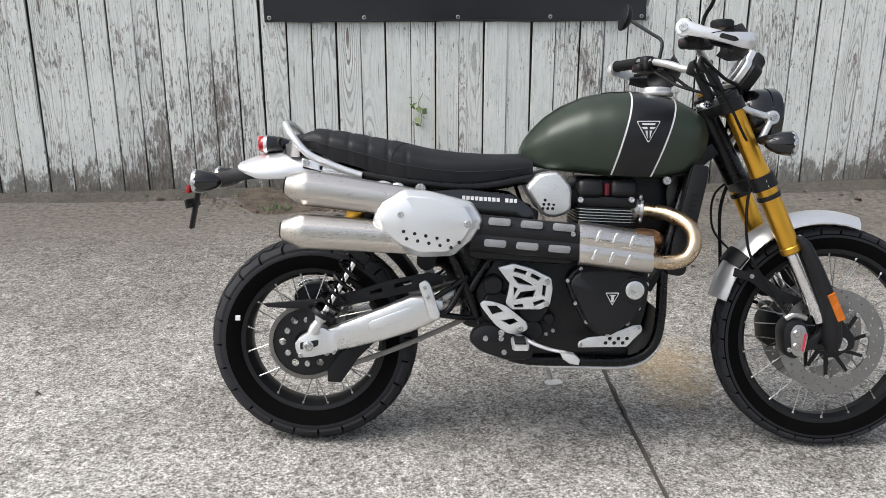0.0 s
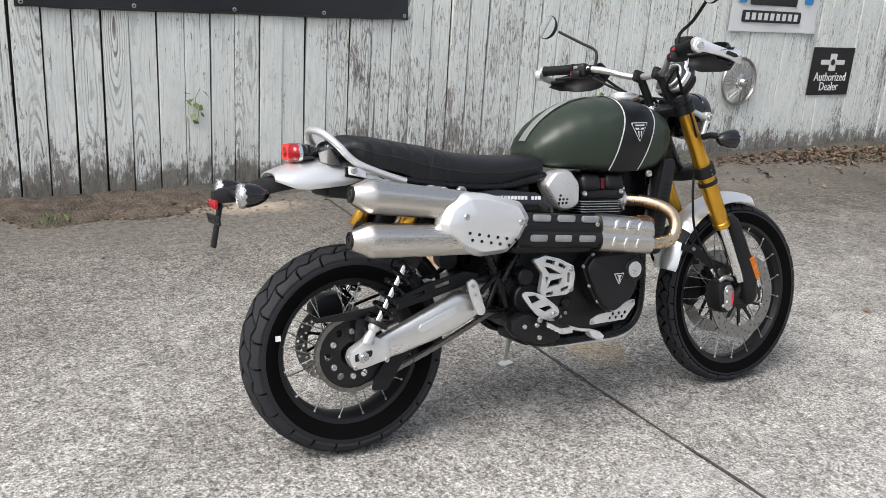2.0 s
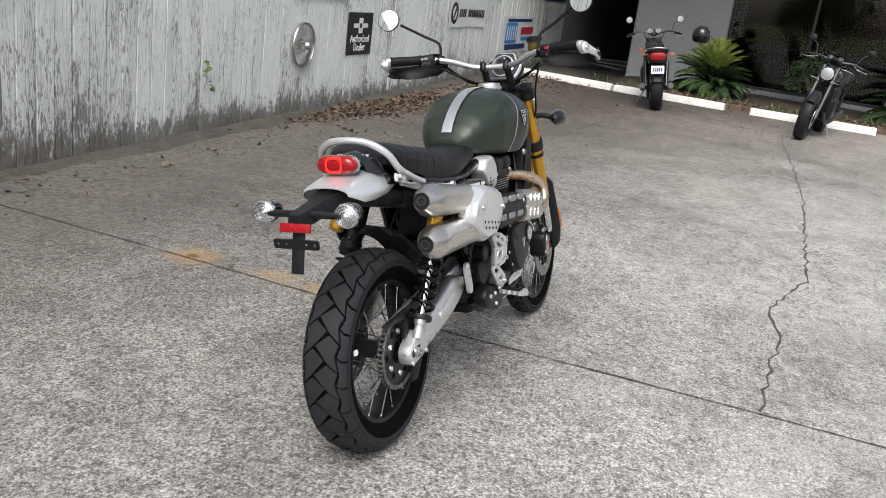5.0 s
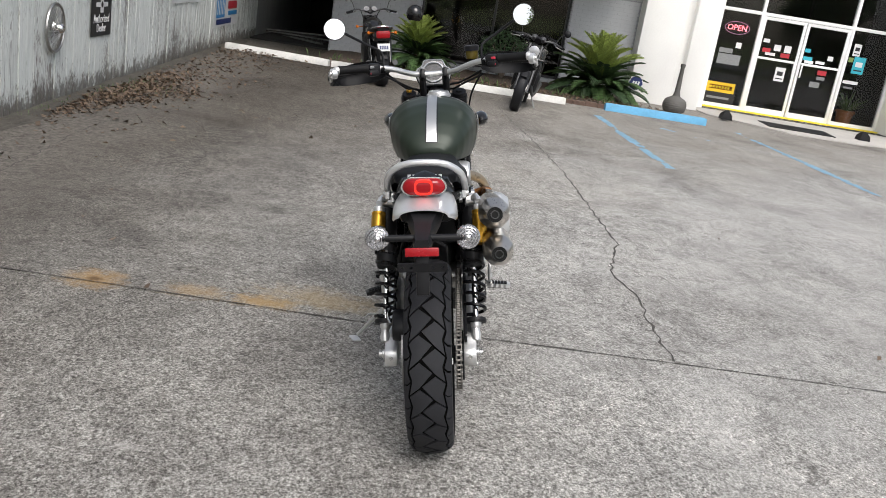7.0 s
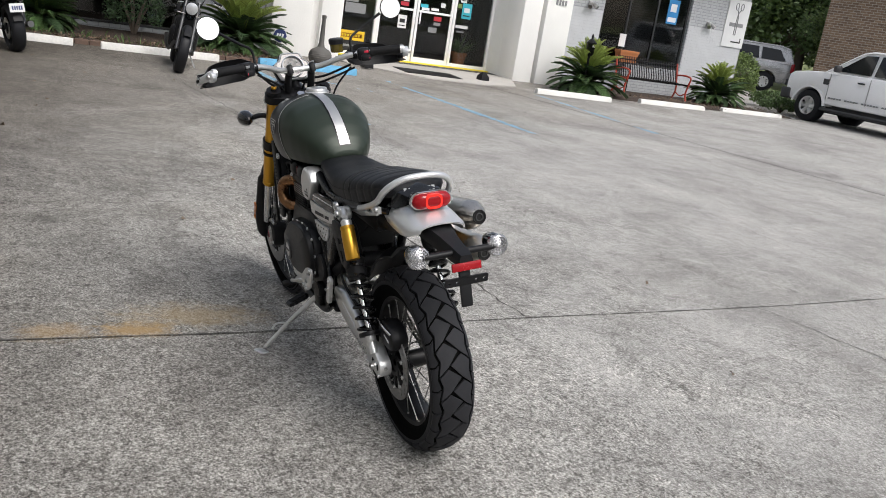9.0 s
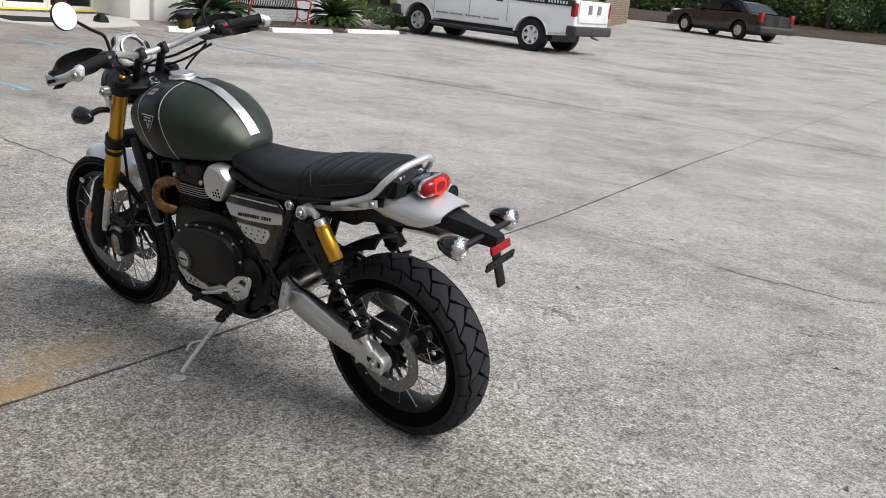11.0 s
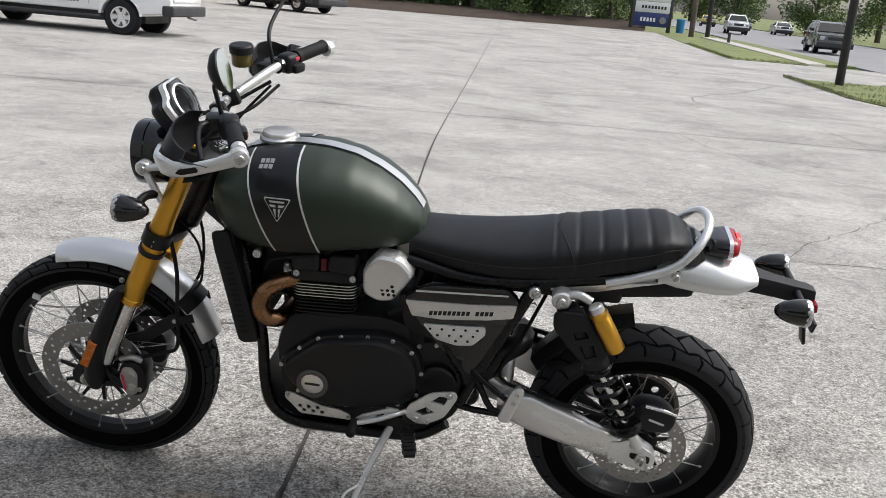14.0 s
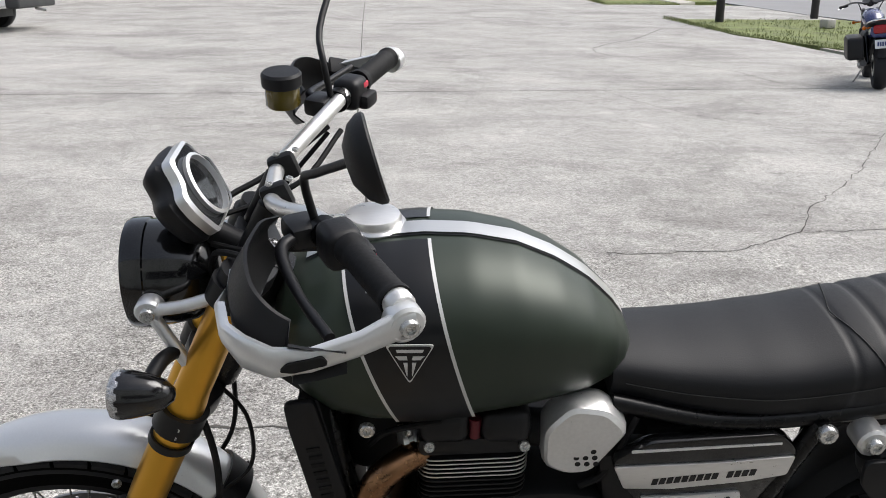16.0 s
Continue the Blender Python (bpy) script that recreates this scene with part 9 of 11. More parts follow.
for p in ((-0.2, 0.405), (0.16, 0.41), (0.31, 0.84)):
    bm = bmesh.new()
    rod(bm, (p[0], -0.98, p[1]), (p[0], 0.98, p[1]), 0.014, seg=8)
    part("cross_bar", bm, FRAME, bench)
bm = bmesh.new()
box(bm, (0.275, -0.05, 0.72), (0.006, 0.26, 0.05), (0, -16, 0))
part("plaque", bm, STEEL, bench)

urn = thing("ash_urn", "grey bulbous outdoor ash urn with a long neck", "ash urn", at=Matrix.Translation((13.95, -4.2, 0)))
bm = bmesh.new()
lathe(bm, [(0, 0), (0.17, 0), (0.18, 0.02), (0.16, 0.04)] + [(0.19 + 0.03 * math.sin(math.pi * k / 12) + 0.007 * (k % 2), 0.05 + 0.018 * k) for k in range(13)] + [(0.16, 0.29), (0.11, 0.315), (0.07, 0.34), (0.05, 0.42), (0.034, 0.86), (0.045, 0.88), (0.045, 0.93), (0.0, 0.94)], seg=24)
part("body", bm, surface("grey_weathered_urn_plastic", (0.105, 0.10, 0.092), 0.65, vary=0.2, grain=60, patch=6), urn)
stake = thing("yard_sign", "blue octagonal yard sign on a stake", "sign", at=Matrix.Translation((14.2, -3.45, 0.02)))
bm = bmesh.new()
rod(bm, (0.12, 0.12, 0), (0, 0, 0.40), 0.008, seg=6)
part("stake", bm, STEEL, stake)
for r, mt, d in ((0.145, WHITE_MARK, 0), (0.13, PRINT_NAVY, 0.004)):
    bm = bmesh.new()
    plate(bm, disc_points(0, 0, r, 8), 0.006, pose(-d, 0, 0.42, 90, 0, -90))
    part("plate", bm, mt, stake)
for k in range(3):
    bm = bmesh.new()
    box(bm, (-0.009, -0.05 + 0.05 * k, 0.42), (0.002, 0.034, 0.075), (12, 0, 0))
    part("print_bar", bm, WHITE_MARK, stake)


def shop_sign(name, label, category, x, y, z, w, h, material, thick=0.006, tilt=0):
    """Something flat that faces the lot."""
    bm = bmesh.new()
    box(bm, (0, 0, 0), (thick, w, h))
    ob = part(name, bm, material)
    ob.matrix_world = pose(x, y, z, tilt, 0, 0)
    return tagged(ob, label, category)


def bars(sign, specs, off=-0.0045):
    """Printed bars on such a sign: (y, z, width, height, material)."""
    for y, z, w, h, mt in specs:
        bm = bmesh.new()
        box(bm, (off, y, z), (0.002, w, h))
        part("print_bar", bm, mt, sign)


# neon word in the sidelight
neon = thing("open_sign", "lit red neon word in an oval", "neon sign", at=pose(16.99, -5.97, 1.78, 0, 0, -90))
letters("OPEN", 0.17, NEON, neon, pose(0, 0, 0, 90, 0, 0), depth=0.006)
bm = bmesh.new()
tube(bm, [(0.27 * math.cos(a), 0, 0.13 * math.sin(a)) for a in np.linspace(0, 2 * math.pi, 33)], 0.006, 6, 1)
part("oval", bm, surface("neon_tube_violet", (0.5, 0.25, 0.42), 0.3), neon)
yl = shop_sign("tyre_poster", "yellow and black poster in the door sidelight", "poster", 17.0, -5.9, 0.38, 0.72, 0.44, PRINT_BLACK)
bars(yl, [(0, 0.10, 0.66, 0.22, PRINT_YELLOW), (-0.02, 0.10, 0.5, 0.09, PRINT_RED), (0, -0.13, 0.5, 0.05, GREY_PAD)])
for k in range(7):
    bars(yl, [(0.2 - 0.066 * k, 0.10, 0.04, 0.055, PRINT_YELLOW)], -0.0055)
rng = random.Random(9)
for y, z, w, h, mt in ((-5.95, 1.1, 0.5, 0.22, GREY_PAD), (-5.85, 1.28, 0.3, 0.10, GREY_PAD), (-6.1, 1.42, 0.12, 0.12, WHITE_MARK), (-6.68, 1.62, 0.14, 0.08, WHITE_MARK), (-6.72, 1.42, 0.18, 0.09, PRINT_RED), (-6.95, 1.5, 0.15, 0.13, WHITE_MARK), (-7.18, 1.5, 0.15, 0.15, WHITE_MARK), (-7.15, 1.36, 0.2, 0.09, PRINT_RED),
                       (-6.82, 1.35, 0.22, 0.06, WHITE_MARK), (-7.14, 0.95, 0.22, 0.3, WHITE_MARK), (-7.62, 1.55, 0.12, 0.08, PRINT_TEAL), (-7.66, 1.38, 0.2, 0.08, PRINT_TEAL), (-7.7, 1.31, 0.2, 0.06, WHITE_MARK), (-7.95, 1.33, 0.2, 0.06, WHITE_MARK), (-8.15, 1.45, 0.12, 0.1, WHITE_MARK), (-8.05, 1.12, 0.2, 0.1, PRINT_RED),
                       (-8.05, 1.0, 0.18, 0.07, GREY_PAD), (-7.95, 0.85, 0.22, 0.12, GREY_PAD), (-8.68, 1.72, 0.16, 0.26, WHITE_MARK), (-8.6, 1.5, 0.1, 0.1, LEAF_LIGHT), (-8.8, 1.4, 0.26, 0.36, PRINT_TEAL), (-8.72, 1.02, 0.34, 0.07, WHITE_MARK), (-8.7, 0.9, 0.2, 0.04, GREY_PAD)):
    st = shop_sign("door_sticker", "small coloured sticker on the shop door glass", "sticker", 17.03, y, z, w, h, mt, 0.003)
    if h > 0.2 and mt is not GREY_PAD:
        bars(st, [(0, 0.02, w * 0.6, h * 0.3, PRINT_BLACK if mt is WHITE_MARK else WHITE_MARK), (0, -h * 0.3, w * 0.7, h * 0.08, PRINT_BLACK)], -0.0025)
pot = thing("plant_pot", "terracotta pot with a leafy plant inside the door", "plant pot", at=Matrix.Translation((17.5, -9.0, 0.03)))
bm = bmesh.new()
lathe(bm, [(0, 0), (0.14, 0), (0.19, 0.3), (0.21, 0.3), (0.21, 0.36), (0.18, 0.36), (0.16, 0.3), (0, 0.3)], seg=20)
part("pot", bm, TERRACOTTA, pot)
bm = bmesh.new()
for k in range(26):
    a = k * 2.4
    leaf_quad(bm, pose(0, 0, 0.3, 0, -30 - 2 * (k % 20), math.degrees(a)) @ pose(0, 0, 0, 0, 0, -90), 0.06, 0.5 + 0.02 * (k % 9))
part("leaves", bm, LEAF, pot)
mat_ = bmesh.new()
plate(mat_, [(14.15, -6.15), (14.05, -7.4), (15.0, -7.55), (15.15, -6.25)], 0.012, Matrix.Translation((0, 0, 0.036)))
tagged(part("doormat", mat_, RUBBER), "black rubber mat before the shop door", "doormat")
for x, y in ((14.25, -5.3), (14.45, -8.1)):
    bm = bmesh.new()
    loft(bm, [[(x + dx * k, y + dy * k, z) for dx, dy in ((-0.12, -0.1), (0.12, -0.1), (0.12, 0.1), (-0.12, 0.1))] for k, z in ((1, 0.03), (0.9, 0.12), (0.25, 0.2))])
    tagged(part("door_stop", bm, RUBBER), "black rubber wedge on the step", "door stop", "wedges on the step")
tp = thing("planter_box", "orange terracotta planter on the window sill", "planter", at=Matrix.Translation((15.98, -13.0, 0.75)))
bm = bmesh.new()
loft(bm, [[(sx * w / 2 + 0.0, sy * 0.28 * k, z) for sx, sy in ((-1, -1), (1, -1), (1, 1), (-1, 1))] for w, k, z in ((0.2, 0.9, 0.03), (0.24, 1.0, 0.26), (0.27, 1.05, 0.26), (0.27, 1.05, 0.32), (0.2, 0.9, 0.32))])
part("box", bm, TERRACOTTA, tp)
bm = bmesh.new()
for k in (-0.2, 0.2):
    rod(bm, (0, k, -0.72), (0, k, 0.03), 0.015, seg=8)
part("stand", bm, FRAME, tp)
ts = shop_sign("salon_sign", "white sign board with a grey scissors emblem", "sign", 16.18, -16.62, 2.18, 0.78, 1.25, VINYL_WHITE, 0.02)
bars(ts, [(0.0, -0.03, 0.5, 0.10, GREY_PAD), (-0.1, -0.48, 0.34, 0.035, PRINT_BLACK), (-0.26, -0.43, 0.035, 0.12, PRINT_BLACK)], -0.0115)
for s in (-1, 1):
    bm = bmesh.new()
    tube(bm, [(0, 0.09 * s + 0.05 * math.cos(a), 0.45 + 0.09 * math.sin(a)) for a in np.linspace(0, 2 * math.pi, 17)], 0.012, 6, 1)
    tube(bm, [(0, 0.06 * s, 0.36), (0, -0.02 * s, 0.2), (0, -0.03 * s, -0.3)], 0.014, 6, 2)
    o = part("emblem", bm, GREY_PAD, ts)
    o.location.x = -0.012
ps = shop_sign("window_poster", "blue and white poster in the shop window", "poster", 16.27, -14.45, 2.2, 0.36, 0.62, PRINT_BLUE, 0.004)
bars(ps, [(0, 0.1, 0.2, 0.2, WHITE_MARK), (0, -0.2, 0.28, 0.12, WHITE_MARK)], -0.003)
shop_sign("window_poster", "small white notice in the shop window", "poster", 16.27, -13.0, 1.3, 0.2, 0.32, WHITE_MARK, 0.004)
for y, z in ((-11.75, 2.05), (-15.65, 2.05), (-2.9, 2.2)):
    wl = thing("wall_lamp", "small dark wall spotlight pair on the brick", "wall lamp", "wall lamps", at=Matrix.Translation((16.18 if y < -5 else 15.98, y, z)))
    bm = bmesh.new()
    box(bm, (-0.02, 0, 0), (0.05, 0.12, 0.12), bevel=0.01)
    part("base", bm, STEEL, wl)
    for s in (-1, 1):
        bm = bmesh.new()
        rod(bm, (-0.06, s * 0.05, 0), (-0.16, s * 0.11, -0.08), 0.045, 0.055, seg=12)
        part("head", bm, STEEL, wl)
# bars in place of the house number
nb = thing("number_plate", "dark wall numerals shown as plain bars", "numerals", at=Matrix.Translation((15.49, -10.45, 1.93)))
for k in range(4):
    bm = bmesh.new()
    box(bm, (0, 0.12 - 0.08 * k, 0), (0.01, 0.05, 0.12))
    part("bar", bm, GREY_PAD, nb)
# junk in the open store
for k in range(5):
    bm = bmesh.new()
    box(bm, (0, 0, 0), (1.6, 0.14, 0.03), bevel=0.003)
    o = part("board", bm, POLE_WOOD if k % 2 else STORE_BOARD)
    o.matrix_world = pose(17.6 + 0.22 * k, 3.5 + 0.08 * k, 0.03 + 0.02 * k, 0, 0.6, 40 + 21 * k)
    tagged(o, "old loose board lying on the store floor", "board", "boards in the store")


# ---- vehicles ----
def car_paint(name, colour, metal=0.0):
    return surface(name, colour, 0.25, metal, vary=0.04, grain=60, patch=1.0, relief=0.0, coat=0.6)


CAR_GLASS = surface("dark_car_glass", (0.008, 0.010, 0.011), 0.06, vary=0.1, relief=0.0, rough_vary=0.02, spec=0.4)
WHEEL_ALLOY = surface("silver_road_wheel", (0.74, 0.74, 0.74), 0.35, 0.7, vary=0.06)
HEADLAMP = surface("clear_headlamp", (0.55, 0.56, 0.57), 0.1, 0.5, vary=0.15)
CHARCOAL = surface("grey_bumper_plastic", (0.035, 0.036, 0.038), 0.6, vary=0.1)


def road_wheel(parent, x, y, r, w, spokes=6):
    """Road wheel > tyre, rim, spokes."""
    s = 1 if y > 0 else -1
    m = pose(x, y, r, -90 * s, 0, 0)
    bm = bmesh.new()
    lathe(bm, [(r * 0.53, -w / 2), (r * 0.9, -w / 2), (r, -w * 0.32), (r, w * 0.32), (r * 0.9, w / 2), (r * 0.7, w * 0.53), (r * 0.53, w / 2)], m, 32, closed=True)
    t = part("wheel", bm, TYRE, parent)
    bm = bmesh.new()
    lathe(bm, [(r * 0.56, w / 2 - 0.01), (r * 0.53, w / 2 - 0.012), (r * 0.50, w * 0.2), (0, w * 0.16)], m, 32)
    part("rim", bm, CHARCOAL, t)
    for k in range(spokes):
        a = 2 * math.pi * k / spokes
        bm = bmesh.new()
        loft(bm, [[m @ Vector((rr * math.cos(a) - ww * math.sin(a) * q, rr * math.sin(a) + ww * math.cos(a) * q, h)) for q, h in ((-1, w * 0.2), (-0.7, w * hh), (0.7, w * hh), (1, w * 0.2))] for rr, ww, hh in ((0.01, r * 0.14, 0.36), (r * 0.28, r * 0.15, 0.38), (r * 0.53, r * 0.19, 0.44))])
        part("wheel_spoke", bm, WHEEL_ALLOY, t)
    bm = bmesh.new()
    lathe(bm, [(r * 0.565, w * 0.42), (r * 0.565, w * 0.52), (r * 0.50, w * 0.52), (r * 0.48, w * 0.40)], m, 32, closed=True)
    part("rim_edge", bm, WHEEL_ALLOY, t)
    bm = bmesh.new()
    lathe(bm, [(r * 0.16, w * 0.3), (r * 0.15, w * 0.42), (0, w * 0.44)], m, 14)
    part("hub_cap", bm, WHEEL_ALLOY, t)
    return t


def arch(x, z, r, n=9):
    """Points over a wheel arch, from front to back."""
    return [(x + r * math.cos(a), z + r * math.sin(a)) for a in np.linspace(0.12, math.pi - 0.12, n)]


def vehicle(name, label, category, at, paint, half, axles, wr, ww, front, rear, sill, hood, cabin, belt, roof_half, bed=None, windows=(), lamps=True, low_trim=CHARCOAL):
    """A car along x, its front at +x. hood: upper outline from front to back; cabin: outline over the belt from front to back;
    windows: (four corners in x and z) on the sides."""
    v = thing(name, label, category, at=at)
    xf, xr = axles
    out = [(front, sill + 0.12), (front - 0.02, sill)] + [(xf + wr * 1.22, sill)] + arch(xf, wr * 0.98, wr * 1.2) + [(xf - wr * 1.22, sill), (xr + wr * 1.22, sill)] + arch(xr, wr * 0.98, wr * 1.2) + [(xr - wr * 1.22, sill), (rear, sill + 0.05)]
    out += hood[::-1]
    bm = bmesh.new()
    plate(bm, out, 2 * half, side_at(0), bevel=0.05)
    for q in bm.verts:
        k = 1 - 0.05 * max(0, (q.co.x - (front - 0.9)) / 0.9) ** 2 - 0.04 * max(0, ((rear + 0.7) - q.co.x) / 0.7) ** 2
        mid = 1 - 0.03 * ((q.co.z - (sill + belt) / 2) / ((belt - sill) / 2 + 0.01)) ** 2 if q.co.z < belt + 0.1 else 1
        q.co.y *= k * mid
    body = part("body", bm, paint, v, sharp=35)
    top = max(z for _, z in cabin)

    def skin_y(z):
        return half - 0.02 - (half - 0.02 - roof_half) * max(0, (z - belt)) / (top - belt)

    bm = bmesh.new()
    rings = [[(x, s * (skin_y(z) - inset), z - dz) for x, z in cabin] for s, inset, dz in ((-1, 0.06, 0.0), (-1, 0.015, 0.012), (-1, 0.0, 0.045), (1, 0.0, 0.045), (1, 0.015, 0.012), (1, 0.06, 0.0))]
    loft(bm, rings)
    part("cabin", bm, paint, v, sharp=35)
    for s in (-1, 1):
        for quad in windows:
            bm = bmesh.new()
            vs = []
            cx, cz = sum(p[0] for p in quad) / len(quad), sum(p[1] for p in quad) / len(quad)
            for off in (0.004, -0.02):
                vs.append([bm.verts.new((x, s * (skin_y(z + 0.03) + off), z)) for x, z in quad])
            skin(bm, vs)
            part("side_window", bm, CAR_GLASS, v)
    # windscreen and rear window lie on the first and last slope of the cabin
    for (x0, z0), (x1, z1), nm in ((cabin[0], cabin[1], "windscreen"), (cabin[-1], cabin[-2], "rear_window")):
        d = 1 if nm == "windscreen" else -1
        bm = bmesh.new()
        pts = []
        for u, inset in ((0.10, 0.10), (0.88, 0.12)):
            x, z = x0 + (x1 - x0) * u, z0 + (z1 - z0) * u
            w = skin_y(z) - inset
            pts.append([(x + d * 0.008, -w, z), (x + d * 0.022, -w / 2, z), (x + d * 0.026, 0, z), (x + d * 0.022, w / 2, z), (x + d * 0.008, w, z)])
        ring = [bm.verts.new(p) for p in pts[0] + pts[1][::-1]]
        bm.faces.new(ring)
        back = bmesh.ops.extrude_face_region(bm, geom=bm.faces[:])
        bmesh.ops.translate(bm, verts=[g for g in back["geom"] if isinstance(g, bmesh.types.BMVert)], vec=(-d * 0.05, 0, -0.01))
        bmesh.ops.recalc_face_normals(bm, faces=bm.faces)
        part(nm, bm, CAR_GLASS, v)
    for x in axles:
        for s in (-1, 1):
            road_wheel(v, x, s * (half - ww / 2 - 0.02), wr, ww)
    bm = bmesh.new()
    box(bm, ((xf + xr) / 2, 0, wr + 0.05), (xf - xr + wr * 2.2, 2 * half - 2 * ww - 0.1, 0.34))
    part("underbody", bm, CHARCOAL, v)
    for x, nm, z0, z1 in ((front - 0.04, "front_bumper", sill - 0.02, sill + 0.26), (rear + 0.05, "rear_bumper", sill, sill + 0.24)):
        bm = bmesh.new()
        box(bm, (x, 0, (z0 + z1) / 2), (0.30, 2 * half * 1.0, z1 - z0), bevel=0.05, seg=3)
        part(nm, bm, low_trim, v)
    for s in (-1, 1):
        bm = bmesh.new()
        box(bm, (front - 0.10, s * half * 0.72, sill + 0.45), (0.22, half * 0.38, 0.2), (0, 0, -s * 12), 0.04)
        part("headlight", bm, HEADLAMP, v)
        bm = bmesh.new()
        box(bm, (rear + 0.06, s * (half - 0.10), (sill + belt) / 2 + 0.22), (0.13, 0.17, 0.34), bevel=0.03)
        part("tail_light", bm, RED_LENS, v)
        bm = bmesh.new()
        box(bm, (cabin[0][0] - 0.45, s * (half + 0.09), belt + 0.10), (0.12, 0.2, 0.17), (0, 0, -s * 8), 0.04)
        part("door_mirror", bm, low_trim, v)
    bm = bmesh.new()
    box(bm, (front - 0.05, 0, sill + 0.46), (0.1, half * 0.9, 0.2), bevel=0.03)
    part("grille", bm, CHARCOAL, v)
    return v


def door_lines(v, xs, half, sill, belt, paint_dark, handles=True):
    """Shut lines and handles on both sides."""
    for s in (-1, 1):
        for x in xs:
            bm = bmesh.new()
            box(bm, (x, s * (half - 0.001), (sill + belt) / 2 + 0.05), (0.007, 0.02, belt - sill - 0.16))
            part("door_gap", bm, STEEL, v)
        if handles:
            for x in xs[:-1]:
                bm = bmesh.new()
                box(bm, (x - 0.92, s * (half + 0.012), belt - 0.16), (0.19, 0.04, 0.04), bevel=0.012)
                part("door_handle", bm, CHARCOAL, v)


TRUCK_WHITE = car_paint("white_truck_paint", (0.90, 0.90, 0.90))
# pickup: origin under its middle
truck = vehicle("pickup_truck", "white crew-cab pickup truck with dark lettering bars", "pickup truck", pose(11.55, -18.35, 0, 0, 0, 0.8), TRUCK_WHITE, 1.0, (2.25, -1.36), 0.42, 0.29, 3.08, -2.55, 0.52,
                [(3.08, 0.95), (3.05, 1.14), (2.92, 1.22), (2.5, 1.28), (1.85, 1.33), (-0.8, 1.36), (-2.55, 1.38)], [(1.95, 1.33), (1.10, 1.90), (0.85, 1.96), (-0.55, 1.97), (-0.72, 1.92), (-0.84, 1.36)], 1.33, 0.80,
                windows=([(1.55, 1.38), (1.50, 1.46), (0.98, 1.84), (0.66, 1.86), (0.64, 1.38)], [(0.54, 1.38), (0.54, 1.86), (-0.30, 1.86), (-0.42, 1.76), (-0.46, 1.38)]))
door_lines(truck, [1.72, 0.56, -0.62], 1.0, 0.52, 1.33, None)
bm = bmesh.new()
box(bm, (-1.68, 0, 1.36), (1.64, 1.62, 0.07))
part("load_bed", bm, CHARCOAL, truck)
for s in (-1, 1):
    bm = bmesh.new()
    box(bm, (-1.65, s * 0.985, 1.29), (1.72, 0.04, 0.15))
    bm2 = part("dark_strip", bm, PRINT_BLACK, truck)
    for k in range(18):
        if k != 10:
            bm = bmesh.new()
            box(bm, (-0.90 - 0.082 * k, s * 1.004, 1.29), (0.046, 0.01, 0.07))
            part("print_bar", bm, WHITE_MARK, truck)
    for k in range(25):
        if k not in (5, 11, 18):
            bm = bmesh.new()
            box(bm, (1.62 - 0.082 * k, s * 0.992, 0.70), (0.046, 0.03, 0.038))
            part("print_bar", bm, GREY_PAD, truck)
    bm = bmesh.new()
    box(bm, (1.82, s * 0.998, 1.08), (0.16, 0.014, 0.14))
    part("print_bar", bm, CHARCOAL, truck)
    bm = bmesh.new()
    tube(bm, [(1.7, s * 0.95, 0.42), (1.6, s * 1.02, 0.40), (-0.7, s * 1.02, 0.40), (-0.8, s * 0.95, 0.42)], 0.04, 8, 3)
    part("side_step", bm, CHARCOAL, truck)
for s in (-1, 1):
    bm = bmesh.new()
    plate(bm, arch(2.25, 0.412, 0.53, 13) + arch(2.25, 0.412, 0.47, 13)[::-1], 0.03, side_at(s * 0.985), bevel=0.006)
    part("wheel_arch_lip", bm, TRUCK_WHITE, truck)
    bm = bmesh.new()
    plate(bm, arch(-1.36, 0.412, 0.53, 13) + arch(-1.36, 0.412, 0.47, 13)[::-1], 0.03, side_at(s * 0.985), bevel=0.006)
    part("wheel_arch_lip", bm, TRUCK_WHITE, truck)
bm = bmesh.new()
box(bm, (3.06, 0, 0.98), (0.10, 1.5, 0.36), bevel=0.04)
part("grille_surround", bm, CHARCOAL, truck)
bm = bmesh.new()
box(bm, (-2.57, 0, 1.10), (0.03, 1.62, 0.52), bevel=0.02)
tg = part("tailgate", bm, TRUCK_WHITE, truck)
for y in (0.25, -0.25):
    bm = bmesh.new()
    box(bm, (-2.59, y, 1.17), (0.012, 0.2, 0.22))
    part("emblem", bm, GREY_PAD, tg)
bm = bmesh.new()
rod(bm, (-2.57, 0, 0.5), (-2.8, 0, 0.46), 0.03, seg=8)
part("tow_hitch", bm, STEEL, truck)
bm = bmesh.new()
box(bm, (-0.735, 0, 1.93), (0.06, 0.3, 0.04), bevel=0.01)
part("brake_light", bm, RED_LENS, truck)

GREY_SUV = car_paint("grey_suv_paint", (0.13, 0.125, 0.12), 0.5)
SILVER = car_paint("silver_suv_paint", (0.42, 0.42, 0.42), 0.5)
BLACK_CAR = car_paint("black_car_paint", (0.012, 0.012, 0.013))
SUV_HOOD = [(2.35, 0.85), (2.28, 1.0), (1.6, 1.10), (1.0, 1.15), (-2.3, 1.18)]
SUV_CAB = [(1.15, 1.12), (0.40, 1.68), (0.1, 1.75), (-1.75, 1.74), (-2.1, 1.65), (-2.32, 1.15)]
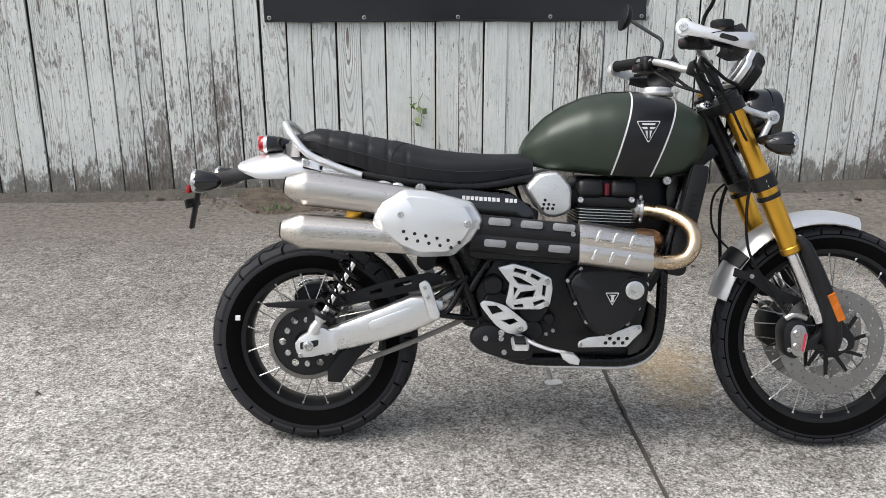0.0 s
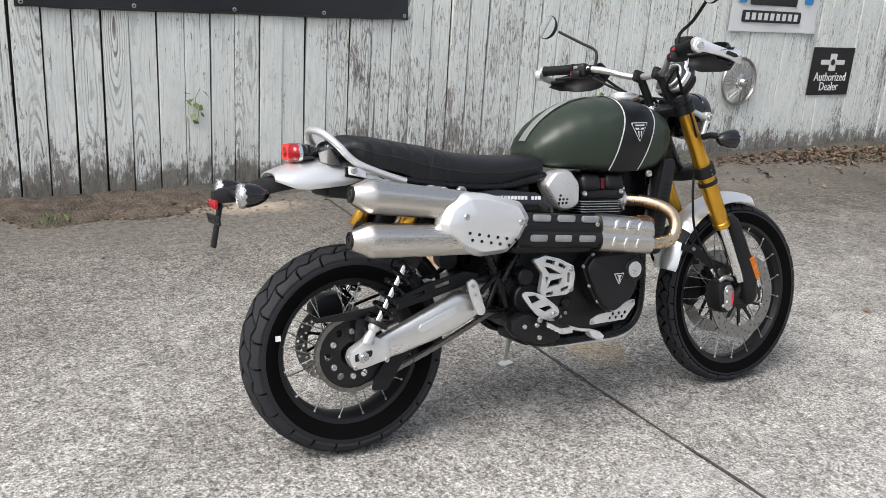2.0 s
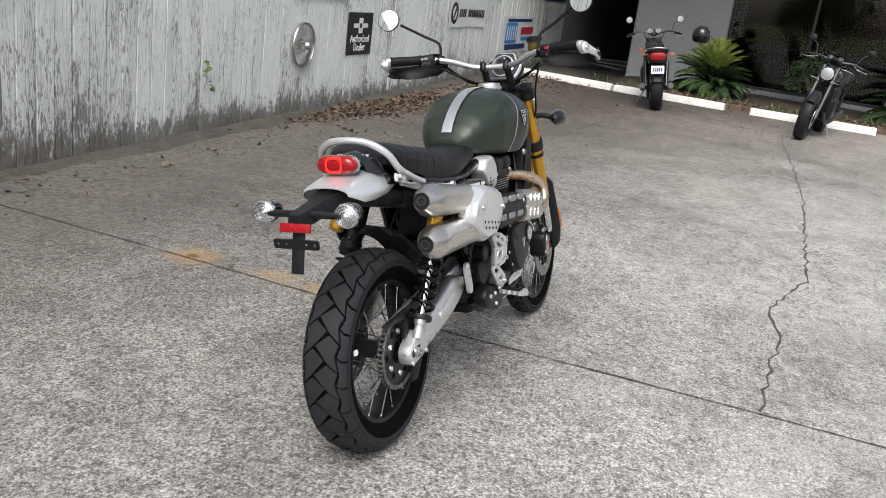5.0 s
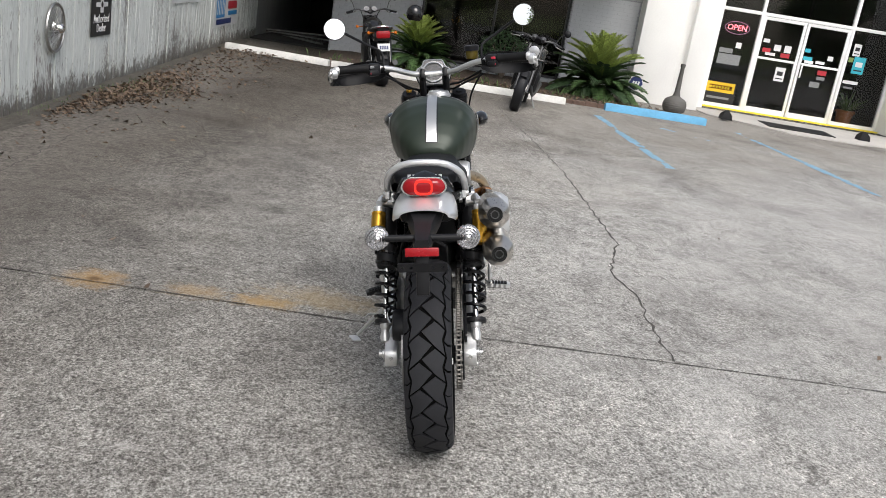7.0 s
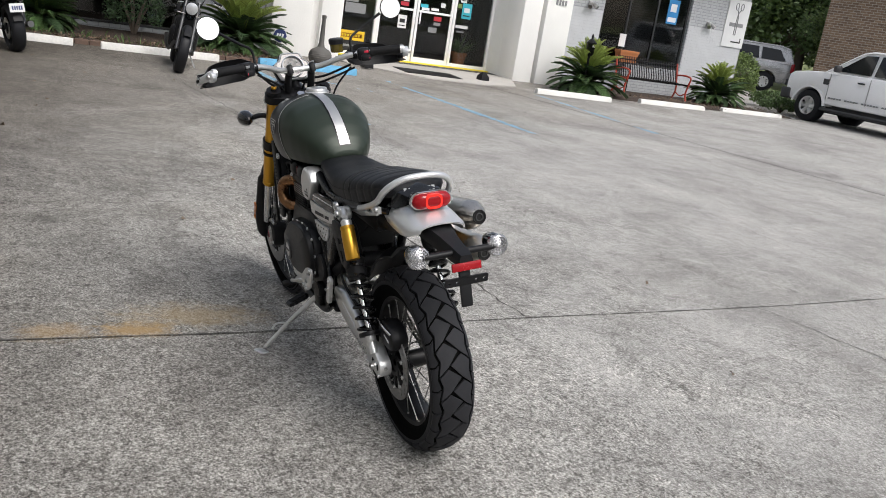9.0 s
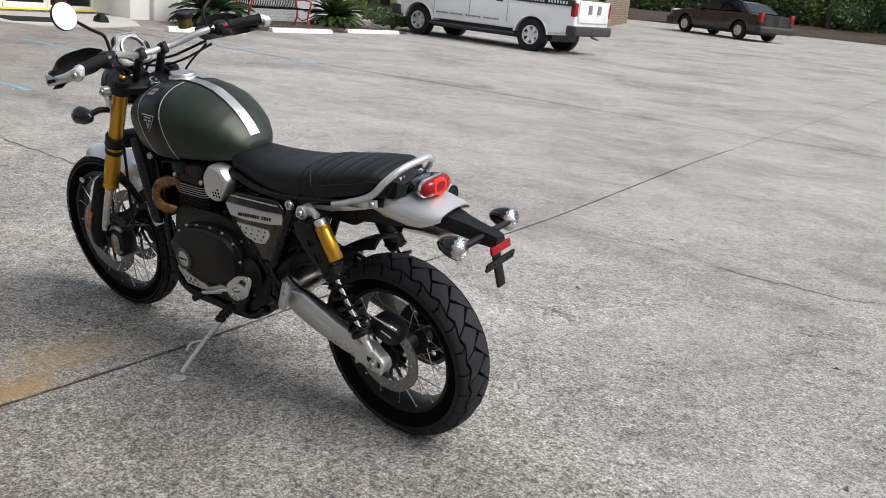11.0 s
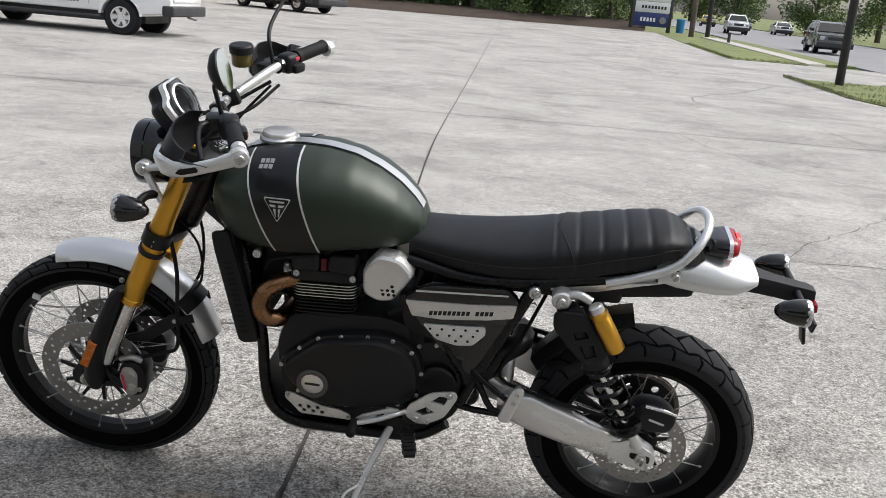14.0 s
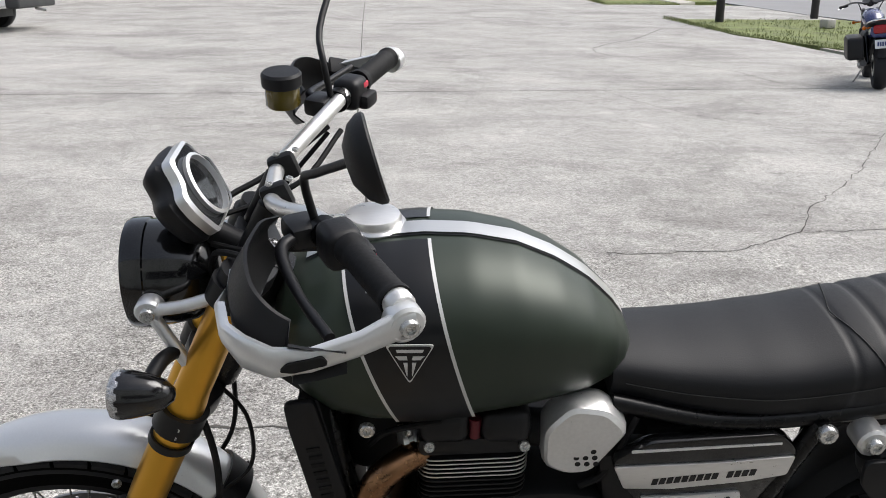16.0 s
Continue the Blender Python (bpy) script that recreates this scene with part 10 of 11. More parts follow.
SUV_WIN = ([(0.80, 1.18), (0.35, 1.58), (-0.02, 1.60), (-0.05, 1.18)], [(-0.13, 1.18), (-0.12, 1.60), (-0.98, 1.60), (-1.05, 1.18)], [(-1.14, 1.18), (-1.10, 1.60), (-1.75, 1.57), (-2.0, 1.2)])


def suv(label, x, y, turn, paint, k=1.0, category="car"):
    c = vehicle("suv", label, category, pose(x, y, ground_z(x, y), 0, 0, turn), paint, 0.92, (1.42, -1.38), 0.36, 0.24, 2.36, -2.36, 0.36, SUV_HOOD, SUV_CAB, 1.13, 0.66, windows=SUV_WIN)
    door_lines(c, [0.95, -0.09, -1.1], 0.92, 0.36, 1.13, None)
    c.scale = (k, k, k)
    return c


suv("grey sport utility vehicle on the road", -15.3, -50.5, 84, GREY_SUV, 1.02)
suv("white sport utility vehicle on the road", -16.3, -81.0, 84, TRUCK_WHITE)
suv("silver sport utility vehicle parked beside the shop", 25.5, -25.65, 46, SILVER, 1.08)
SEDAN_HOOD = [(2.3, 0.65), (2.2, 0.78), (1.2, 0.92), (-1.6, 0.96), (-2.3, 0.92)]
SEDAN_CAB = [(1.15, 0.90), (0.35, 1.34), (0.1, 1.40), (-0.8, 1.40), (-1.1, 1.34), (-1.75, 0.94)]
for x, y, t, pt, lb in ((13.7, -41.9, -24.6, BLACK_CAR, "black saloon car parked at the lot's edge"), (-26.5, -86, -96, SILVER, "silver saloon car on the far side of the road"), (-24.0, -96, 84, TRUCK_WHITE, "white saloon car far down the road"), (-21.5, -104, 84, SILVER, "silver saloon car far down the road"), (-19.0, -112, 84, car_paint("yellow_cab_paint", (0.7, 0.5, 0.03)), "yellow taxi far down the road")):
    c = vehicle("saloon_car", lb, "car", pose(x, y, ground_z(x, y), 0, 0, t), pt, 0.88, (1.4, -1.35), 0.32, 0.2, 2.32, -2.32, 0.3, SEDAN_HOOD, SEDAN_CAB, 0.92, 0.6, windows=([(0.85, 0.96), (0.35, 1.28), (-0.28, 1.30), (-0.30, 0.96)], [(-0.38, 0.96), (-0.36, 1.30), (-0.9, 1.28), (-1.35, 1.0)]))
    if pt is BLACK_CAR:
        c.scale = (1.3, 1.3, 1.3)


# ---- other motorcycles ----
def parked_bike(label, at, paint, bags=False, lens=AMBER):
    """A standard motorcycle along x, its front at +x."""
    b = thing("parked_motorcycle", label, "motorcycle", at=at)
    for x, R, half in ((0.0, 0.31, 0.088), (1.45, 0.315, 0.072)):
        bm = bmesh.new()
        lathe(bm, tyre_ring(R, half, R - 0.09), pose(x, 0, R, 90, 0, 0), 40)
        w = part("wheel", bm, TYRE, b)
        bm = bmesh.new()
        lathe(bm, [(R - 0.1, -half * 0.7), (R - 0.09, -half * 0.75), (R - 0.085, half * 0.75), (R - 0.1, half * 0.7), (R - 0.12, 0.0)], pose(x, 0, R, 90, 0, 0), 40, closed=True)
        part("rim", bm, ENGINE, w)
        for k in range(14):
            a = 2 * math.pi * k / 14
            bm = bmesh.new()
            rod(bm, (x + 0.04 * math.cos(a + 0.4), 0.03 * (-1) ** k, R + 0.04 * math.sin(a + 0.4)), (x + (R - 0.1) * math.cos(a), 0, R + (R - 0.1) * math.sin(a)), 0.004, seg=5)
            part("spoke", bm, STEEL_DARK, w)
        bm = bmesh.new()
        rod(bm, (x, -0.09, R), (x, 0.09, R), 0.045, seg=16)
        part("hub", bm, ENGINE, w)
        bm = bmesh.new()
        lathe(bm, [(0.08, 0), (0.14, 0), (0.14, 0.006), (0.08, 0.006)], pose(x, 0.075, R, -90, 0, 0), 28, closed=True)
        part("brake_disc", bm, STEEL, w)
    for s in (-1, 1):
        bm = bmesh.new()
        rod(bm, (1.45, s * 0.09, 0.31), (1.16, s * 0.09, 0.98), 0.024, seg=12)
        part("fork_leg", bm, STEEL_DARK, b)
        bm = bmesh.new()
        rod(bm, (0.0, s * 0.14, 0.34), (0.14, s * 0.15, 0.68), 0.034, seg=12)
        part("shock_absorber", bm, GLOSS, b)
        bm = bmesh.new()
        tube(bm, [(0.0, s * 0.12, 0.31), (0.45, s * 0.12, 0.36)], 0.025, 8, 1)
        part("swing_arm", bm, ENGINE, b)
        bm = bmesh.new()
        tube(bm, [(1.0, s * 0.09, 0.45), (0.92, s * 0.16, 0.26), (0.5, s * 0.18, 0.26), (-0.1, s * 0.2, 0.36)], [0.022, 0.022, 0.03, 0.042], 12, 5)
        part("exhaust_pipe", bm, STEEL_DARK, b)
        bm = bmesh.new()
        tube(bm, [(1.12, s * 0.05, 1.05), (1.08, s * 0.22, 1.08), (0.95, s * 0.38, 1.04)], 0.013, 8, 4)
        part("handlebar", bm, STEEL_DARK, b)
        bm = bmesh.new()
        rod(bm, (1.0, s * 0.3, 1.055), (0.94, s * 0.4, 1.037), 0.018, seg=10)
        part("grip", bm, RUBBER, b)
        bm = bmesh.new()
        tube(bm, [(1.06, s * 0.26, 1.08), (1.05, s * 0.3, 1.2), (1.03, s * 0.36, 1.24)], 0.005, 6, 3)
        part("mirror_stem", bm, STEEL_DARK, b)
        p = Vector((1.03, s * 0.38, 1.26))
        m_ = bmesh.new()
        lathe(m_, [(0, -0.02), (0.04, -0.012), (0.05, 0), (0.047, 0.006), (0, 0.006)], frame_to(p, p + Vector((-1, 0, -0.06))), 20)
        mm = part("mirror", m_, PLASTIC, b)
        m_ = bmesh.new()
        lathe(m_, [(0.045, 0.0065), (0, 0.007)], frame_to(p, p + Vector((-1, 0, -0.06))), 20)
        part("mirror_glass", m_, MIRROR, mm)
        for x, d in ((-0.18, -1), (1.3, 1)):
            bm = bmesh.new()
            rod(bm, (x, s * 0.07, 0.8), (x, s * 0.2, 0.8), 0.008, seg=6)
            rod(bm, (x - d * 0.025, s * 0.2, 0.8), (x + d * 0.025, s * 0.2, 0.8), 0.023, seg=14, round_end=0.008)
            part("indicator", bm, lens, b)
        if bags:
            bm = bmesh.new()
            plate(bm, rounded([(-0.28, 0.42), (-0.26, 0.70), (0.26, 0.72), (0.28, 0.48), (0.2, 0.40)], 0.06), 0.2, side_at(s * 0.30), bevel=0.04)
            part("saddlebag", bm, PLASTIC, b, "black leather saddlebag")
    bm = bmesh.new()
    loft(bm, [[(x, w * math.cos(a), z + h * math.sin(a)) for a in np.linspace(0, 2 * math.pi, 20, endpoint=False)] for x, w, h, z in ((0.58, 0.05, 0.05, 0.80), (0.64, 0.10, 0.08, 0.83), (0.8, 0.14, 0.11, 0.86), (0.98, 0.14, 0.11, 0.88), (1.08, 0.09, 0.07, 0.90), (1.11, 0.03, 0.03, 0.90))])
    part("fuel_tank", bm, paint, b)
    bm = bmesh.new()
    loft(bm, [[(x, w * math.cos(a), z + h * math.sin(a)) for a in np.linspace(0, 2 * math.pi, 16, endpoint=False)] for x, w, h, z in ((-0.30, 0.09, 0.03, 0.86), (-0.22, 0.14, 0.06, 0.85), (0.1, 0.16, 0.08, 0.81), (0.4, 0.16, 0.07, 0.78), (0.62, 0.12, 0.06, 0.79))])
    part("seat", bm, VINYL, b)
    bm = bmesh.new()
    box(bm, (0.72, 0, 0.43), (0.46, 0.40, 0.34), bevel=0.08, seg=3)
    part("engine", bm, ENGINE, b)
    bm = bmesh.new()
    box(bm, (1.04, 0, 0.56), (0.06, 0.30, 0.34), (0, 12, 0), 0.015)
    part("radiator", bm, PLASTIC, b)
    bm = bmesh.new()
    box(bm, (0.62, 0, 0.60), (0.56, 0.32, 0.26), bevel=0.07, seg=3)
    part("side_cover", bm, PLASTIC, b)
    bm = bmesh.new()
    box(bm, (-0.06, 0, 0.73), (0.46, 0.26, 0.16), (0, 6, 0), 0.05, 3)
    part("tail_unit", bm, paint, b)
    bm = bmesh.new()
    lathe(bm, [(0, -0.03), (0.05, -0.03), (0.055, 0), (0.052, 0.012), (0, 0.012)], frame_to((1.16, 0.0, 1.06), (0.6, 0, 1.5)), 20)
    part("instrument", bm, PLASTIC, b)
    for k in range(7):
        bm = bmesh.new()
        plate(bm, rounded([(-0.11, -0.13), (0.11, -0.13), (0.11, 0.13), (-0.11, 0.13)], 0.03), 0.008, pose(0.78, 0, 0.58 + 0.022 * k, 0, 5, 0))
        part("fin", bm, STEEL_DARK, b)
    for x0, a0, a1, R, w in ((0.0, 50, 160, 0.35, 0.08), (1.45, 40, 140, 0.35, 0.06)):
        bm = bmesh.new()
        loft(bm, [[(x0 + r * math.cos(radians(a)), y, 0.31 + r * math.sin(radians(a))) for r, y in ((R - 0.03, -w), (R, -w * 0.7), (R + 0.01, 0), (R, w * 0.7), (R - 0.03, w), (R - 0.01, w * 0.6), (R - 0.0, 0), (R - 0.01, -w * 0.6))] for a in np.linspace(a0, a1, 12)])
        part("mudguard", bm, PLASTIC, b)
    for pts in ([(1.12, 0, 0.95), (0.9, 0, 0.74), (0.5, 0, 0.7), (0.0, 0, 0.74)], [(1.12, 0, 0.88), (1.0, 0, 0.55), (0.92, 0, 0.28), (0.5, 0, 0.27)]):
        bm = bmesh.new()
        tube(bm, pts, 0.022, 8, 4)
        part("frame_tube", bm, FRAME, b)
    bm = bmesh.new()
    lathe(bm, [(0, -0.14), (0.05, -0.12), (0.08, -0.06), (0.09, 0.0), (0.092, 0.02), (0.084, 0.03), (0, 0.03)], frame_to((1.27, 0, 0.89), (2.2, 0, 0.85)), 28)
    hl2 = part("headlight", bm, GLOSS, b)
    bm = bmesh.new()
    lathe(bm, [(0.082, 0.031), (0.05, 0.042), (0, 0.048)], frame_to((1.27, 0, 0.89), (2.2, 0, 0.85)), 28)
    part("lens", bm, HEADLAMP, hl2)
    bm = bmesh.new()
    box(bm, (-0.30, 0, 0.78), (0.06, 0.21, 0.11), bevel=0.03)
    part("tail_light", bm, RED_LENS, b)
    bm = bmesh.new()
    tube(bm, [(-0.02, -0.15, 0.84), (-0.27, -0.14, 0.88), (-0.34, 0.0, 0.90), (-0.27, 0.14, 0.88), (-0.02, 0.15, 0.84)], 0.011, 8, 4)
    part("grab_rail", bm, CHROME, b, "chrome grab rail")
    for s in (-1, 1):
        bm = bmesh.new()
        lathe(bm, [(0, -0.05), (0.035, -0.045), (0.046, 0), (0.044, 0.014), (0.036, 0.014), (0, 0.010)], frame_to((1.13, s * 0.062, 1.08), (0.6, s * 0.062, 1.5)), 18)
        part("dial", bm, STEEL_DARK, b)
        bm = bmesh.new()
        tube(bm, [(1.02, s * 0.24, 1.06), (1.08, s * 0.30, 1.03), (1.0, s * 0.42, 1.01)], 0.006, 6, 4)
        part("lever", bm, CHROME, b)
        bm = bmesh.new()
        tube(bm, [(1.1, s * 0.16, 1.07), (1.2, s * 0.12, 0.98), (1.14, s * 0.07, 0.80), (1.0, s * 0.05, 0.72)], 0.007, 6, 4)
        part("cable", bm, RUBBER, b)
    bm = bmesh.new()
    box(bm, (-0.34, 0, 0.60), (0.01, 0.18, 0.11), (0, 15, 0))
    pl = part("plate", bm, VINYL_WHITE, b)
    for k in range(5):
        bm = bmesh.new()
        box(bm, (-0.346, -0.055 + 0.027 * k, 0.60), (0.006, 0.018, 0.05), (0, 15, 0))
        part("plate_bar", bm, PRINT_NAVY, pl)
    bm = bmesh.new()
    rod(bm, (0.6, 0.12, 0.27), (0.66, 0.27, 0.02), 0.011, seg=8)
    part("side_stand", bm, STEEL, b)
    return b


parked_bike("black parked motorcycle facing the shop", pose(10.75, 1.08, 0.0, -9, 0, 13), GLOSS)
parked_bike("black parked motorcycle facing the lot", pose(11.65, -1.12, 0.0, -9, 0, 172), GLOSS, lens=GLOSS)
parked_bike("blue touring motorcycle with black saddlebags", pose(-5.15, -9.7, 0.0, -8, 0, -112), car_paint("dark_blue_bike_paint", (0.02, 0.03, 0.12)), bags=True)
helmet = bmesh.new()
lathe(helmet, [(0, 0.13), (0.07, 0.11), (0.12, 0.05), (0.135, -0.02), (0.12, -0.09), (0.09, -0.12), (0, -0.12)], Matrix.Translation((11.75, 0.78, 1.12)), 24)
tagged(part("helmet", helmet, GLOSS), "gloss black helmet hung on the parked motorcycle's mirror", "helmet")


# ---- street side ----
def flat(name, pts, lift, material, label, category, thick=0.05):
    """A flat piece of ground that follows the slope."""
    bm = bmesh.new()
    plate(bm, pts, thick)
    bmesh.ops.subdivide_edges(bm, edges=[e for e in bm.edges if e.calc_length() > 6], cuts=4)
    bmesh.ops.triangulate(bm, faces=bm.faces[:])
    for q in bm.verts:
        q.co.z += ground_z(q.co.x, q.co.y) + lift - thick / 2
    return tagged(part(name, bm, material, sharp=20), label, category, "", "structure")


flat("verge", [(-7.0, -58), (-6.75, -45), (-6.7, -33.2), (-9.9, -34.0), (-9.9, -46), (-9.7, -58)], 0.02, GRASS, "mown green grass verge beside the lot", "grass", 0.12)
flat("verge", [(-7.0, -24.6), (-6.7, -19.2), (-7.5, -15.5), (-9.6, -9.0), (-12.2, -6.0), (-12.2, -25.2)], 0.02, GRASS, "mown green grass verge beside the lot", "grass", 0.12)
flat("verge", [(-11.0, -60), (-10.9, -35.2), (-12.2, -35.5), (-12.2, -60)], 0.05, GRASS, "narrow grass strip along the road", "grass", 0.1)
flat("footpath", [(-9.9, -60), (-9.9, -34.0), (-10.9, -35.2), (-11.0, -60)], 0.05, PAVING, "pale concrete footpath along the road", "footpath", 0.1)
flat("road", [(-12.4, -160), (-12.4, 60), (-26.5, 60), (-26.5, -160)], 0.0, ASPHALT, "pale worn asphalt road", "road", 0.06)
flat("verge", [(-26.6, -160), (-26.6, 60), (-34, 60), (-34, -160)], 0.05, GRASS, "grass verge across the road", "grass", 0.1)
bm = bmesh.new()
bank_rng = random.Random(12)
loft(bm, [[(x + bank_rng.uniform(-0.3, 0.3), y - back + bank_rng.uniform(-0.25, 0.25), ground_z(x, y) + up + bank_rng.uniform(-0.04, 0.04)) for back, up in ((0, -0.1), (0.25, 0.08), (1.0, 0.25), (2.4, 0.5), (5.0, 0.65), (20.0, 0.7), (20.0, -0.1))]
          for x, y in [(34 - 0.75 * k, float(np.interp(34 - 0.75 * k, [-4.6, 5.5, 13.5, 26, 34], [-62.0, -58.5, -56.5, -48.5, -46.0]))) for k in range(55)]])
tagged(part("mulch_bank", bm, MULCH, sharp=60), "brown pine straw bank under the trees", "mulch", "", "structure")
sign = thing("street_sign", "tall roadside sign with white and blue panels between posts", "sign", at=pose(-6.75, -63.2, ground_z(-6.75, -63.2), 0, 0, 14))
for s in (-1, 1):
    bm = bmesh.new()
    box(bm, (s * 1.4, 0, 1.7), (0.22, 0.3, 3.4), bevel=0.02)
    part("post", bm, CHARCOAL, sign)
for z0, z1, mt in ((0.35, 1.30, PRINT_NAVY), (1.32, 2.05, VINYL_WHITE), (2.07, 2.75, VINYL_WHITE), (2.77, 3.3, VINYL_WHITE)):
    bm = bmesh.new()
    box(bm, (0, 0.02, (z0 + z1) / 2), (2.58, 0.22, z1 - z0), bevel=0.01)
    pn = part("panel", bm, mt, sign)
    zm = (z0 + z1) / 2
    for k in range(5 if mt is PRINT_NAVY else 8):
        bm = bmesh.new()
        box(bm, (0.75 - 0.24 * k, 0.14, zm), (0.15, 0.012, (z1 - z0) * 0.28))
        part("print_bar", bm, WHITE_MARK if mt is PRINT_NAVY else (PRINT_RED if z0 > 2 else PRINT_BLACK), pn)
    if mt is PRINT_NAVY:
        bm = bmesh.new()
        plate(bm, disc_points(0, 0, 0.25, 20), 0.012, pose(-0.85, 0.142, zm, 90, 0, 0))
        part("emblem", bm, GREY_PAD, pn)
for x, y, r, h, lb in ((-7.84, -23.5, 0.12, 9, "dark wooden utility pole in the verge"), (-11.7, -26.0, 0.12, 9, "dark wooden utility pole by the road"), (-10.4, -60.5, 0.16, 10, "dark wooden utility pole far along the road"), (-9.4, -61.0, 0.19, 10, "grey utility pole far along the road")):
    bm = bmesh.new()
    z = ground_z(x, y)
    rod(bm, (x, y, z - 0.1), (x + 0.18, y, z + h), r, r * 0.75, seg=14)
    tagged(part("utility_pole", bm, POLE_WOOD if "dark" in lb else BARK), lb, "pole", "poles along the road")
bm = bmesh.new()
lathe(bm, [(0, 0), (0.13, 0), (0.13, 0.06), (0.09, 0.08), (0.09, 0.5), (0.12, 0.52), (0.11, 0.62), (0, 0.68)], Matrix.Translation((-10.3, -52.5, ground_z(-10.3, -52.5))), 14)
tagged(part("hydrant", bm, CHARCOAL), "dark hydrant beside the footpath", "hydrant")
bm = bmesh.new()
box(bm, (-10.0, -21.5, ground_z(-10, -21.5) + 0.14), (0.3, 0.3, 0.24), (0, 0, 20), 0.05)
tagged(part("meter_box", bm, PAVING), "small grey utility box in the grass", "utility box")
bm = bmesh.new()
lathe(bm, [(0, 0), (0.28, 0), (0.33, 0.9), (0.33, 1.0), (0, 1.05)], Matrix.Translation((-9.3, -66, ground_z(-9.3, -66))), 12)
tagged(part("wheelie_bin", bm, PRINT_BLUE), "blue bin behind the street sign", "bin")

# brick building beyond the pickup
bb = thing("brick_building", "red-brown brick office building beyond the lot", "building", at=pose(14.57, -28.0, 0, 0, 0, 19))
block("brick_wall", 0, 1.9, -0.3, 0, 0, 6.0, RED_BRICK, bb)
block("brick_wall", 2.9, 7.0, -0.3, 0, 0, 6.0, RED_BRICK, bb)
block("brick_wall", 1.9, 2.9, -0.3, 0, 2.3, 6.0, RED_BRICK, bb)
block("brick_wall", 1.9, 2.9, -0.3, 0, 0, 0.8, RED_BRICK, bb)
w = block("window", 1.9, 2.9, -0.24, -0.14, 0.8, 2.3, DARK_FRAME, bb)
block("pane", 1.98, 2.82, -0.14, -0.13, 0.88, 2.22, CAR_GLASS, w)
block("brick_wall", 0, 0.3, -1.4, -0.3, 0, 6.0, RED_BRICK, bb)
block("brick_wall", 0, 0.3, -17.0, -7.0, 0, 6.0, RED_BRICK, bb)
block("brick_wall", 0, 0.3, -7.0, -1.4, 2.9, 6.0, RED_BRICK, bb)
block("brick_wall", 6.7, 7.0, -17.0, -0.3, 0, 6.0, RED_BRICK, bb)
block("roof", -0.3, 7.3, -17.3, 0.3, 6.0, 6.3, CHARCOAL, bb)
block("porch_back", 1.6, 1.7, -7.0, -1.4, 0, 2.9, DARK_FRAME, bb)
bm = bmesh.new()
loft(bm, [[(0.0, y, 3.3), (-1.3, y, 2.55), (-1.3, y, 2.35), (-1.26, y, 2.35), (-1.26, y, 2.5), (0.0, y, 3.2)] for y in (-7.0, -1.5)])
part("awning", bm, surface("purple_awning_cloth", (0.10, 0.08, 0.30), 0.8), bb)


# ---- trees ----
def leaf_cloud(seed, n, size):
    """A clump of loose leaves within a unit ball."""
    rng = random.Random(seed)
    bm = bmesh.new()
    for _ in range(n):
        d = Vector((rng.gauss(0, 1), rng.gauss(0, 1), rng.gauss(0, 0.8))).normalized() * (rng.random() ** 0.45)
        leaf_quad(bm, Matrix.Translation(d) @ pose(0, 0, 0, rng.uniform(0, 360), rng.uniform(0, 360), rng.uniform(0, 360)), size * rng.uniform(0.5, 1), size * rng.uniform(0.8, 1.6))
    return bm


CLOUDS = [mesh_of("leaf_clump", leaf_cloud(60 + k, 420, 0.15), (LEAF, LEAF, LEAF_LIGHT)[k % 3]) for k in range(6)]


def tree(x, y, h, spread, seed, label="leafy tree in the row beyond the lot", low=0.15):
    """Tree > trunk with limbs, and leaf clumps."""
    rng = random.Random(seed)
    t = thing("tree", label, "tree", "trees round the lot", at=Matrix.Translation((x, y, ground_z(x, y))))
    bm = bmesh.new()
    tube(bm, [(0, 0, -0.1), (0.1, 0.05, h * 0.25), (-0.1, 0.1, h * 0.5), (0.05, 0, h * 0.85)], [h * 0.03, h * 0.024, h * 0.016, 0.03], 9, 4)
    tips = []
    for k in range(6):
        a = k * 1.05 + rng.uniform(-0.3, 0.3)
        z0 = h * rng.uniform(0.2, 0.5)
        tip = (spread * 0.7 * math.cos(a), spread * 0.7 * math.sin(a), z0 + h * rng.uniform(0.15, 0.4))
        tube(bm, [(0, 0, z0), (tip[0] * 0.5, tip[1] * 0.5, z0 + (tip[2] - z0) * 0.4), tip], [h * 0.012, h * 0.008, 0.015], 6, 3)
        tips.append(tip)
    part("trunk", bm, BARK, t)
    n = 26
    for k in range(n):
        a, u = rng.uniform(0, 6.283), rng.random()
        z = h * (low + (1 - low) * u)
        rr = spread * math.sin(math.pi * min(0.95, 0.18 + u * 0.8)) ** 0.7 * rng.uniform(0.35, 1.0)
        s = spread * rng.uniform(0.28, 0.5)
        o = new("leaf_clump", CLOUDS[rng.randrange(6)])
        o.parent = t
        tagged(o, kind="stuff")
        o.matrix_local = pose(rr * math.cos(a), rr * math.sin(a), z, rng.uniform(-30, 30), rng.uniform(-30, 30), rng.uniform(0, 360)) @ Matrix.Diagonal((s, s, s * 0.8, 1))
    return t


rng = random.Random(77)
for k in range(13):
    x = 27.0 - 2.6 * k
    tree(x, -62.6 - 0.42 * max(0, 20 - x) * 0.35 + rng.uniform(-1, 1), rng.uniform(6, 9), rng.uniform(2.6, 3.6), 100 + k, low=0.05)
for k in range(8):
    tree(30.0 - 4.6 * k, -70 + rng.uniform(-2, 2), rng.uniform(9, 12), 4.5, 130 + k, low=0.05)
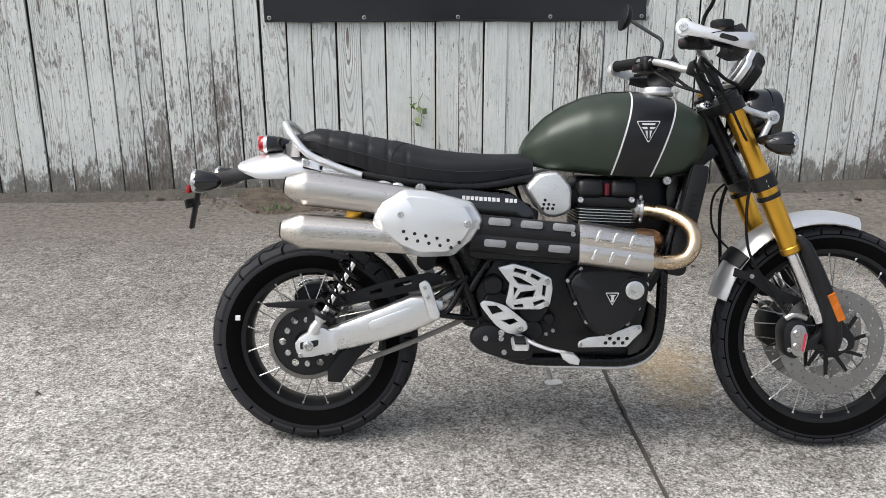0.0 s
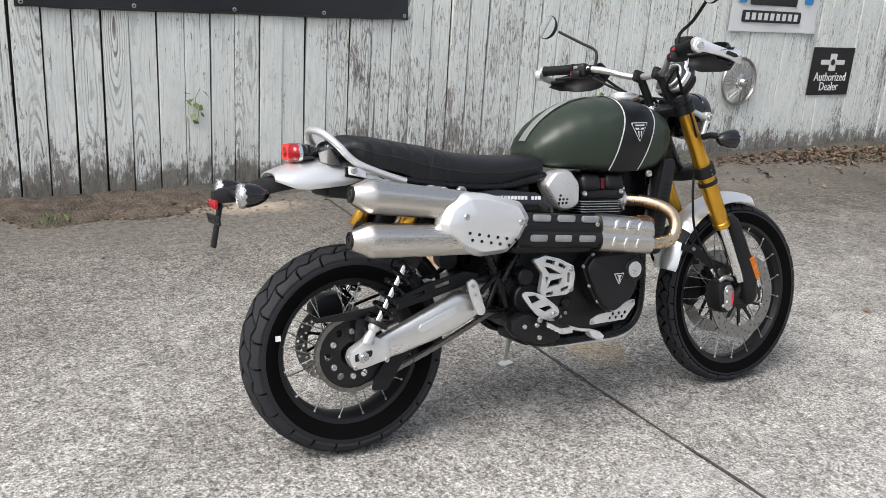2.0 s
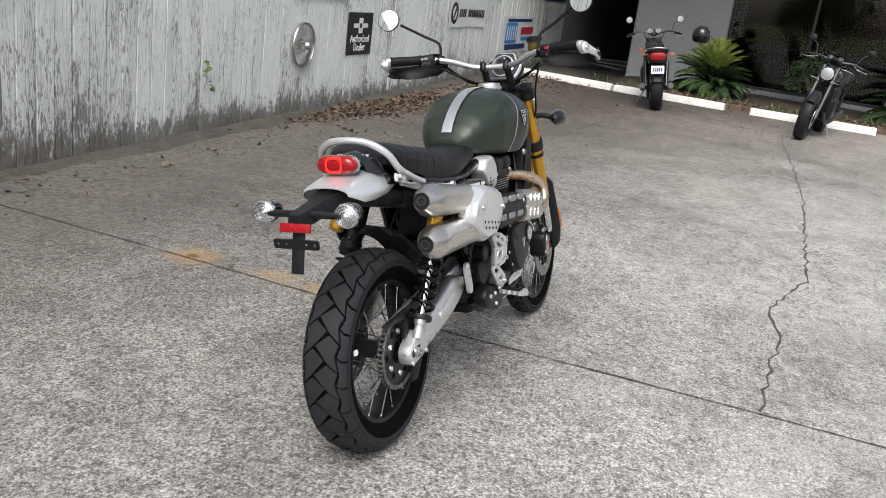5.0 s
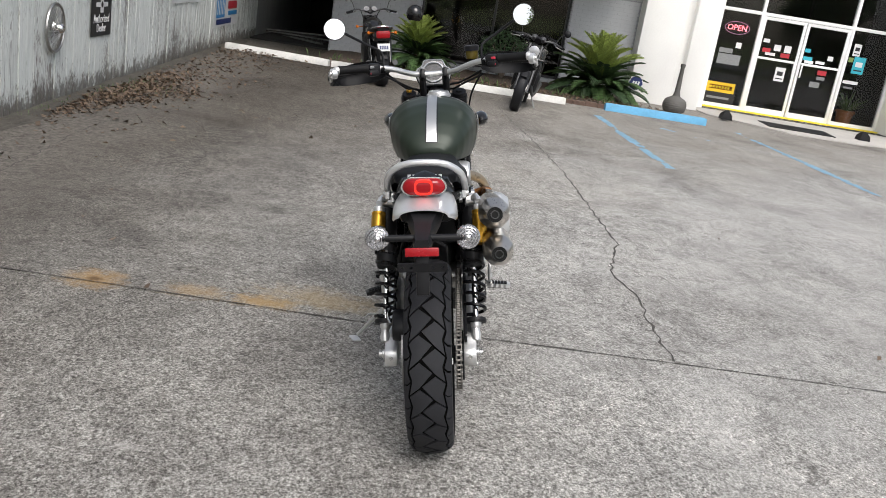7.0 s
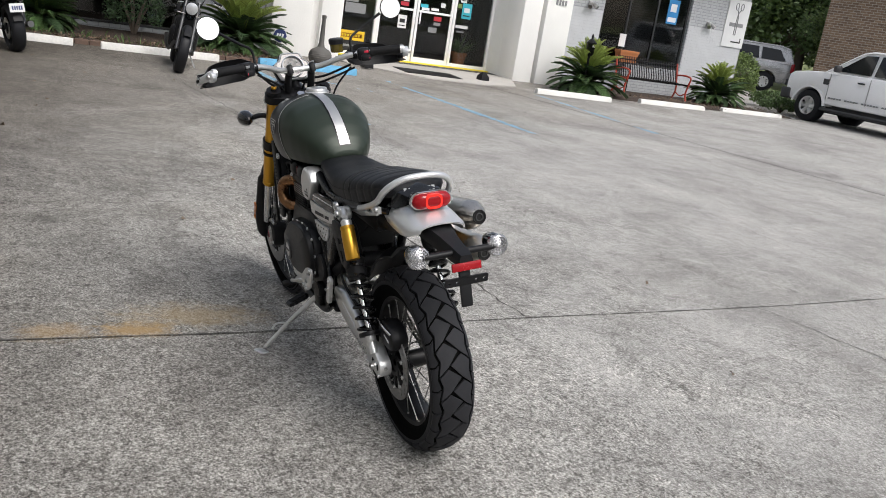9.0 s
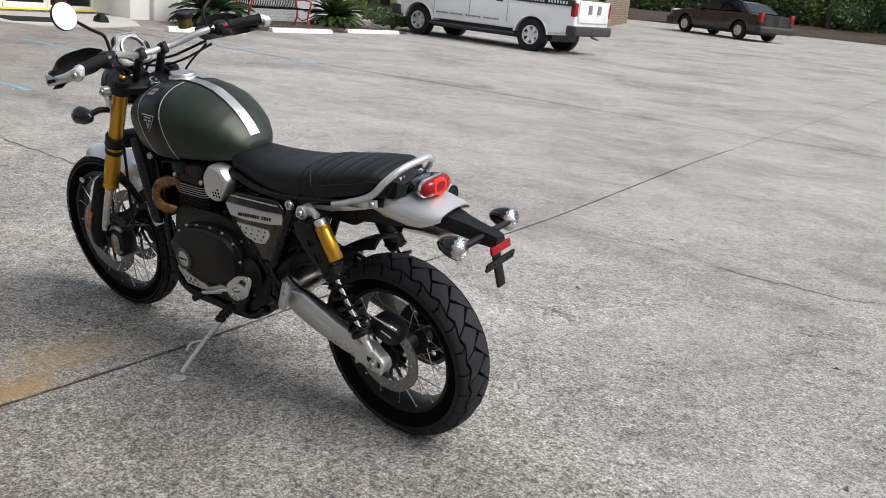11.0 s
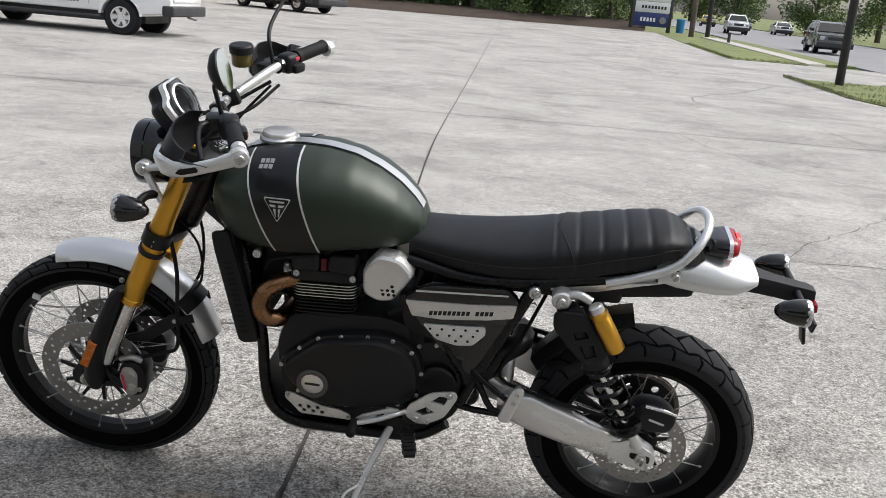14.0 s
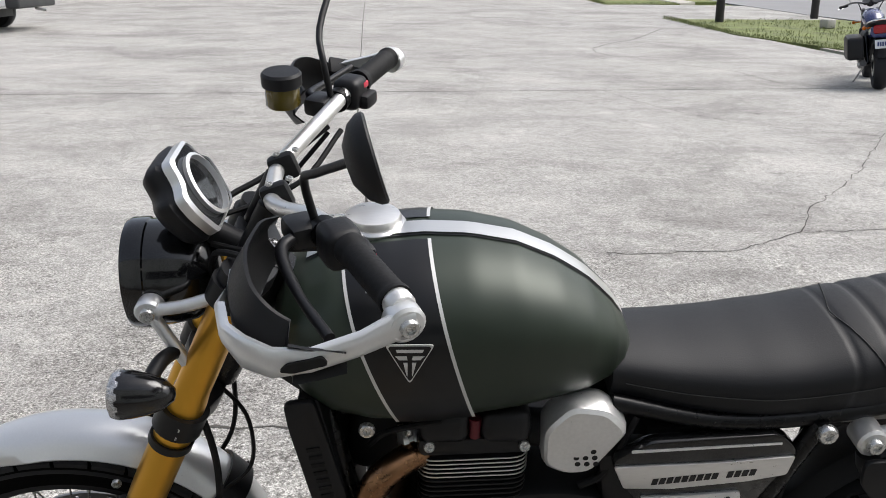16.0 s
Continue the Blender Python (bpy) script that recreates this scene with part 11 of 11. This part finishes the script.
for x, y, h, sp, sd in ((27.5, -32.0, 8.5, 3.6, 3), (31.0, -28.5, 8, 3.5, 4), (22.9, -28.9, 6.0, 1.6, 9), (25.5, -34.0, 7.5, 3.2, 12), (31.5, -34.5, 8.5, 3.6, 13), (35.5, -30.0, 8.5, 3.6, 14)):
    tree(x, y, h, sp, 150 + sd, "leafy tree behind the parked vehicles", 0.22)
for k in range(9):
    tree(-34 - 3 * (k % 3), -120 + 15 * k, rng.uniform(8, 12), 4.5, 170 + k, "leafy tree across the road", 0.1)
for k in range(6):
    tree(-30 + 7 * k, -150 - 3 * (k % 2), 11, 5.5, 190 + k, "leafy tree at the far end of the road", 0.08)


# ragged grass along the verge edges
spots = []
for (xa, ya), (xb, yb) in (((-6.72, -25.0), (-6.72, -19.2)), ((-6.72, -19.2), (-7.5, -15.5)), ((-7.5, -15.5), (-9.6, -9.0)), ((-6.8, -45.0), (-6.75, -33.4)), ((-6.75, -33.4), (-9.9, -34.1))):
    n = int(math.hypot(xb - xa, yb - ya) / 0.3)
    spots += [(xa + (xb - xa) * k / n - 0.05, ya + (yb - ya) * k / n, 0.07, 0.12, 45) for k in range(n)]
for k in range(260):
    rr = random.Random(900 + k)
    spots.append((rr.uniform(-11.5, -7.3), rr.uniform(-24.5, -12.0), 0.15, 0.15, 10))
tufts("grass_blades", "uneven mown grass along the verge", spots, 21, GRASS, 0.09, "grass")


# painted bricks that stand proud of the shop walls, up to head height
BRICK_FACE = surface("grey_painted_brick_face", (0.52, 0.535, 0.55), 0.75, vary=0.10, grain=50, patch=2.5, relief=0.3, depth=0.002)
bm = bmesh.new()
box(bm, (0, 0, 0), (0.02, 0.2035, 0.0715))
brick_mesh = mesh_of("brick", bm, BRICK_FACE)
rng = random.Random(31)
count = 0
rest = bmesh.new()
for face, y0, y1 in ((16.0, 0.87, 2.65), (16.0, -3.58, -2.24), (16.2, -12.18, -10.84), (16.2, -16.98, -15.04)):
    for row in range(26):
        y = y0 + 0.105 + (0.104 if row % 2 else 0.0)
        while y < y1 - 0.1:
            x, z = face + 0.0075 + rng.uniform(-0.0008, 0.0008), 0.02 + 0.075 * row
            if count < 300:
                o = new("brick", brick_mesh)
                o.parent = SHOP
                o.matrix_local = pose(x, y, z, rng.uniform(-0.3, 0.3), 0, rng.uniform(-0.4, 0.4))
                count += 1
            else:
                box(rest, (x, y, z), (0.02, 0.2035, 0.0715))
            y += 0.208
        if row % 2:
            box(rest, (face + 0.0075, y0 + 0.052, 0.02 + 0.075 * row), (0.02, 0.0995, 0.0715))
        if y1 - (y - 0.104) > 0.06:
            box(rest, (face + 0.0075, (y1 + y - 0.100) / 2, 0.02 + 0.075 * row), (0.02, y1 - y + 0.100, 0.0715))
tagged(part("bricks", rest, BRICK_FACE, SHOP), kind="stuff")
